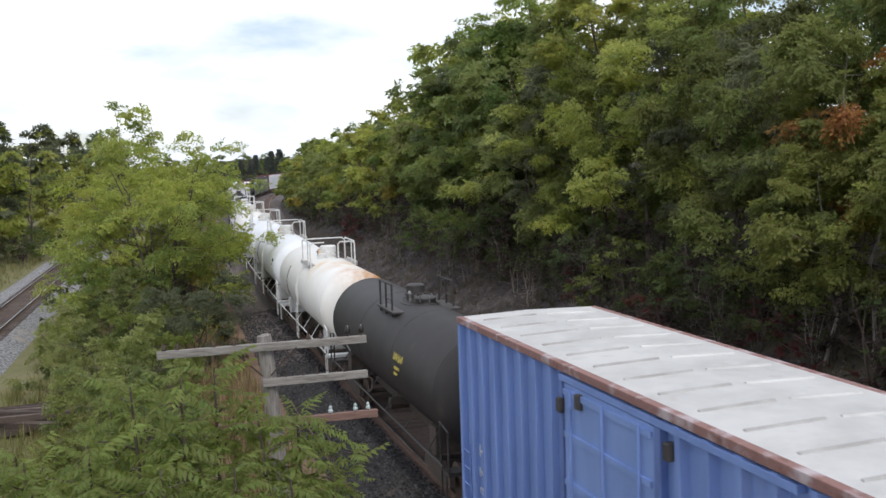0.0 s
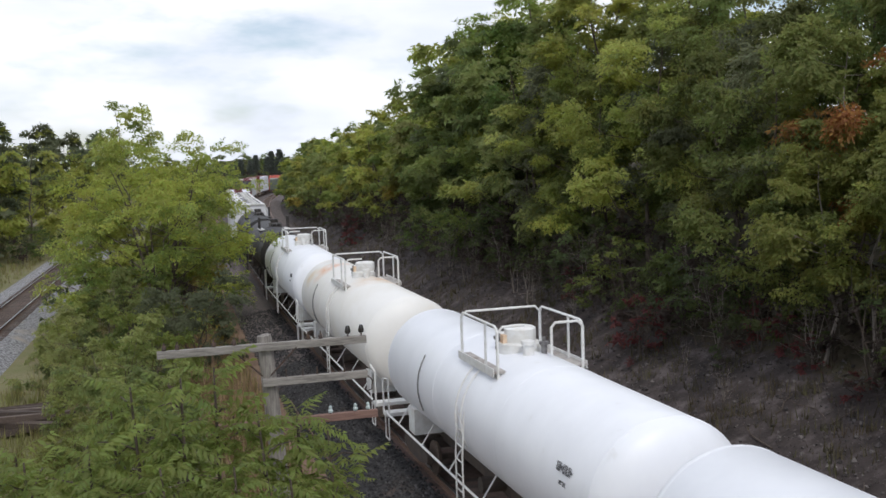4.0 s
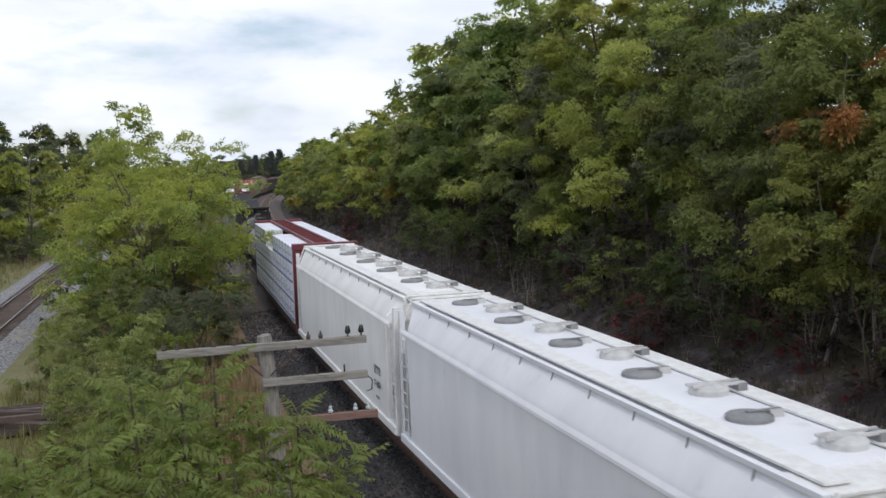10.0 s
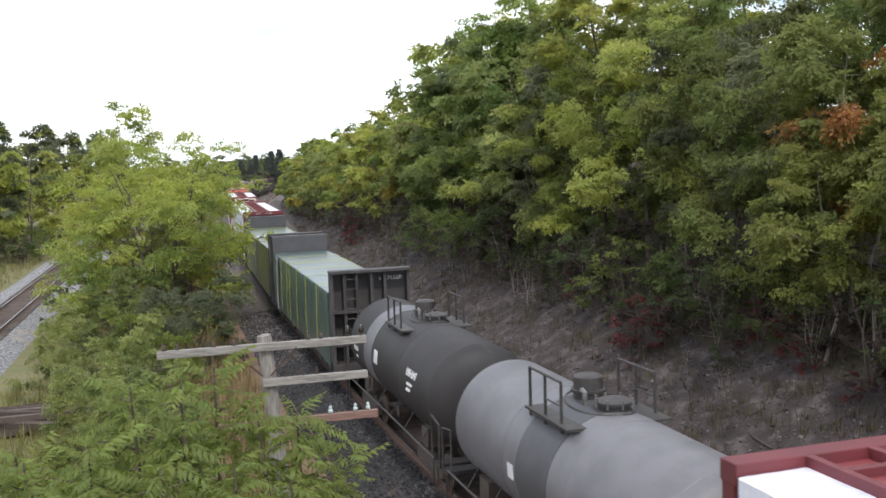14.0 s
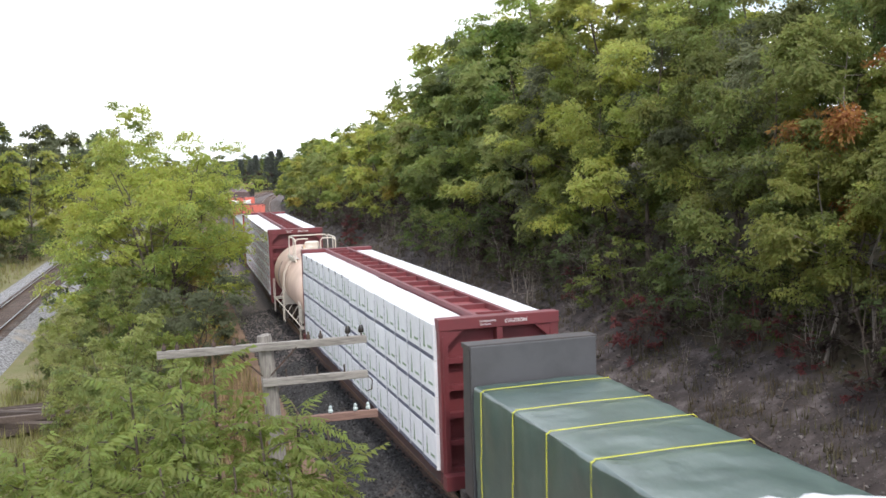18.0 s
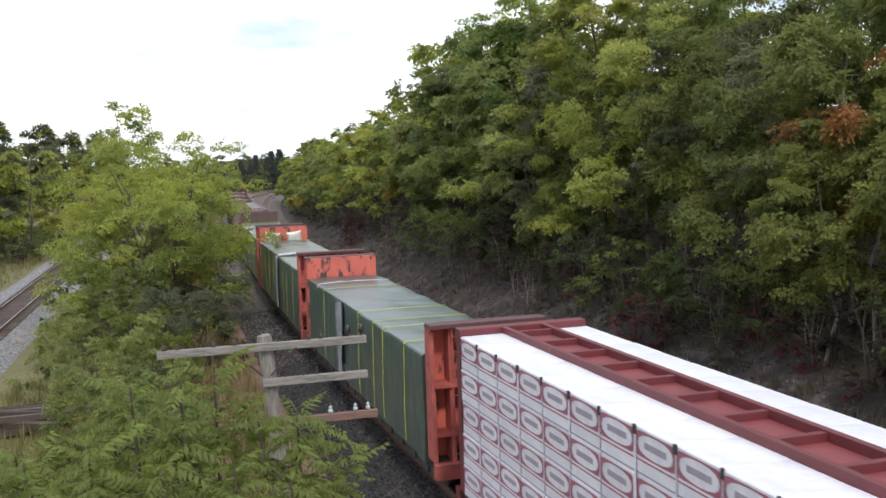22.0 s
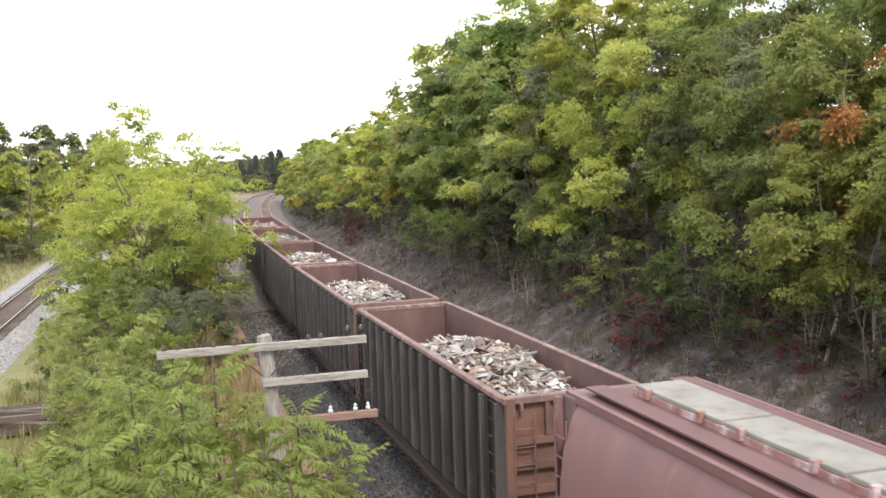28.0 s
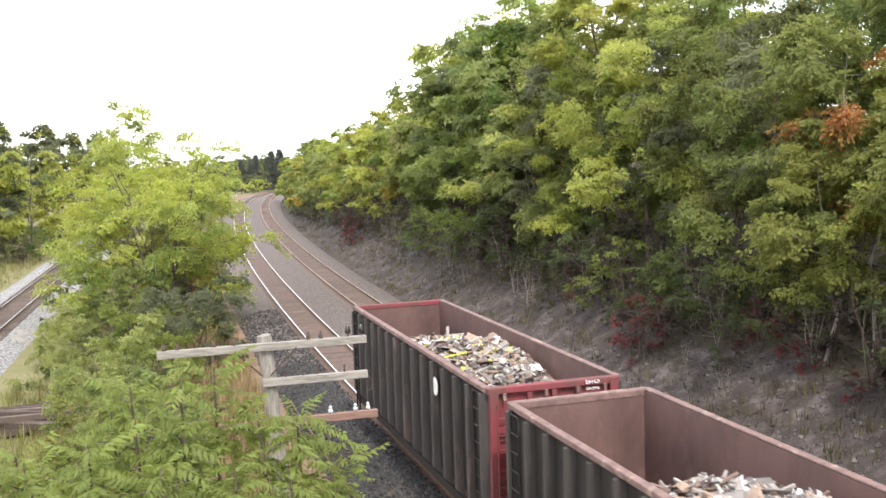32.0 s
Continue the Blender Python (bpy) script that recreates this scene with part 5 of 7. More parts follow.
    if pillows:
        for x, tilt in ((-0.72, 8), (0.62, -7)):
            g = G()
            n = 9
            for f in (1, -1):
                o = len(g.v)
                for i in range(n):
                    for j in range(n):
                        u, v = i / (n - 1) * 2 - 1, j / (n - 1) * 2 - 1
                        k = 1 - 0.16 * (1 - u * u) * (abs(v) > 0.9) - 0.1 * (1 - v * v)
                        th = 0.19 * ((1 - u ** 4) * (1 - v ** 4)) ** 0.6
                        g.v.append((u * 0.46 * k, f * th, v * 0.34 * (1 - 0.14 * (1 - u * u) * abs(v))))
                for i in range(n - 1):
                    for j in range(n - 1):
                        q = (o + i * n + j, o + (i + 1) * n + j, o + (i + 1) * n + j + 1, o + i * n + j + 1)
                        g.f.append(q if f < 0 else q[::-1])
                        g.m.append(0)
            part("airbag", g, M["pillow"], c, "white inflated dunnage bag", soft=True, at=pose(x, yb + 0.02 - 0.12, zt + 0.22, 8, tilt, 0))
    running_gear(c, h + 0.2, h - 2.4)
    return c


def round_hopper(s_near, s_far):
    L = s_far - s_near
    h = L / 2
    c = car("covered_hopper", "red-oxide covered hopper with bulging sides and chalky trough hatch covers", (s_near + s_far) / 2)
    side = [(-1.34, 1.0), (-1.5, 1.5), (-1.58, 2.2), (-1.58, 2.9), (-1.50, 3.5), (-1.36, 4.0), (-1.18, 4.32)]
    prof = side + [(-0.6, 4.46), (0.6, 4.46)] + [(-x, z) for x, z in reversed(side)]
    g = G()
    n = len(prof)
    b = 0.5
    vs = [(x, y, z) for y in (-h + b, h - b) for x, z in prof]
    g.add(vs, [(k, n + k, n + k + 1, k + 1) for k in range(6)] + [(k, n + k, n + k + 1, k + 1) for k in range(8, n - 1)] + [(0, n - 1, 2 * n - 1, n)] + [tuple(range(n)), tuple(range(2 * n - 1, n - 1, -1))])
    g.add(vs, [(k, n + k, n + k + 1, k + 1) for k in (6, 7)], 1)
    part("body", g, [M["red_hopper"], M["red_roof"]], c, soft=True)
    for sx in (-1, 1):
        part("roof_curb", G().box(min(sx * 1.16, sx * 1.26), max(sx * 1.16, sx * 1.26), -h + 0.1, h - 0.1, 4.28, 4.42), M["red_hopper"], c)
        part("side_sill", G().box(min(sx * 1.3, sx * 1.5), max(sx * 1.3, sx * 1.5), -h, h, 0.8, 1.05), M["red_hopper"], c)
        part("running_board", G().box(min(sx * 0.62, sx * 0.98), max(sx * 0.62, sx * 0.98), -h + 0.3, h - 0.3, 4.455, 4.49), M["red_roof"], c)
        for y in (-h * 0.6, -h * 0.2, h * 0.2, h * 0.6):
            part("discharge_gate", G().add([(sx * 1.2, y - 1.4, 1.0), (sx * 1.2, y + 1.4, 1.0), (sx * 0.4, y + 0.5, 0.35), (sx * 0.4, y - 0.5, 0.35), (0, y - 1.4, 1.0), (0, y + 1.4, 1.0), (0, y + 0.5, 0.35), (0, y - 0.5, 0.35)],
                                           [(0, 1, 2, 3), (0, 3, 7, 4), (1, 5, 6, 2), (3, 2, 6, 7)]), M["red_hopper"], c)
    for sy in (-1, 1):
        e = sy * h
        part("end_wall", G().box(-1.28, 1.28, min(e - sy * 0.5, e), max(e - sy * 0.5, e), 2.6, 4.36), M["brown_panel"], c, "flat brown end plate", bevel=0.03)
        part("end_sill", G().box(-1.5, 1.5, min(e - sy * 0.6, e + sy * 0.1), max(e - sy * 0.6, e + sy * 0.1), 0.8, 1.05), M["red_hopper"], c)
        for sx in (-1, 1):
            part("corner_post", G().box(min(sx * 1.30, sx * 1.42), max(sx * 1.30, sx * 1.42), e - 0.06, e + 0.06, 1.0, 4.3), M["red_hopper"], c)
            ladder(c, sx * 1.45, sy * (h - 0.3), 1.0, 4.0, M["red_hopper"])
    part("hatch_coaming", G().box(-0.46, 0.46, -h + 1.0, h - 1.0, 4.44, 4.56), M["rust_edge"], c)
    for k in range(5):
        w = (L - 2.0) / 5
        y = -h + 1.0 + (k + 0.5) * w
        hat = part("hatch_cover", G().box(-0.43, 0.43, y - w / 2 + 0.05, y + w / 2 - 0.05, 4.56, 4.64), M["hatch_white"], c, "long chalky hatch cover", bevel=0.02)
        for q in (-0.3, 0.3):
            part("hatch_clamp", G().box(-0.52, -0.40, y + q * w - 0.05, y + q * w + 0.05, 4.50, 4.66), M["rust_edge"], hat)
    running_gear(c, h + 0.1, h - 2.0)
    return c


def scrap_heap(c, y0, y1, seed, mix):
    """A heap of torn sheet, boards and broken bits."""
    rng = random.Random(seed)
    g = G()
    mats = [M["scrap"], M["scrap_rust"], M["scrap_white"], M["scrap_lime"]]
    cy, hy = (y0 + y1) / 2, (y1 - y0) / 2

    def crest(x, y):
        u = max(0.0, 1 - ((y - cy) / hy) ** 2)
        return 2.3 + 1.2 * u ** 0.7 * (1 - 0.18 * (x / 1.4) ** 2) + 0.25 * noise.noise((x * 1.1 + seed, y * 0.9, 0.0))
    nx, ny = 15, 40
    o = len(g.v)
    for j in range(ny + 1):
        for i in range(nx + 1):
            x, y = -1.38 + 2.76 * i / nx, cy - hy * 1.05 + 2.1 * hy * j / ny
            g.v.append((x, y, crest(x, y) - 0.12 + 0.16 * noise.noise((x * 3, y * 3, seed))))
    for j in range(ny):
        for i in range(nx):
            g.f.append((o + j * (nx + 1) + i, o + j * (nx + 1) + i + 1, o + (j + 1) * (nx + 1) + i + 1, o + (j + 1) * (nx + 1) + i))
            g.m.append(1)
    for _ in range(30):
        # larger sheets lying about on top
        x, y = rng.uniform(-0.85, 0.85), cy + hy * rng.uniform(-0.85, 0.85)
        a, b = rng.uniform(0.16, 0.38), rng.uniform(0.08, 0.22)
        m = Matrix.Translation((x, y, crest(x, y) + rng.uniform(0.04, 0.16))) @ Euler((rng.gauss(0, 0.28), rng.gauss(0, 0.28), rng.uniform(0, 6.3))).to_matrix().to_4x4()
        cv = rng.uniform(-0.08, 0.12)
        top = [tuple(m @ Vector(q)) for q in ((-a, -b, 0), (a * rng.uniform(0.6, 1), -b, 0), (a, b * 0.2, cv), (a * 0.4, b, cv), (-a * rng.uniform(0.5, 1), b, 0), (0, 0, 0.05))]
        low = [(q[0], q[1], q[2] - 0.015) for q in top[:5]]
        g.add(top + low, [(0, 1, 5), (1, 2, 5), (2, 3, 5), (3, 4, 5), (4, 0, 5), (10, 9, 8, 7, 6)] + [(k, 6 + k, 6 + (k + 1) % 5, (k + 1) % 5) for k in range(5)], rng.choice((0, 0, 1, 2)))
    for _ in range(2300):
        x, y = rng.uniform(-1.12, 1.12), cy + hy * rng.uniform(-1, 1)
        z = crest(x, y) + rng.uniform(-0.06, 0.10)
        r = rng.random()
        k = 0
        for i, q in enumerate(mix):
            if r < q:
                k = i
                break
            r -= q
        if k == 3 and abs(y - cy) > hy * 0.35:
            k = 0
        m = Matrix.Translation((x, y, z)) @ Euler((rng.gauss(0, 0.3), rng.gauss(0, 0.3), rng.uniform(0, 6.3))).to_matrix().to_4x4()
        t = rng.random()
        if t < 0.55:
            a, b = rng.uniform(0.03, 0.14), rng.uniform(0.02, 0.08)
            cv = rng.uniform(-0.05, 0.09)
            vs = [(-a, -b, 0), (a, -b * rng.uniform(0.5, 1.1), 0), (a * rng.uniform(0.6, 1.1), b, cv), (-a, b * rng.uniform(0.6, 1.2), cv), (0, 0, 0.04 + cv), ]
            top = [tuple(m @ Vector(q)) for q in vs]
            low = [(q[0], q[1], q[2] - 0.015) for q in top[:4]]
            g.add(top + low, [(0, 1, 4), (1, 2, 4), (2, 3, 4), (3, 0, 4), (8, 7, 6, 5), (0, 5, 6, 1), (1, 6, 7, 2), (2, 7, 8, 3), (3, 8, 5, 0)], k)
        elif t < 0.85:
            a = rng.uniform(0.10, 0.20 + 0.30 * (1 - abs(x) / 1.15))
            g.box(-a, a, -rng.uniform(0.012, 0.04), rng.uniform(0.012, 0.04), 0, rng.uniform(0.015, 0.05), k, m)
        else:
            a, b, q = rng.uniform(0.03, 0.11), rng.uniform(0.03, 0.08), rng.uniform(0.02, 0.06)
            g.box(-a, a, -b, b, -q, q, k, m)
    o = part("scrap_heap", g, mats, c, "heap of grey and rusty scrap sheet and boards")
    o["kind"] = "stuff"


def gondola(label, s_near, s_far, paint, end, mix, seed, red=False):
    L = s_far - s_near
    h = L / 2
    c = car("gondola_car", label, (s_near + s_far) / 2)
    W, Z0, Z1, t = 1.42, 1.0, 3.72, 0.05
    part("floor", G().box(-W, W, -h + 0.1, h - 0.1, Z0 - 0.06, Z0 + 0.06), M["rust_wall"], c)
    for sx in (-1, 1):
        a, b = sx * W, sx * (W - t)
        wall = part("side_wall", G().box(min(a, b), max(a, b), -h, h, Z0 - 0.2, Z1), [paint], c)
        part("inner_face", G().box(min(b, b - sx * 0.012), max(b, b - sx * 0.012), -h + 0.06, h - 0.06, Z0 + 0.05, Z1 - 0.02), M["rust_wall"], wall, "rust-brown inner face")
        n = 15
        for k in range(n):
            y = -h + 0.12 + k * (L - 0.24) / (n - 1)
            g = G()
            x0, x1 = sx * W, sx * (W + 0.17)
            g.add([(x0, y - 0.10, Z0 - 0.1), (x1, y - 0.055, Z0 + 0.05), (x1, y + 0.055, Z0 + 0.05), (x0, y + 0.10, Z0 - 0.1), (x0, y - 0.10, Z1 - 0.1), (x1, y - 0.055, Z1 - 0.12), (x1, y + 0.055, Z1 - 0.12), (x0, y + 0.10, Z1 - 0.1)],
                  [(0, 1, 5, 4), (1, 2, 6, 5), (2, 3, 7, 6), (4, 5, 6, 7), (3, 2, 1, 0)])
            part("side_post", g, M["gon_post"], c, "rust-flecked side post, light painted in")
        part("top_chord", G().box(min(sx * (W - 0.05), sx * (W + 0.11)), max(sx * (W - 0.05), sx * (W + 0.11)), -h - 0.02, h + 0.02, Z1 - 0.08, Z1 + 0.03), M["rim"], c, "scuffed brown top rim", bevel=0.02)
        part("side_sill", G().box(min(sx * (W - 0.02), sx * (W + 0.09)), max(sx * (W - 0.02), sx * (W + 0.09)), -h, h, Z0 - 0.28, Z0 - 0.08), paint, c)
        for sy in (-1, 1):
            ladder(c, sx * (W + 0.12), sy * (h - 0.42), 0.55, 3.6, paint)
    for sy in (-1, 1):
        e, i = sy * h, sy * (h - t)
        wall = part("end_wall", G().box(-W, W, min(e, i), max(e, i), Z0 - 0.2, Z1), end, c, "rust-streaked end plate")
        part("inner_face", G().box(-W + 0.06, W - 0.06, min(i, i - sy * 0.012), max(i, i - sy * 0.012), Z0 + 0.05, Z1 - 0.02), M["rust_wall"], wall)
        for z in (1.35, 1.85, 2.35, 2.85):
            part("end_rib", G().box(-W + 0.05, W - 0.05, min(e, e + sy * 0.12), max(e, e + sy * 0.12), z - 0.07, z + 0.07), end, wall)
        for x in (-W + 0.08, W - 0.08):
            part("corner_post", G().box(x - 0.09, x + 0.09, min(e, e + sy * 0.14), max(e, e + sy * 0.14), Z0 - 0.2, Z1), end, wall)
        part("top_chord", G().box(-W - 0.06, W + 0.06, min(i - sy * 0.03, e + sy * 0.12), max(i - sy * 0.03, e + sy * 0.12), Z1 - 0.12, Z1 + 0.02), M["rim"] if not red else M["gon_red"], c, bevel=0.02)
        ladder(c, -W + 0.35, e + sy * 0.16, 0.8, 3.4, end, "x")
        for x in (-0.55, 0.0, 0.55):
            part("end_stiffener", G().box(x - 0.05, x + 0.05, min(e, e + sy * 0.10), max(e, e + sy * 0.10), 2.95, Z1 - 0.12), end, wall)
        for x in (-W + 0.3, -0.2, 0.5, W - 0.3):
            part("lashing_lug", G().box(x - 0.03, x + 0.03, min(e + sy * 0.10, e + sy * 0.17), max(e + sy * 0.10, e + sy * 0.17), Z1 - 0.24, Z1 - 0.10), M["rim"], wall)
        part("brake_wheel", G().tube([(0.85 + 0.26 * math.cos(k * 0.5236), e + sy * 0.22, 2.55 + 0.26 * math.sin(k * 0.5236)) for k in range(13)], 0.022, 5), M["gear"], c) if sy < 0 else None
        part("end_sill", G().box(-W, W, min(e, e + sy * 0.3), max(e, e + sy * 0.3), 0.72, 0.98), M["gear"], c)
    if red:
        bars(c, "painted_mark", Matrix.Translation((0.85, -h - 0.13, Z1 - 0.06)) @ FRONT, script(0, 0.02, 5, 0.08, 3) + script(0, -0.12, 6, 0.06, 4), M["letter_white"])
        g = G().lathe([(-0.004, 0.22), (0.004, 0.22)], "x", (-W - 0.108, -h * 0.45, 3.05), 20)
        part("painted_mark", g, M["letter_white"], c)
    scrap_heap(c, -h + 0.5, h * 0.6, seed, mix)
    running_gear(c, h + 0.15, h - 1.9)
    return c


def build_train():
    boxcar(20.85)
    black = (M["black_tank"], M["black_steel"])
    white = (M["white_tank"], M["white_steel"])
    idbar = script(0, 0, 6, 0.2) + script(0.05, -0.28, 8, 0.08) + script(0.05, -0.42, 6, 0.08)
    small = script(0, 0, 5, 0.16, 4) + script(0.05, -0.24, 5, 0.07, 5)
    tiny = script(0, 0.2, 4, 0.09, 7) + script(0, 0.06, 5, 0.09, 8) + script(0, -0.08, 4, 0.09, 9)
    big = script(0, 0, 6, 0.36, 2) + script(0.1, -0.45, 8, 0.18, 3)
    tank_car("matt black tank car with a round manway and short railing", *black, 36.45, 12.9, kind="general", marks=[(idbar, -3.0, 3.0, 0.3, M["letter_yellow"]), (tiny, 4.5, 2.0, 0.3, M["letter_white"])])
    tank_car("cream-white pressure tank car with rust streaks and a railed dome", M["cream_tank_a"], M["white_steel"], 52.4, 13.2, marks=[(tiny, 3.6, 2.0, 0.3, M["letter_dark"])])
    tank_car("clean white pressure tank car with a railed dome", *white, 68.5, 13.2, marks=[(small, -5.6, 3.1, 0.3, M["letter_dark"])])
    tank_car("clean white pressure tank car with a railed dome", *white, 83.6, 13.2, marks=[(small, -5.6, 3.1, 0.3, M["letter_dark"])])
    tank_car("cream pressure tank car with an orange rust patch and railed dome", M["cream_tank_b"], M["white_steel"], 99.8, 13.2, marks=[(tiny, 3.6, 2.0, 0.3, M["letter_dark"])])
    tank_car("clean white pressure tank car with a railed dome", *white, 115.9, 13.2, marks=[(small, -5.6, 3.1, 0.3, M["letter_dark"]), (small, 5.2, 2.4, 0.3, M["letter_dark"])])
    tank_car("matt black tank car with pale walkway boards beside the hatch", *black, 132.0, 13.2, kind="general", pale=True, bands=((-6.6, -4.6, M["black_band"], ""),), marks=[(idbar, 5.4, 2.6, 0.3, M["letter_yellow"]), (tiny, 2.2, 2.6, 0.3, M["letter_white"])])
    tank_car("matt black tank car with heavy ring seams and white lettering", *black, 147.2, 12.6, kind="general", bands=((-6.4, -3.7, M["black_band"], ""), (3.4, 3.7, M["black_band"], "")), marks=[(big, 5.2, 2.7, 0.5, M["letter_white"]), (tiny, -1.0, 2.4, 0.3, M["letter_white"])])
    covered_hopper("pale grey-white covered hopper with round roof hatches", M["hopper_pale"], 156.8, 17.2)
    covered_hopper("off-white covered hopper with round roof hatches", M["hopper_white"], 175.0, 18.0)
    centerbeam("maroon centre-beam flat car stacked with blue-striped white lumber bundles", 185.2, 205.4, "blue", 16, 4, (7, 8, 9))
    tank_car("weathered grey tank car with a round manway", M["grey_tank"], M["black_steel"], 216.6, 9.0, R=1.38, ZC=2.36, kind="general", bands=((-0.75, 0.75, M["dark_panel"], "dark sooty band under the manway"),), marks=[([(0, 0, 0.3, 0.3)], 1.0, 2.3, 0.3, M["letter_white"])])
    tank_car("black tank car with a grey band and white lettering", M["black_tank"], M["black_steel"], 228.3, 9.4, R=1.38, ZC=2.36, kind="general", bands=((1.6, 2.7, M["grey_tank"], "pale grey band"),),
             marks=[(idbar, -3.0, 2.75, 0.3, M["letter_white"]), ([(0, 0, 0.45, 0.4)], 1.0, 2.5, 0.3, M["letter_white"]), (small, 3.8, 2.3, 0.3, M["letter_white"])])
    bulkhead_flat("dark bulkhead flat car with a green tarpaulin load", 231.0, 250.3, M["dark_frame"], M["dark_frame"], M["dark_panel"], (0.15, 0.32, 0.48, 0.62, 0.68, 0.8), ((0.88, 0.3, 0),), 3)
    bulkhead_flat("dark bulkhead flat car with a green tarpaulin load", 251.6, 271.3, M["dark_frame"], M["dark_frame"], M["dark_panel"], (0.08, 0.20, 0.30, 0.68, 0.78, 0.87, 0.97), ((0.50, 0.46, 0.72),), 11)
    centerbeam("maroon centre-beam flat car stacked with pale bundles printed with green trees", 272.8, 293.6, "tree", 16, 4, ())
    tank_car("short tan tank car with a railed dome", M["tan_tank"], M["cream_steel"], 305.6, 9.2, R=1.42, ZC=2.52)
    centerbeam("maroon centre-beam flat car stacked with white bundles printed with red ovals", 307.1, 327.2, "oval", 17, 5, ())
    bulkhead_flat("faded orange-red bulkhead flat car with a green tarpaulin load", 329.2, 348.6, M["orange_frame"], M["orange_steel"], M["orange_steel"], (0.1, 0.24, 0.31, 0.43, 0.78), ((0.60, 0.62, 0), (0.86, 0, 0.03)), 21)
    bulkhead_flat("faded orange-red bulkhead flat car with a green tarpaulin load", 350.4, 369.7, M["orange_frame"], M["orange_steel"], M["orange_steel"], (0.08, 0.22, 0.30, 0.55, 0.68, 0.80, 0.97), ((0.44, 0.46, 0.62),), 33, True)
    bulkhead_flat("faded orange-red bulkhead flat car with a green tarpaulin load", 371.3, 389.3, M["orange_frame"], M["orange_steel"], M["brown_panel"], (0.1, 0.2, 0.35, 0.68, 0.78, 0.88, 0.97), ((0.62, 0.3, 0.36),), 47)
    round_hopper(390.2, 405.3)
    gondola("black high-sided gondola with a rusty end, heaped with scrap", 407.8, 421.0, M["gon_black"], M["gon_end"], (0.6, 0.3, 0.1, 0), 61)
    gondola("grey-black high-sided gondola with a rusty end, heaped with scrap", 422.1, 435.2, M["gon_grey"], M["gon_end"], (0.55, 0.25, 0.2, 0), 62)
    gondola("dark brown high-sided gondola heaped with scrap", 436.2, 449.0, M["gon_black"], M["gon_end"], (0.5, 0.35, 0.15, 0), 63)
    gondola("dark high-sided gondola with a cream end, heaped with pale scrap", 450.2, 463.0, M["gon_grey"], M["gon_cream"], (0.5, 0.33, 0.17, 0), 64)
    gondola("black high-sided gondola with a faded red end, heaped with scrap", 464.35, 477.2, M["gon_black"], M["gon_red"], (0.5, 0.3, 0.1, 0.1), 65, True)


build_train()

# ---- trees ----
def sprays(g, roots, ways, reach, per, size, rng, mi=0, folded=True, wide=0.46, droop=0.42):
    """Leafy sprays: from each root a fan of leaves along the way given, hanging a little towards its tip."""
    k = len(roots)
    if not k:
        return
    rs = np.random.RandomState(rng.randint(0, 10 ** 6))
    p, d = np.repeat(np.asarray(roots, float), per, axis=0), np.repeat(np.asarray(ways, float), per, axis=0)
    n = k * per
    up = np.array((0.0, 0.0, 1.0))
    w = np.cross(d, up)
    w /= np.linalg.norm(w, axis=1)[:, None] + 1e-6
    ln = np.repeat(rs.uniform(0.65, 1.3, k) * reach, per)[:, None]
    roll = np.repeat(rs.normal(0, 0.35, k), per)[:, None]
    w = w * np.cos(roll) + np.cross(d, w) * np.sin(roll)
    f = rs.uniform(0.05, 1.0, (n, 1)) ** 0.75
    side = rs.choice((-1.0, 1.0), (n, 1))
    off = side * wide * ln * np.sin(math.pi * (0.12 + 0.80 * f)) * rs.uniform(0.0, 1.0, (n, 1))
    q = p + d * ln * f + w * off - up * (droop * ln * f * f + 0.35 * droop * off * off / ln) + rs.normal(0, 0.07, (n, 3)) * ln
    t = d * 0.7 + w * side * rs.uniform(0.3, 1.0, (n, 1)) - up * rs.uniform(0.1, 1.1, (n, 1)) + rs.normal(0, 0.3, (n, 3))
    t /= np.linalg.norm(t, axis=1)[:, None]
    nn = up * 0.55 + d * 0.62 + rs.normal(0, 0.34, (n, 3))
    nn -= t * (t * nn).sum(1)[:, None]
    nn /= np.linalg.norm(nn, axis=1)[:, None] + 1e-9
    s = np.cross(t, nn)
    L = size * rs.uniform(0.6, 1.35, (n, 1))
    o = len(g.v)
    if folded:
        v = np.stack([q, q + t * L * 0.42 + s * L * 0.27 + nn * L * 0.06, q + t * L - nn * L * 0.10, q + t * L * 0.42 - s * L * 0.27 + nn * L * 0.06], 1)
    else:
        v = np.stack([q - s * L * 0.28, q + s * L * 0.28, q + t * L], 1)
    c = v.shape[1]
    g.v.extend(map(tuple, v.reshape(-1, 3).tolist()))
    g.f.extend(tuple(range(o + c * i, o + c * i + c)) for i in range(n))
    g.m.extend([mi] * n)


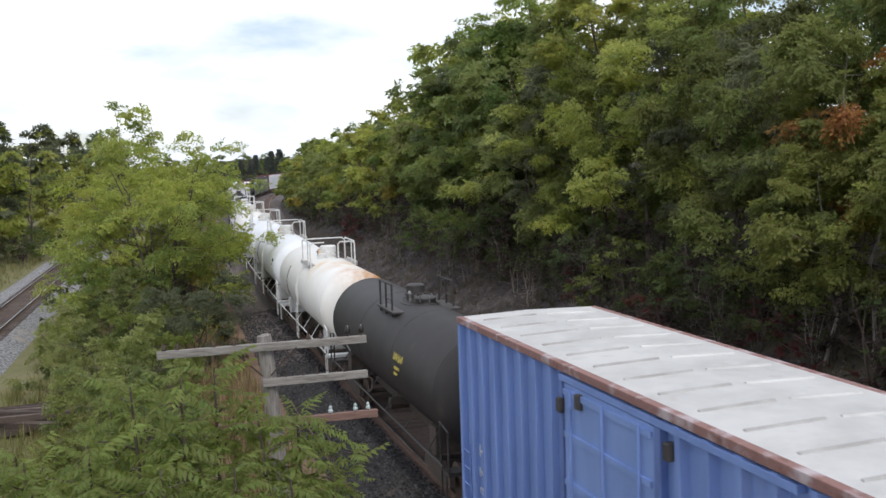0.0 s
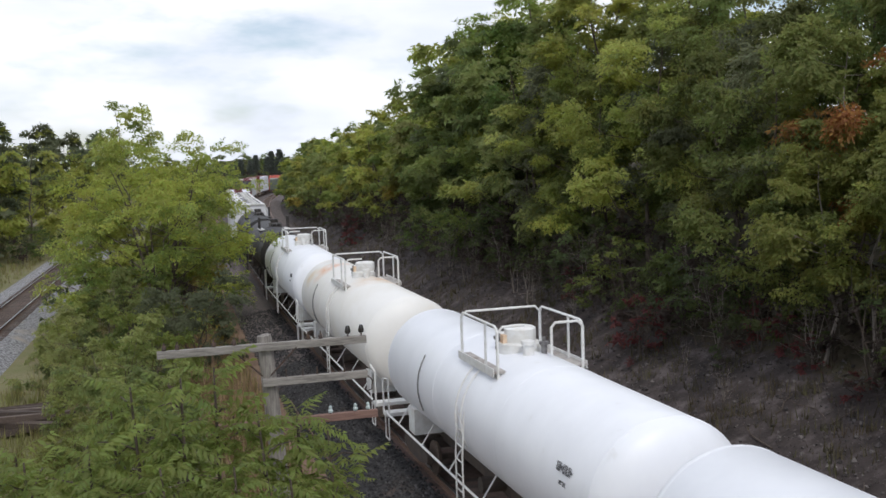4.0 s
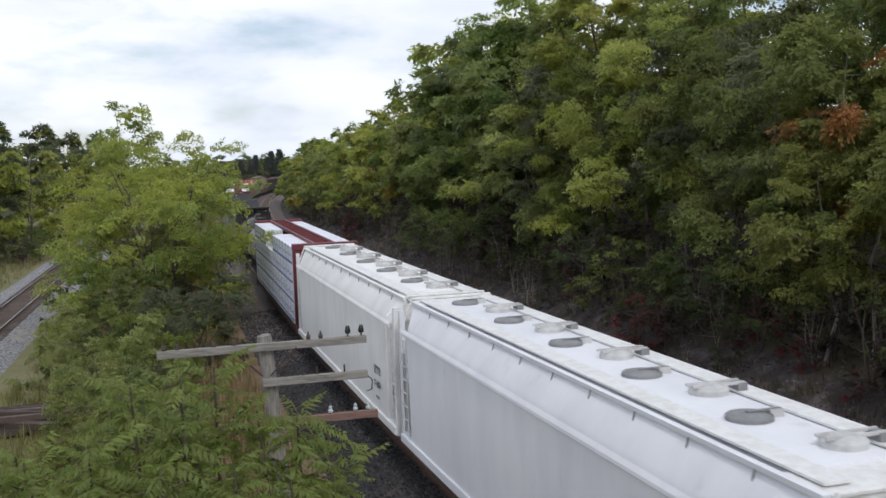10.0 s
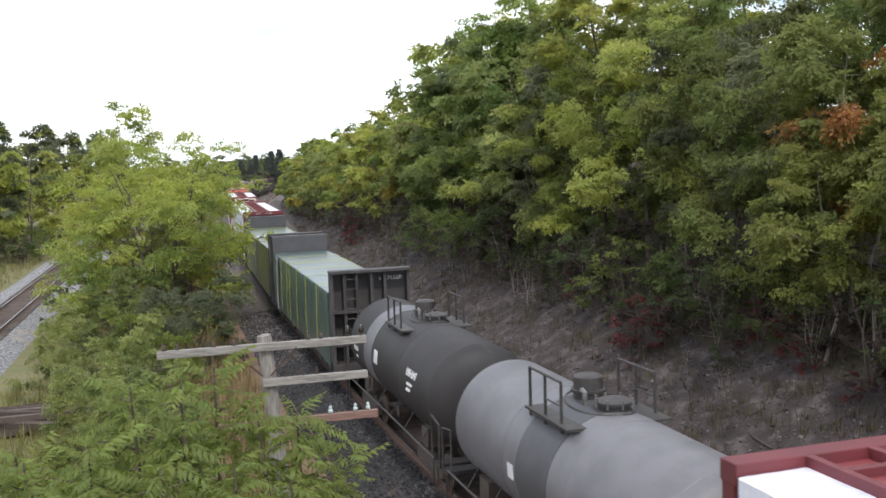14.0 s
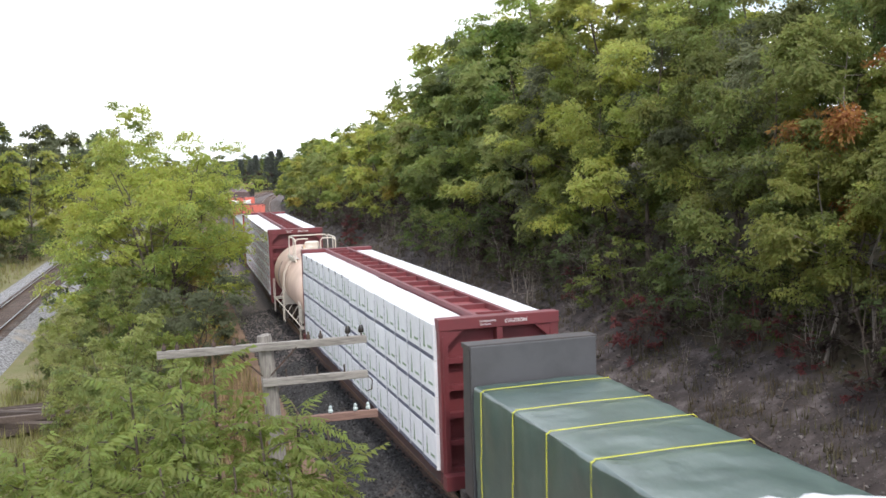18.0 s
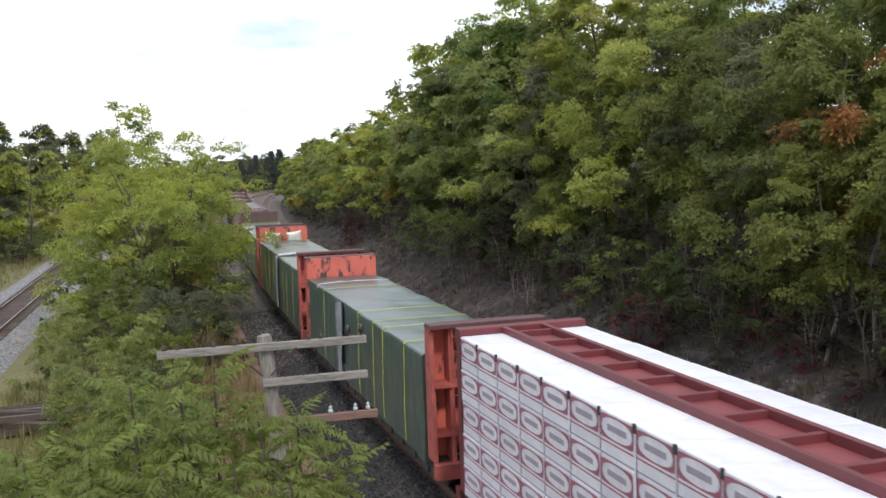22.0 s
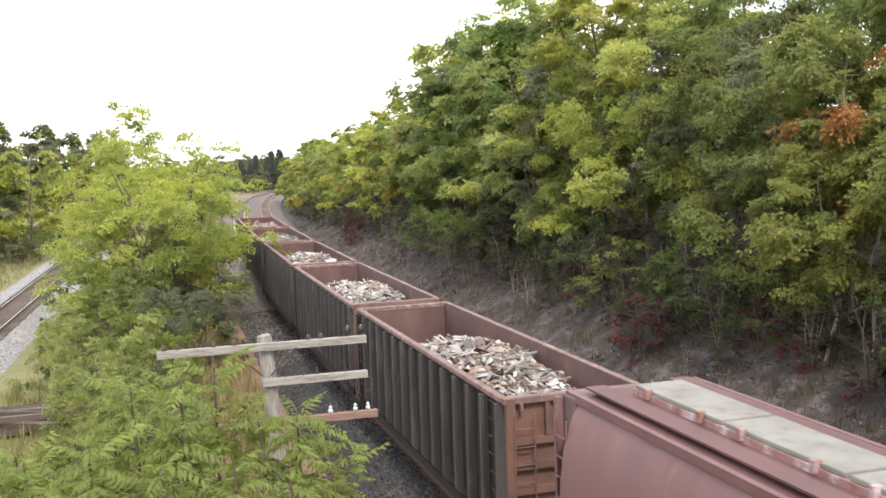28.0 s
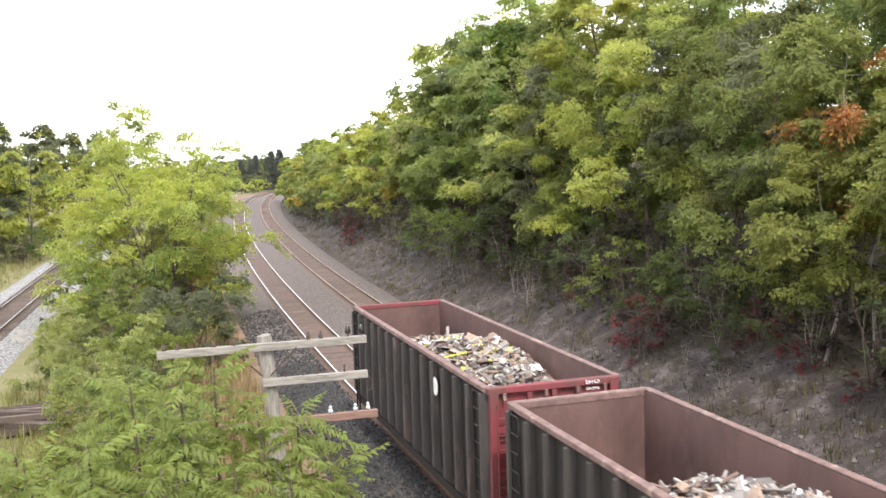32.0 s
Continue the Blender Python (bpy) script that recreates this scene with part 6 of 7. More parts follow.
def tree_meshes(seed, hgt, spread, base, boughs, per, size, leaf, bark="bark", trunk=0.16, leaf2=None, stems=1, reach=0.75, share2=0.25, fan=0.0, folded=True, fork=3, shape=1.0):
    """Trunk and crown meshes: tapered stems, limbs that fork twice, and leafy sprays on the outer twigs. fan: how far the stems lean apart; boughs: sprays in all."""
    rng = random.Random(seed)
    wood, crown = G(), G()
    tips = []
    for st in range(stems):
        turn = 6.283 * st / stems + rng.uniform(-0.4, 0.4)
        lean = (fan * spread * rng.uniform(0.5, 1.0)) if stems > 1 else 0.08 * hgt * rng.uniform(-1, 1)
        tall = hgt * (rng.uniform(0.72, 1.0) if stems > 1 and st else 1.0)
        bow = Vector((rng.gauss(0, 1), rng.gauss(0, 1), 0)) * 0.03 * hgt
        pts, rs = [], []
        for k in range(8):
            f = k / 7
            out = lean * f ** 1.2
            pts.append(Vector((math.cos(turn) * out, math.sin(turn) * out, -0.35 + (tall * 0.93 + 0.35) * f)) + bow * math.sin(f * 5 + st) + Vector((rng.gauss(0, 1), rng.gauss(0, 1), 0)) * 0.012 * hgt * (k > 0))
            rs.append(trunk * (1 - 0.88 * f) * (1.3 if k == 0 else 1))
        wood.tube(pts, rs, 6 if trunk > 0.07 else 4, cap=False)
        nl = max(4, int(tall * (1.35 if stems == 1 else 0.9)))
        for k in range(nl):
            f = base + (0.97 - base) * (k + rng.random()) / nl
            i = min(6, int(f * 7))
            p = pts[i].lerp(pts[i + 1], f * 7 - i)
            e = (f - base) / (1 - base)
            a = k * 2.4 + rng.uniform(-0.5, 0.5) + turn
            far = spread * (0.62 + 0.42 * math.sin(math.pi * min(1, 0.2 + 0.8 * e))) * (1 - 0.52 * e ** 1.5) * rng.uniform(0.5, 1.18) * shape
            rise = far * rng.uniform(0.05, 0.65) + 0.05 * hgt * (1 - e)
            q = p + Vector((math.cos(a) * far, math.sin(a) * far, rise))
            mid = p.lerp(q, 0.5) + Vector((rng.gauss(0, 0.06) * far, rng.gauss(0, 0.06) * far, -0.09 * far))
            r = max(0.012, trunk * (1 - 0.88 * f) * 0.5)
            wood.tube([p, mid, q], [r, r * 0.6, r * 0.2], 4 if trunk > 0.07 else 3, cap=False)
            out = (q - p).normalized()
            tips.append((q, out, 1.0))
            for j in range(fork):
                b = mid.lerp(q, rng.uniform(-0.25, 0.9))
                way = (out + Vector((rng.gauss(0, 0.65), rng.gauss(0, 0.65), rng.gauss(0.15, 0.4)))).normalized()
                t = b + way * spread * rng.uniform(0.14, 0.30)
                wood.tube([b, t], [r * 0.4, r * 0.1], 3, cap=False)
                tips += [(t, way, 0.9), (b.lerp(t, 0.5), way, 0.6)]
        tips.append((pts[-1], Vector((0, 0, 1)), 1.0))
    picks = rng.choices(tips, [q[2] for q in tips], k=boughs)
    rows = []
    for t, way, _w in picks:
        at = t + Vector((rng.gauss(0, 0.3), rng.gauss(0, 0.3), rng.gauss(0, 0.22))) * reach * 0.55
        d = (way * Vector((1, 1, 0.6)) + Vector((rng.gauss(0, 0.75), rng.gauss(0, 0.75), rng.gauss(0.05, 0.3)))).normalized()
        rows.append((noise.noise((at.x * 0.4 + seed, at.y * 0.4, at.z * 0.4)) - 0.03 * at.z, tuple(at), tuple(d)))
    rows.sort()
    cut = int(len(rows) * (1 - share2)) if leaf2 else len(rows)
    sprays(crown, [q[1] for q in rows[:cut]], [q[2] for q in rows[:cut]], reach, per, size, rng, 0, folded)
    if leaf2:
        sprays(crown, [q[1] for q in rows[cut:]], [q[2] for q in rows[cut:]], reach, per, size, rng, 1, folded)
    return wood.mesh("trunk", M[bark], True), crown.mesh("crown", [M["leaf_" + leaf]] + ([M["leaf_" + leaf2]] if leaf2 else []))


def plant(name, label, category, meshes, x, y, turn=0.0, scale=1.0, group="", sink=0.1, tilt=0.0):
    t = thing(name, label, category, group, m=Matrix.Translation((x, y, height(x, y) - sink)) @ Euler((radians(tilt), 0, radians(turn))).to_matrix().to_4x4() @ Matrix.Scale(scale, 4))
    part("trunk", meshes[0], None, t)
    part("crown", meshes[1], None, t)
    return t


def woods():
    rng = random.Random(11)
    tints = (("light", "green", 0.35), ("green", "light", 0.5), ("light", "green", 0.25), ("light", "olive", 0.3), ("light", "orange", 0.06), ("light", "bright", 0.6))
    tints_m = (("light", "green", 0.3), ("light", "green", 0.5), ("light", "yellow", 0.14), ("green", "olive", 0.4), ("light", "bright", 0.65))
    kinds = {
        "tall": [tree_meshes(100 + k, 13.5, 4.0, 0.14, 420, 52, 0.185, lf, trunk=0.15, leaf2=l2, share2=sh, reach=0.85, folded=False) for k, (lf, l2, sh) in enumerate(tints)],
        "tall_near": [tree_meshes(100 + k, 13.5, 3.9, 0.14, 540, 48, 0.15, lf, trunk=0.15, leaf2=l2, share2=sh, reach=0.80) for k, (lf, l2, sh) in enumerate(tints)],
        "mid_near": [tree_meshes(120 + k, 9.0, 3.2, 0.12, 400, 46, 0.135, lf, trunk=0.10, leaf2=l2, share2=sh, reach=0.72) for k, (lf, l2, sh) in enumerate(tints_m)],
        "mid": [tree_meshes(120 + k, 9.0, 3.2, 0.10, 320, 48, 0.17, lf, trunk=0.10, leaf2=l2, share2=sh, reach=0.75, folded=False) for k, (lf, l2, sh) in enumerate(tints_m)],
        "tall_far": [tree_meshes(110 + k, 13.5, 4.1, 0.06, 270, 17, 0.42, lf, trunk=0.17, leaf2=l2, share2=sh, reach=1.0, fork=1, folded=False) for k, (lf, l2, sh) in enumerate(tints)],
        "mid_far": [tree_meshes(130 + k, 9.0, 3.4, 0.05, 210, 16, 0.38, lf, trunk=0.12, leaf2=l2, share2=sh, reach=0.9, fork=1, folded=False) for k, (lf, l2, sh) in enumerate(tints_m)],
        # olive and bright leaves give these far trees their haze as colour
        "hazed_far": [tree_meshes(180 + k, 12.5, 4.6, 0.03, 420, 20, 0.42, "olive", trunk=0.12, leaf2="bright", share2=0.5, reach=0.95, fork=1, folded=False) for k in range(2)],
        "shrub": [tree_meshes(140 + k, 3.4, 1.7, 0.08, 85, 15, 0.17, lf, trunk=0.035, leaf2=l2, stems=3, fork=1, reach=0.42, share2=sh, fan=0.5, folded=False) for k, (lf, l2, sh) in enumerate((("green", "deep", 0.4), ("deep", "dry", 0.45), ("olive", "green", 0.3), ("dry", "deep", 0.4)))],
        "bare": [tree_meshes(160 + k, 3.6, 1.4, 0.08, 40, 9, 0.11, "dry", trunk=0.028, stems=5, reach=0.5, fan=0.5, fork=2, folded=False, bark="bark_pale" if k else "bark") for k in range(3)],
        "red": [tree_meshes(170, 2.0, 0.9, 0.1, 75, 18, 0.12, "red", trunk=0.03, stems=4, reach=0.3, leaf2="dry", share2=0.25, fan=0.5, fork=1, folded=False)],
    }
    label = {"tall": "tall leafy deciduous tree on the wooded bank", "mid": "young light-green leafy tree on the bank edge", "shrub": "dense leafy shrub on the cutting slope",
             "bare": "thin half-bare brush on the cutting slope", "red": "low shrub with dark red autumn leaves"}

    def put(kind, s, d, scale, k=None):
        if kind in ("shrub", "bare") and 20 < s < 31 and d < 12.0 and scale > 0.5:
            return
        x, y, _a = along(s, d)
        name = "tree" if kind in ("tall", "mid") else "shrub"
        key = kind + "_far" if s > 85 and name == "tree" else kind
        if k is None and kind == "tall":
            k = rng.choice((1, 3, 4, 1, 0)) if s < 38 else (rng.choice((2, 5, 5, 5)) if s < 110 else rng.choice((0, 2, 5, 5)))
        if k is None and kind == "mid":
            k = rng.choice((1, 3, 4, 0)) if s < 52 else rng.choice((0, 1, 2, 4, 4))
        if name == "tree" and s < 52 and d < 20 and key in ("tall", "mid"):
            key += "_near"
        ms = kinds[key][k if k is not None else rng.randrange(len(kinds[key]))]
        plant(name, label[kind], name, ms, x, y, rng.uniform(0, 360), scale, "trees on the bank" if name == "tree" else "shrubs on the bank")
    for s in np.arange(16, 232, 5.2):
        far = s > 120
        dd = float(np.interp(s, [90, 150], [0.0, -3.8]))
        top = float(np.interp(s, [15, 30, 45, 60, 75, 88, 97, 106, 120, 150, 180, 225], [15.3, 17.6, 19.8, 21.6, 19.6, 16.8, 17.0, 16.2, 14.8, 13.9, 13.8, 14.6]))
        d = dd + rng.uniform(13.4, 15.2)
        put("mid", s + rng.uniform(-1.5, 1.5), d, (top - 2.6) / 9.0 * rng.uniform(0.52, 0.80))
        d = dd + rng.uniform(16.5, 19.0)
        put("tall", s + rng.uniform(-1.5, 1.5), d, (top - 3.9) / 13.5 * rng.uniform(0.86, 1.02))
        if not far and (rng.random() < 0.5 or s < 60):
            put("tall", s + 2.5 + rng.uniform(-1.5, 1.5), rng.uniform(20.5, 24.5), (top - 5.0) / 13.5 * rng.uniform(0.92, 1.08))
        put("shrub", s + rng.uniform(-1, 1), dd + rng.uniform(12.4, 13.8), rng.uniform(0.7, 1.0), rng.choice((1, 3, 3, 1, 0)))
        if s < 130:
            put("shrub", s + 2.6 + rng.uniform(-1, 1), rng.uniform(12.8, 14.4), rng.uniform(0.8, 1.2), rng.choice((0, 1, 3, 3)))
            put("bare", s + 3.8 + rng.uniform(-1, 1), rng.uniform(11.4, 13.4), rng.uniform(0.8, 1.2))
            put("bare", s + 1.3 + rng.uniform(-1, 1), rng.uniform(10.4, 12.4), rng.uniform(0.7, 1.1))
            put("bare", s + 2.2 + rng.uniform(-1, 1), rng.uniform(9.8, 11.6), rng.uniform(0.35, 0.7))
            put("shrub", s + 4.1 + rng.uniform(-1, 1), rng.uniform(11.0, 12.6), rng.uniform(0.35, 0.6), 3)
        if s < 75:
            put("mid", s + 2.6 + rng.uniform(-1, 1), rng.uniform(14.5, 17), (top - 3.2) / 9.0 * rng.uniform(0.55, 0.85), rng.choice((1, 3, 1)))
    for s, d, q in ((36, 10.6, 1.25), (37.4, 11.0, 1.0), (27.5, 12.0, 0.6), (29.0, 12.4, 0.7), (100, 9.8, 1.3), (103, 10.3, 1.2), (24.6, 11.6, 0.5), (46, 12.0, 0.8), (31.5, 12.6, 0.8)):
        put("red", s, d, q)
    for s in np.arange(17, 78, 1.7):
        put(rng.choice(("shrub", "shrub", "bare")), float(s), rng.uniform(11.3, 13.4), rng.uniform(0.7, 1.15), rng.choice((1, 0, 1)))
    # two tall airy trees that stand above the rest
    put("tall", 88, 16.8, 1.18, 5)
    put("tall", 94, 17.6, 1.20, 5)
    # far end of the line
    rng2 = random.Random(4)
    for k in range(44):
        x, y = rng2.uniform(-22, 58), rng2.uniform(325, 420)
        if abs(x - centre_x(y)) < 9:
            continue
        plant("tree", "distant leafy tree beyond the bend", "tree", kinds["mid_far"][(1, 3)[k % 2]], x, y, rng2.uniform(0, 360), rng2.uniform(0.9, 1.25), "distant trees")
    for k in range(30):
        x, y = -4 + 56 * k / 30, rng2.uniform(316, 326)
        if abs(x - centre_x(y)) < 7:
            continue
        plant("shrub", "distant shrub beyond the bend", "shrub", kinds["shrub"][(0, 1)[k % 2]], x, y, rng2.uniform(0, 360), rng2.uniform(1.3, 1.9), "distant shrubs")
    for k in range(26):
        x, y = -70 + 190 * k / 26 + rng2.uniform(-3, 3), rng2.uniform(440, 520)
        plant("tree", "distant leafy tree beyond the bend", "tree", kinds["mid_far"][(1, 3)[k % 2]], x, y, rng2.uniform(0, 360), rng2.uniform(1.15, 1.45), "distant trees")
    for k in range(22):
        y = rng2.uniform(292, 318)
        x = centre_x(y) - rng2.uniform(5.5, 34)
        plant("shrub", "distant shrub beyond the bend", "shrub", kinds["shrub"][(0, 1)[k % 2]], x, y, rng2.uniform(0, 360), rng2.uniform(1.2, 2.0), "distant shrubs")
    # tree line beyond the branch track
    for k in range(24):
        y = rng2.uniform(108, 190)
        x = along_left(y)[0] - rng2.uniform(4.5, 22)
        plant("tree", "leafy tree beyond the single track", "tree", kinds["hazed_far"][k % 2], x, y, rng2.uniform(0, 360), rng2.uniform(0.92, 1.10), "trees beyond the single track")
    for k in range(34):
        y = rng2.uniform(86, 135)
        x = along_left(y)[0] - rng2.uniform(3.6, 13)
        plant("shrub", label["shrub"], "shrub", kinds["shrub"][k % 3], x, y, rng2.uniform(0, 360), rng2.uniform(0.6, 1.1), "shrubs beyond the single track")
    for k in range(18):
        y = rng2.uniform(90, 230)
        x = centre_x(y) - rng2.uniform(5.5, 9.5)
        plant("shrub", "leafy shrub on the verge", "shrub", kinds["shrub"][(0, 2)[k % 2]], x, y, rng2.uniform(0, 360), rng2.uniform(0.6, 1.2), "shrubs on the verge")
    return kinds


KINDS = woods()


def spruces():
    rng = random.Random(8)
    wood, g = G(), G()
    wood.tube([(0, 0, -0.3), (0, 0, 11)], [0.16, 0.02], 6)
    for k in range(46):
        z = 1.2 + 9.6 * k / 46
        r = 3.1 * (1 - z / 11.2) ** 1.15 + 0.05
        for j in range(9):
            a = j * 0.698 + k * 0.5 + rng.uniform(-0.2, 0.2)
            q = rng.uniform(0.75, 1.1) * r
            sprays(g, [(math.cos(a) * q * f, math.sin(a) * q * f, z - 0.28 * q * f) for f in (0.15, 0.5, 0.8)], [(math.cos(a), math.sin(a), -0.2)] * 3, 0.5, 2, 0.52, rng, folded=False)
    ms = (wood.mesh("trunk", M["bark"]), g.mesh("crown", M["leaf_spruce"]))
    for x, y, q in ((35.5, 322, 0.8), (38.0, 326, 0.95), (40.5, 323, 0.85), (43.0, 329, 1.05), (45.5, 322, 0.98), (47.6, 327, 1.15), (49.6, 323, 1.2), (51.8, 328, 0.95), (33.0, 329, 0.75), (42.0, 335, 0.9)):
        plant("spruce_tree", "dark pointed spruce beyond the bend", "tree", ms, x, y, rng.uniform(0, 360), q * 1.0, "distant spruces")


spruces()


def verge_plants():
    rng = random.Random(21)
    big = tree_meshes(200, 10.4, 6.3, 0.12, 960, 46, 0.165, "bright", trunk=0.13, leaf2="light", stems=7, share2=0.3, reach=0.95, fan=0.62)
    plant("tree", "broad many-stemmed light-green tree with open crown", "tree", big, 2.4, 60, 20, 1.02)
    wing = tree_meshes(207, 8.4, 3.6, 0.08, 360, 42, 0.175, "bright", trunk=0.09, leaf2="light", stems=4, share2=0.4, reach=0.8, fan=0.6)
    plant("tree", "spreading light-green tree on the verge", "tree", wing, 0.2, 65, 130, 1.05)
    plant("tree", "spreading light-green tree on the verge", "tree", wing, 3.7, 66, 250, 1.06)
    back = tree_meshes(201, 13.0, 3.6, 0.25, 280, 36, 0.19, "bright", trunk=0.13, leaf2="light", share2=0.4, reach=0.8)
    plant("tree", "tall airy yellow-green tree on the verge", "tree", back, 1.1, 74, 40, 1.08)
    for x, y, a, q in ((-0.4, 55, 20, 1.25), (1.6, 54, 120, 1.1), (3.6, 56, 210, 0.9), (-2.2, 58, 300, 1.0)):
        plant("shrub", "dense dark-green shrub under the verge trees", "shrub", KINDS["shrub"][1 if a > 200 else 0], x, y, a, q, "shrubs on the verge")
    low = tree_meshes(202, 5.2, 2.0, 0.15, 130, 24, 0.16, "yellow", trunk=0.05, leaf2="light", stems=3, share2=0.6, reach=0.5, fan=0.4)
    plant("tree", "small yellowing tree at the edge of the ballast", "tree", low, 5.6, 62, 10)
    olive = tree_meshes(203, 3.6, 2.1, 0.05, 380, 30, 0.12, "olive", trunk=0.05, stems=6, reach=0.45, fan=0.6, fork=2)
    plant("shrub", "dense grey-green shrub on the verge", "shrub", olive, 2.9, 47, 0, 1.2)
    green = tree_meshes(204, 4.0, 2.2, 0.05, 330, 34, 0.14, "light", trunk=0.05, leaf2="green", stems=6, reach=0.5, share2=0.4, fan=0.6, fork=2)
    for x, y, a, q in ((-0.3, 36, 0, 0.95), (-1.9, 43, 70, 0.8), (0.9, 41.5, 150, 0.85), (0.6, 52, 220, 1.0), (-2.4, 52, 20, 0.7), (-0.6, 25, 40, 0.7), (0.4, 28.5, 130, 0.8), (-1.3, 30, 300, 0.6), (1.0, 33, 10, 0.7)):
        plant("shrub", "leafy yellow-green shrub on the verge", "shrub", green, x, y, a, q, "shrubs on the verge")
    plant("shrub", "thin half-bare brush on the verge", "shrub", KINDS["bare"][1], 0.9, 22.5, 30, 1.05)
    for s, d, q in ((56, -5.0, 0.5), (68, -4.6, 0.6), (75, -4.8, 0.7), (84, -5, 0.8)):
        x, y, _a = along(s, d)
        plant("shrub", "low yellow-flowering weeds by the ballast", "shrub", low, x, y, s * 9, q * 0.55, "weeds by the ballast")
    for k in range(14):
        x, y, _a = along(50 + 3.4 * k + rng.uniform(-1, 1), rng.uniform(-5.4, -4.3))
        plant("shrub", "low yellow-flowering weeds by the ballast", "shrub", low, x, y, k * 77, rng.uniform(0.22, 0.42), "weeds by the ballast")
    # the slender yellow-orange trees near the foot of the bank
    aut = tree_meshes(205, 8.6, 2.7, 0.34, 480, 46, 0.135, "lime", "bark_pale", 0.085, "orange", reach=0.72, share2=0.13)
    aut2 = tree_meshes(206, 7.2, 2.6, 0.32, 420, 46, 0.135, "lime", "bark_pale", 0.075, "yellow", reach=0.62, share2=0.2)
    plant("tree", "slender pale-barked tree turning orange", "tree", aut, 21.6, 25.6, 15, 1.0, tilt=3)
    plant("tree", "slender pale-barked tree turning yellow", "tree", aut2, 20.9, 27.0, 100, 1.0)
    plant("tree", "slender pale-barked tree turning orange", "tree", aut, 23.2, 28.5, 200, 1.15)


verge_plants()


# ---- foreground ailanthus: long leaves of many leaflets ----
def compound_leaf(rng, length):
    """A hanging leaf: a thin curved stalk with pairs of pointed, folded leaflets."""
    g = G()
    n = rng.choice((7, 8, 9))
    droop, sway = rng.uniform(0.35, 1.0), rng.uniform(-0.18, 0.18)
    pts = [Vector((sway * length * f * f, length * f * (1 - 0.22 * droop * f), length * (0.16 * f - droop * f * f * 0.55))) for f in [k / n for k in range(n + 1)]]
    g.tube([pts[0], pts[n // 2], pts[n]], [0.005, 0.004, 0.002], 3, cap=False)
    for k in range(2, n + 1):
        for sx in (-1, 1):
            if rng.random() < 0.06:
                continue
            p = pts[k]
            a = length * rng.uniform(0.24, 0.31) * (1 - 0.45 * abs(k / n - 0.5))
            t = Vector((sx * rng.uniform(0.7, 0.95), 0.35 + 0.55 * (k == n) + rng.uniform(-0.12, 0.12), -0.35 - 0.5 * rng.random())).normalized()
            up = Vector((0, 0.2, 1)) + Vector((rng.gauss(0, 0.25), rng.gauss(0, 0.25), 0))
            w = t.cross(up).normalized() * a * rng.uniform(0.17, 0.23)
            nrm = w.cross(t).normalized()
            g.add([tuple(p), tuple(p + t * a * 0.38 + w + nrm * a * 0.05), tuple(p + t * a - Vector((0, 0, a * 0.12))), tuple(p + t * a * 0.38 - w + nrm * a * 0.05)], [(0, 1, 2, 3)])
    return g


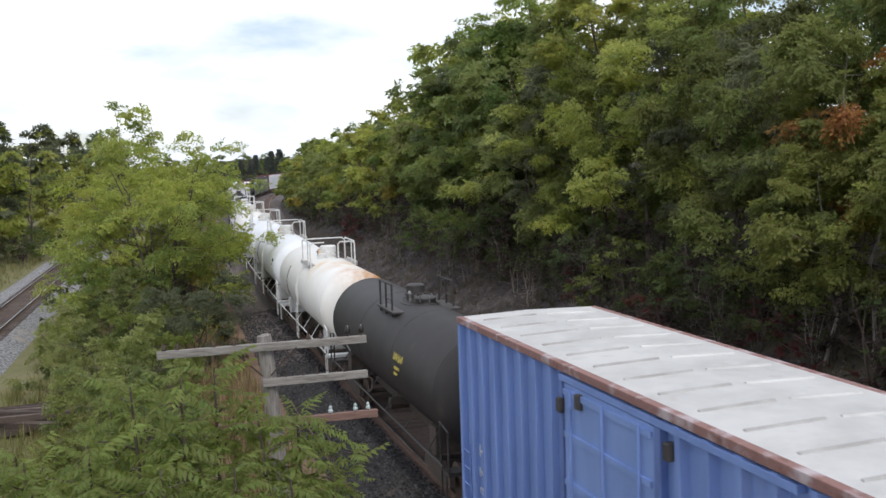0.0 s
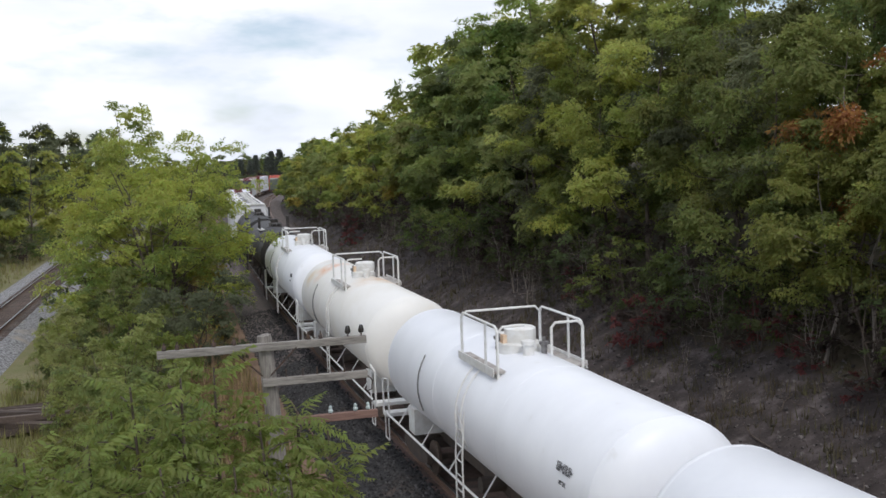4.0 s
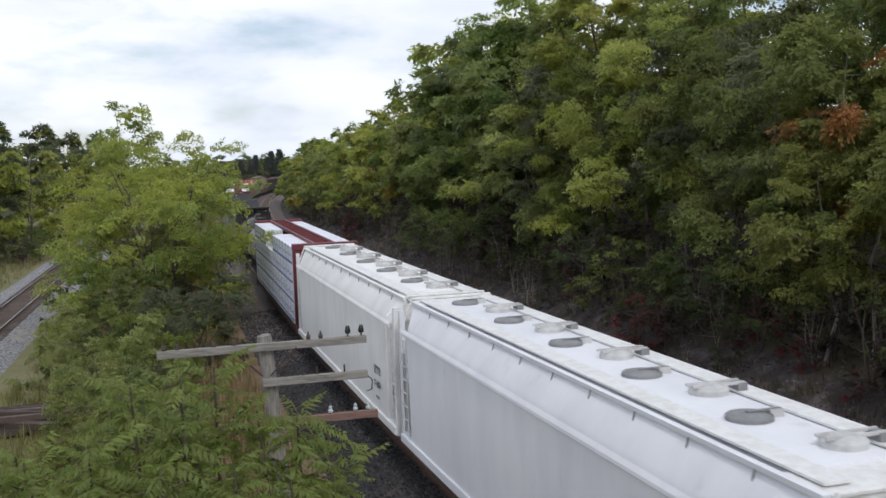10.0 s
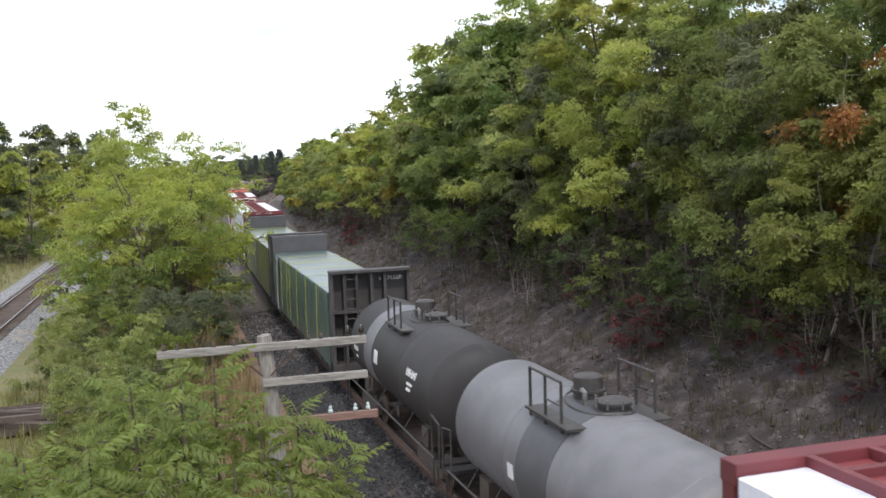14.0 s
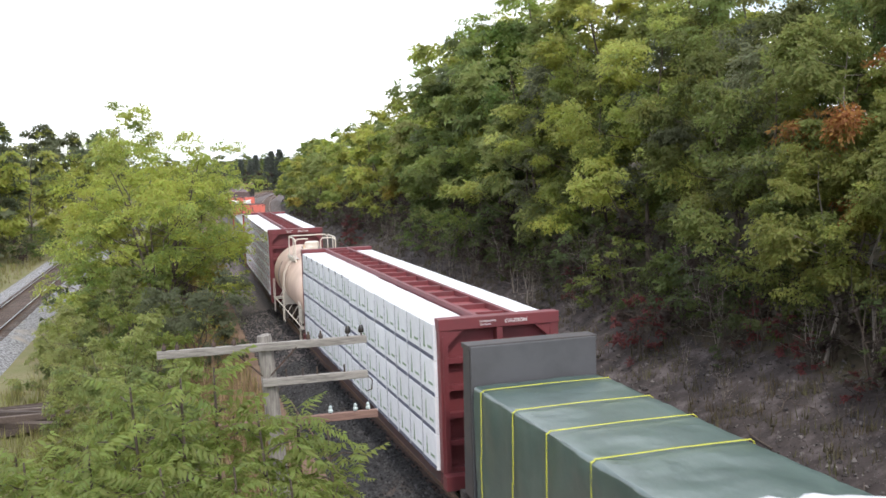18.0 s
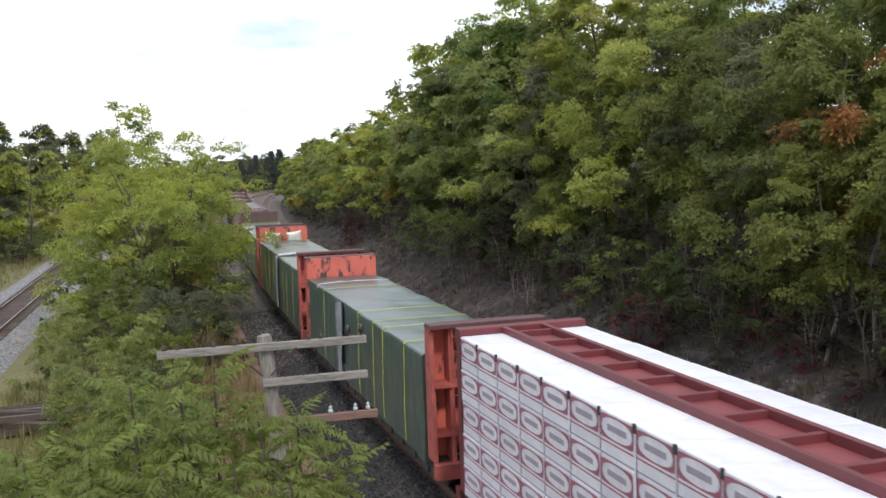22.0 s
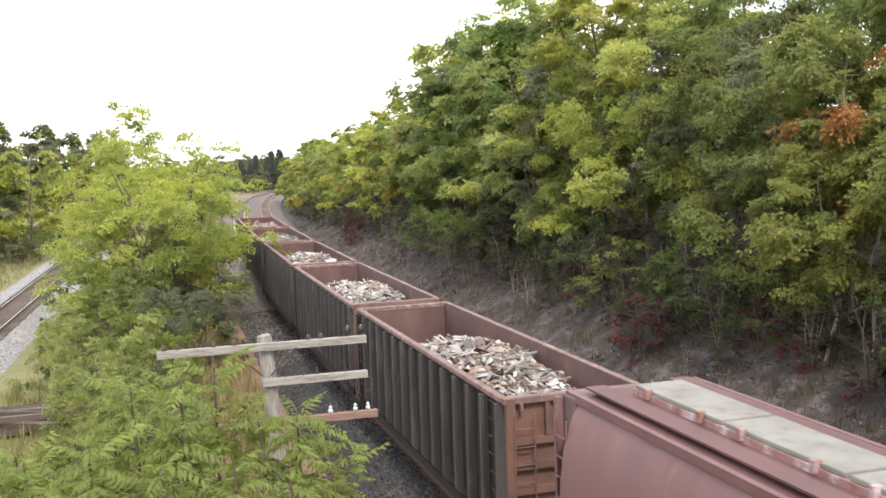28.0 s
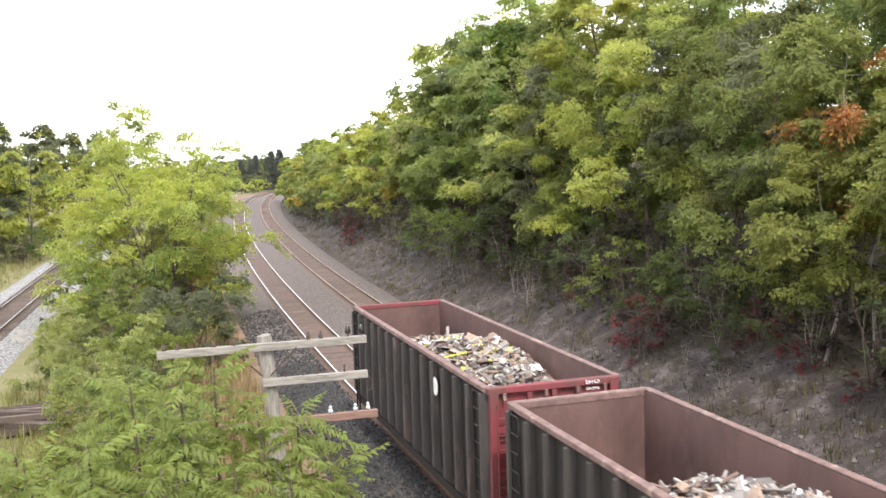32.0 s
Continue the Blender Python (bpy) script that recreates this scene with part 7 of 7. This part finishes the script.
def ailanthus():
    rng = random.Random(77)
    leaves = [compound_leaf(rng, rng.uniform(0.40, 0.62)) for _ in range(12)]
    meshes = [q.mesh("compound_leaf", M["leaf_sumac"]) for q in leaves]
    clusters = ((-1.75, 12.9, 4.95, 9, 0.8), (-1.15, 12.4, 5.05, 10, 0.8), (-0.45, 12.2, 5.22, 10, 0.8), (0.05, 12.8, 5.72, 11, 0.75), (0.62, 12.4, 5.85, 11, 0.65), (1.05, 12.9, 5.85, 10, 0.5), (1.5, 12.5, 5.35, 10, 0.65),
                (2.05, 12.9, 5.2, 9, 0.55), (2.4, 12.7, 4.95, 8, 0.45), (-1.5, 11.4, 4.75, 10, 0.75), (-0.6, 11.2, 4.95, 11, 0.75), (0.3, 11.3, 5.12, 11, 0.75), (1.1, 11.5, 4.98, 11, 0.7), (1.75, 11.7, 4.7, 10, 0.6),
                (-0.2, 13.9, 5.2, 9, 0.8), (-1.4, 14.2, 4.7, 9, 0.8), (0.75, 10.6, 4.75, 10, 0.7), (-0.9, 10.4, 4.65, 10, 0.7))
    for ci, (cx, cy, cz, n, r) in enumerate(clusters):
        gz = height(cx, cy)
        t = thing("ailanthus_tree", "slender sapling with long feathery bright-green leaves", "tree", "saplings in front of the bridge", m=Matrix.Translation((cx, cy, gz)))
        wood = G()
        tips = []
        root = Vector((rng.uniform(-0.3, 0.3), rng.uniform(-0.3, 0.3), -0.3))
        top = Vector((0, 0, cz - gz + 0.12))
        mid = root.lerp(top, 0.6) + Vector((rng.uniform(-0.2, 0.2), rng.uniform(-0.2, 0.2), 0))
        wood.tube([root, mid, top], [0.05, 0.036, 0.012], 6)
        for k in range(n):
            f = k / n
            p = mid.lerp(top, 0.05 + 0.9 * f)
            a = k * 2.4 + ci
            q = p + Vector((math.cos(a), math.sin(a), rng.uniform(-0.05, 0.55))) * r * rng.uniform(0.5, 1.15) * (1.15 - 0.5 * f)
            wood.tube([p, p.lerp(q, 0.5) + Vector((0, 0, 0.05)), q], [0.016, 0.011, 0.006], 4, cap=False)
            tips.append(q)
        tips.append(top)
        part("trunk", wood, M["bark"], t)
        rest = G()
        k = 0
        for tip in tips:
            a0 = rng.uniform(0, 6.3)
            for j in range(rng.choice((9, 10, 11, 12, 14))):
                a = a0 + j * 2.4 + rng.uniform(-0.4, 0.4)
                p = tip + Vector((0, 0, -0.035 * j + rng.uniform(-0.03, 0.03)))
                m = Matrix.Translation(p) @ Matrix.Rotation(a, 4, "Z") @ Matrix.Rotation(rng.uniform(-0.3, 0.75), 4, "X") @ Matrix.Rotation(rng.gauss(0, 0.35), 4, "Y") @ Matrix.Scale(rng.uniform(0.65, 1.15), 4)
                i = rng.randrange(12)
                if k % 6 == 0:
                    part("compound_leaf", meshes[i], None, t, at=m)
                else:
                    q = leaves[i]
                    rest.add([tuple(m @ Vector(v)) for v in q.v], q.f)
                k += 1
        if rest.v:
            o = part("foliage", rest, M["leaf_sumac"], t)
            o["kind"] = "stuff"


ailanthus()


# ---- telegraph pole ----
def telegraph_pole():
    px, py = 1.94, 14.87
    gz = height(px, py)
    t = thing("telegraph_pole", "weathered grey wooden telegraph pole with three cross-arms and no wires", "utility pole", m=pose(px, py, 0, 0, 0, -1.2))
    part("shaft", G().tube([(0.44, 0, gz - 0.4), (0.20, 0, 3.0), (0.01, 0, 5.9), (0.003, 0, 5.985), (0, 0, 6.0)], [0.15, 0.13, 0.108, 0.10, 0.06], 18), M["wood_pole"], t, soft=True)
    pins = {0: ((-1.40, 1), (-1.22, 1), (-0.72, 1), (-0.44, 1), (0.62, 1), (0.80, 1), (1.20, 2), (1.40, 2)), 1: ((0.28, 0), (0.52, 0), (0.73, 0), (1.13, 0)), 2: ((-0.5, 0), (0.9, 3), (1.27, 3), (1.46, 3))}
    for k, (z, a0, a1, mat, lab) in enumerate(((5.84, -1.50, 1.47, M["wood_grey"], ""), (5.32, -0.06, 1.47, M["wood_grey"], ""), (4.72, -0.75, 1.6, M["wood_red"], "red-brown cross-arm"))):
        arm = part("cross_arm", G().box(a0, a1, -0.175, -0.085, z - 0.055, z + 0.055), mat, t, lab, bevel=0.008)
        for x, kind in pins[k]:
            pin = part("pin", G().tube([(x, -0.13, z + 0.04), (x, -0.13, z + 0.17)], 0.012, 6), M["iron"], arm)
            if kind == 2:
                part("insulator", G().lathe([(z + 0.10, 0.035), (z + 0.13, 0.045), (z + 0.17, 0.035), (z + 0.20, 0.03), (z + 0.215, 0.015)], "z", (x, -0.13, 0), 12), M["black_ins"], arm, soft=True)
            elif kind == 3:
                part("insulator", G().lathe([(z + 0.07, 0.034), (z + 0.10, 0.038), (z + 0.125, 0.023), (z + 0.15, 0.028), (z + 0.175, 0.014)], "z", (x, -0.13, 0), 12), M["glass_ins"], arm, "pale glass insulator", soft=True)
            elif kind == 1:
                part("insulator", G().lathe([(z + 0.06, 0.028), (z + 0.10, 0.035), (z + 0.13, 0.02)], "z", (x, -0.13, 0), 10), M["iron"], arm, soft=True)
        for sx in (-1, 1) if k == 0 else ():
            part("brace", G().tube([(sx * 0.44, -0.18, z - 0.03), (sx * 0.06, -0.13, z - 0.42)], 0.012, 5), M["iron"], t)
    part("wire_loop", G().tube([(1.46, -0.13, 5.30), (1.54, -0.13, 5.22), (1.53, -0.13, 5.08), (1.45, -0.13, 5.06)], 0.01, 5), M["iron"], t)


telegraph_pole()


def tie_pile():
    rng = random.Random(3)
    base = height(-3.5, 38.8)
    for k in range(18):
        row = k // 6
        x, y = -3.6 + rng.uniform(-0.6, 0.6), 37.9 + 0.34 * (k % 6) + 0.15 * row
        z = base + 0.12 + 0.21 * row
        g = G()
        w = [rng.uniform(0.085, 0.12) for _ in range(4)]
        g.box(-1.3, 1.3, -w[0], w[1], -0.095, w[2])
        ob = new("old_tie", g.mesh("old_tie", M["tie"]))
        ob.matrix_basis = pose(x, y, z, rng.uniform(-12, 12), rng.uniform(-5, 5), rng.uniform(-30, 24) if row else rng.uniform(-12, 10))
        tagged(ob, "dark worn-out wooden tie thrown on a pile", "railway tie", "discarded ties")


tie_pile()


def grass():
    rng = random.Random(31)
    g = G()

    def tuft(x, y, n, hgt, mi=0):
        z = height(x, y)
        for _ in range(n):
            a = rng.uniform(0, 6.3)
            px, py = x + rng.gauss(0, 0.13), y + rng.gauss(0, 0.13)
            q = hgt * rng.uniform(0.5, 1.2)
            dx, dy = math.cos(a), math.sin(a)
            w = 0.016 + 0.012 * q
            lean = rng.uniform(0.1, 0.6) * q
            g.add([(px - dy * w, py + dx * w, z - 0.03), (px + dy * w, py - dx * w, z - 0.03), (px + dx * lean, py + dy * lean, z + q)], [(0, 1, 2)], mi)
    for _ in range(5200):
        y = 26 + 95 * rng.random() ** 1.3
        lx = along_left(y)[0] + 3.4
        rx = centre_x(y) - 3.9
        x = rng.uniform(lx, rx)
        if noise.noise((x * 0.3, y * 0.3, 2.0)) > -0.25:
            tuft(x, y, 7, rng.uniform(0.25, 0.7))
    for _ in range(900):
        # tan reeds and dead stalks between the shrubs and the ballast
        s = 26 + 62 * rng.random() ** 1.1
        x, y, _a = along(s, rng.uniform(-6.6, -3.9))
        if noise.noise((x * 0.4, y * 0.25, 4.0)) > -0.15:
            tuft(x, y, 9, rng.uniform(0.5, 1.15), 2)
    for _ in range(420):
        s = 20 + 70 * rng.random()
        x, y, _a = along(s, rng.uniform(9.6, 12.4))
        if noise.noise((x * 0.3, y * 0.3, 6.0)) > 0.05:
            tuft(x, y, 8, rng.uniform(0.2, 0.5), 1)
    for _ in range(1500):
        y = rng.uniform(75, 150)
        x = along_left(y)[0] - rng.uniform(3.4, 16)
        tuft(x, y, 7, rng.uniform(0.3, 0.8))
    for _ in range(2600):
        s = 18 + 130 * rng.random() ** 1.3
        x, y, _a = along(s, rng.uniform(7.4, 12.6))
        if noise.noise((x * 0.35, y * 0.35, 9.0)) > 0.0:
            tuft(x, y, 6, rng.uniform(0.15, 0.5), 1)
    tagged(new("grass", g.mesh("grass", [M["grass_blade"], M["dry_grass_blade"], M["reed"]])), "long dry and green grass on the verges", "grass", kind="stuff")


grass()


def bank_stones():
    """Stones and broken rock strewn over the cutting slope."""
    rng = random.Random(15)
    g = G()
    base = [Vector(q) for q in ((1, 0, 0), (-1, 0, 0), (0, 1, 0), (0, -1, 0), (0, 0, 1), (0, 0, -1))]
    fs = [(0, 2, 4), (2, 1, 4), (1, 3, 4), (3, 0, 4), (2, 0, 5), (1, 2, 5), (3, 1, 5), (0, 3, 5)]
    for _ in range(11000):
        s = 15 + 120 * rng.random() ** 1.6
        x, y, _a = along(s, rng.uniform(7.2, 12.8))
        r = 0.025 + 0.07 * rng.random() ** 4
        z = height(x, y)
        e = Euler((rng.uniform(0, 6), rng.uniform(0, 6), rng.uniform(0, 6))).to_matrix()
        g.add([tuple(Vector((x, y, z + r * 0.2)) + (e @ b) * r * rng.uniform(0.6, 1.4)) for b in base], fs)
    tagged(new("bank_stones", g.mesh("bank_stones", M["bank_stone"])), "broken grey stones strewn over the slope", "stones", kind="stuff")


bank_stones()


def fallen_branches():
    """Dead sticks strewn on the cutting slope."""
    rng = random.Random(52)
    for k in range(44):
        s = 18 + 70 * rng.random() ** 1.3
        x, y, _a = along(s, rng.uniform(8.2, 12.6))
        n = rng.uniform(0.5, 1.9)
        a = rng.uniform(0, 6.3)
        pts = []
        for f in (0.0, 0.35, 0.7, 1.0):
            qx, qy = x + math.cos(a) * n * f + rng.gauss(0, 0.05), y + math.sin(a) * n * f + rng.gauss(0, 0.05)
            pts.append((qx - x, qy - y, height(qx, qy) - height(x, y) + 0.03 + 0.08 * f))
        r = rng.uniform(0.012, 0.035)
        g = G().tube(pts, [r, r * 0.8, r * 0.6, r * 0.3], 5)
        for f in (1, 2):
            p = Vector(pts[f])
            g.tube([p, p + Vector((rng.gauss(0, 0.25), rng.gauss(0, 0.25), rng.uniform(0.1, 0.4)))], [r * 0.5, r * 0.15], 4)
        ob = new("fallen_branch", g.mesh("fallen_branch", M["bark"]))
        ob.matrix_basis = Matrix.Translation((x, y, height(x, y)))
        tagged(ob, "dead bare branch lying on the stony slope", "branch", "fallen branches on the slope")


fallen_branches()


# ---- how the train runs ----
def motions():
    for c, s0 in TRAIN:
        rows = []
        for k in range(65):
            t = k * 0.5
            x, y, a = along(s0 - SPEED * t)
            rows.append((t, pose(x, y, 0, 0, 0, -math.degrees(a))))
        walk(c, rows)


motions()
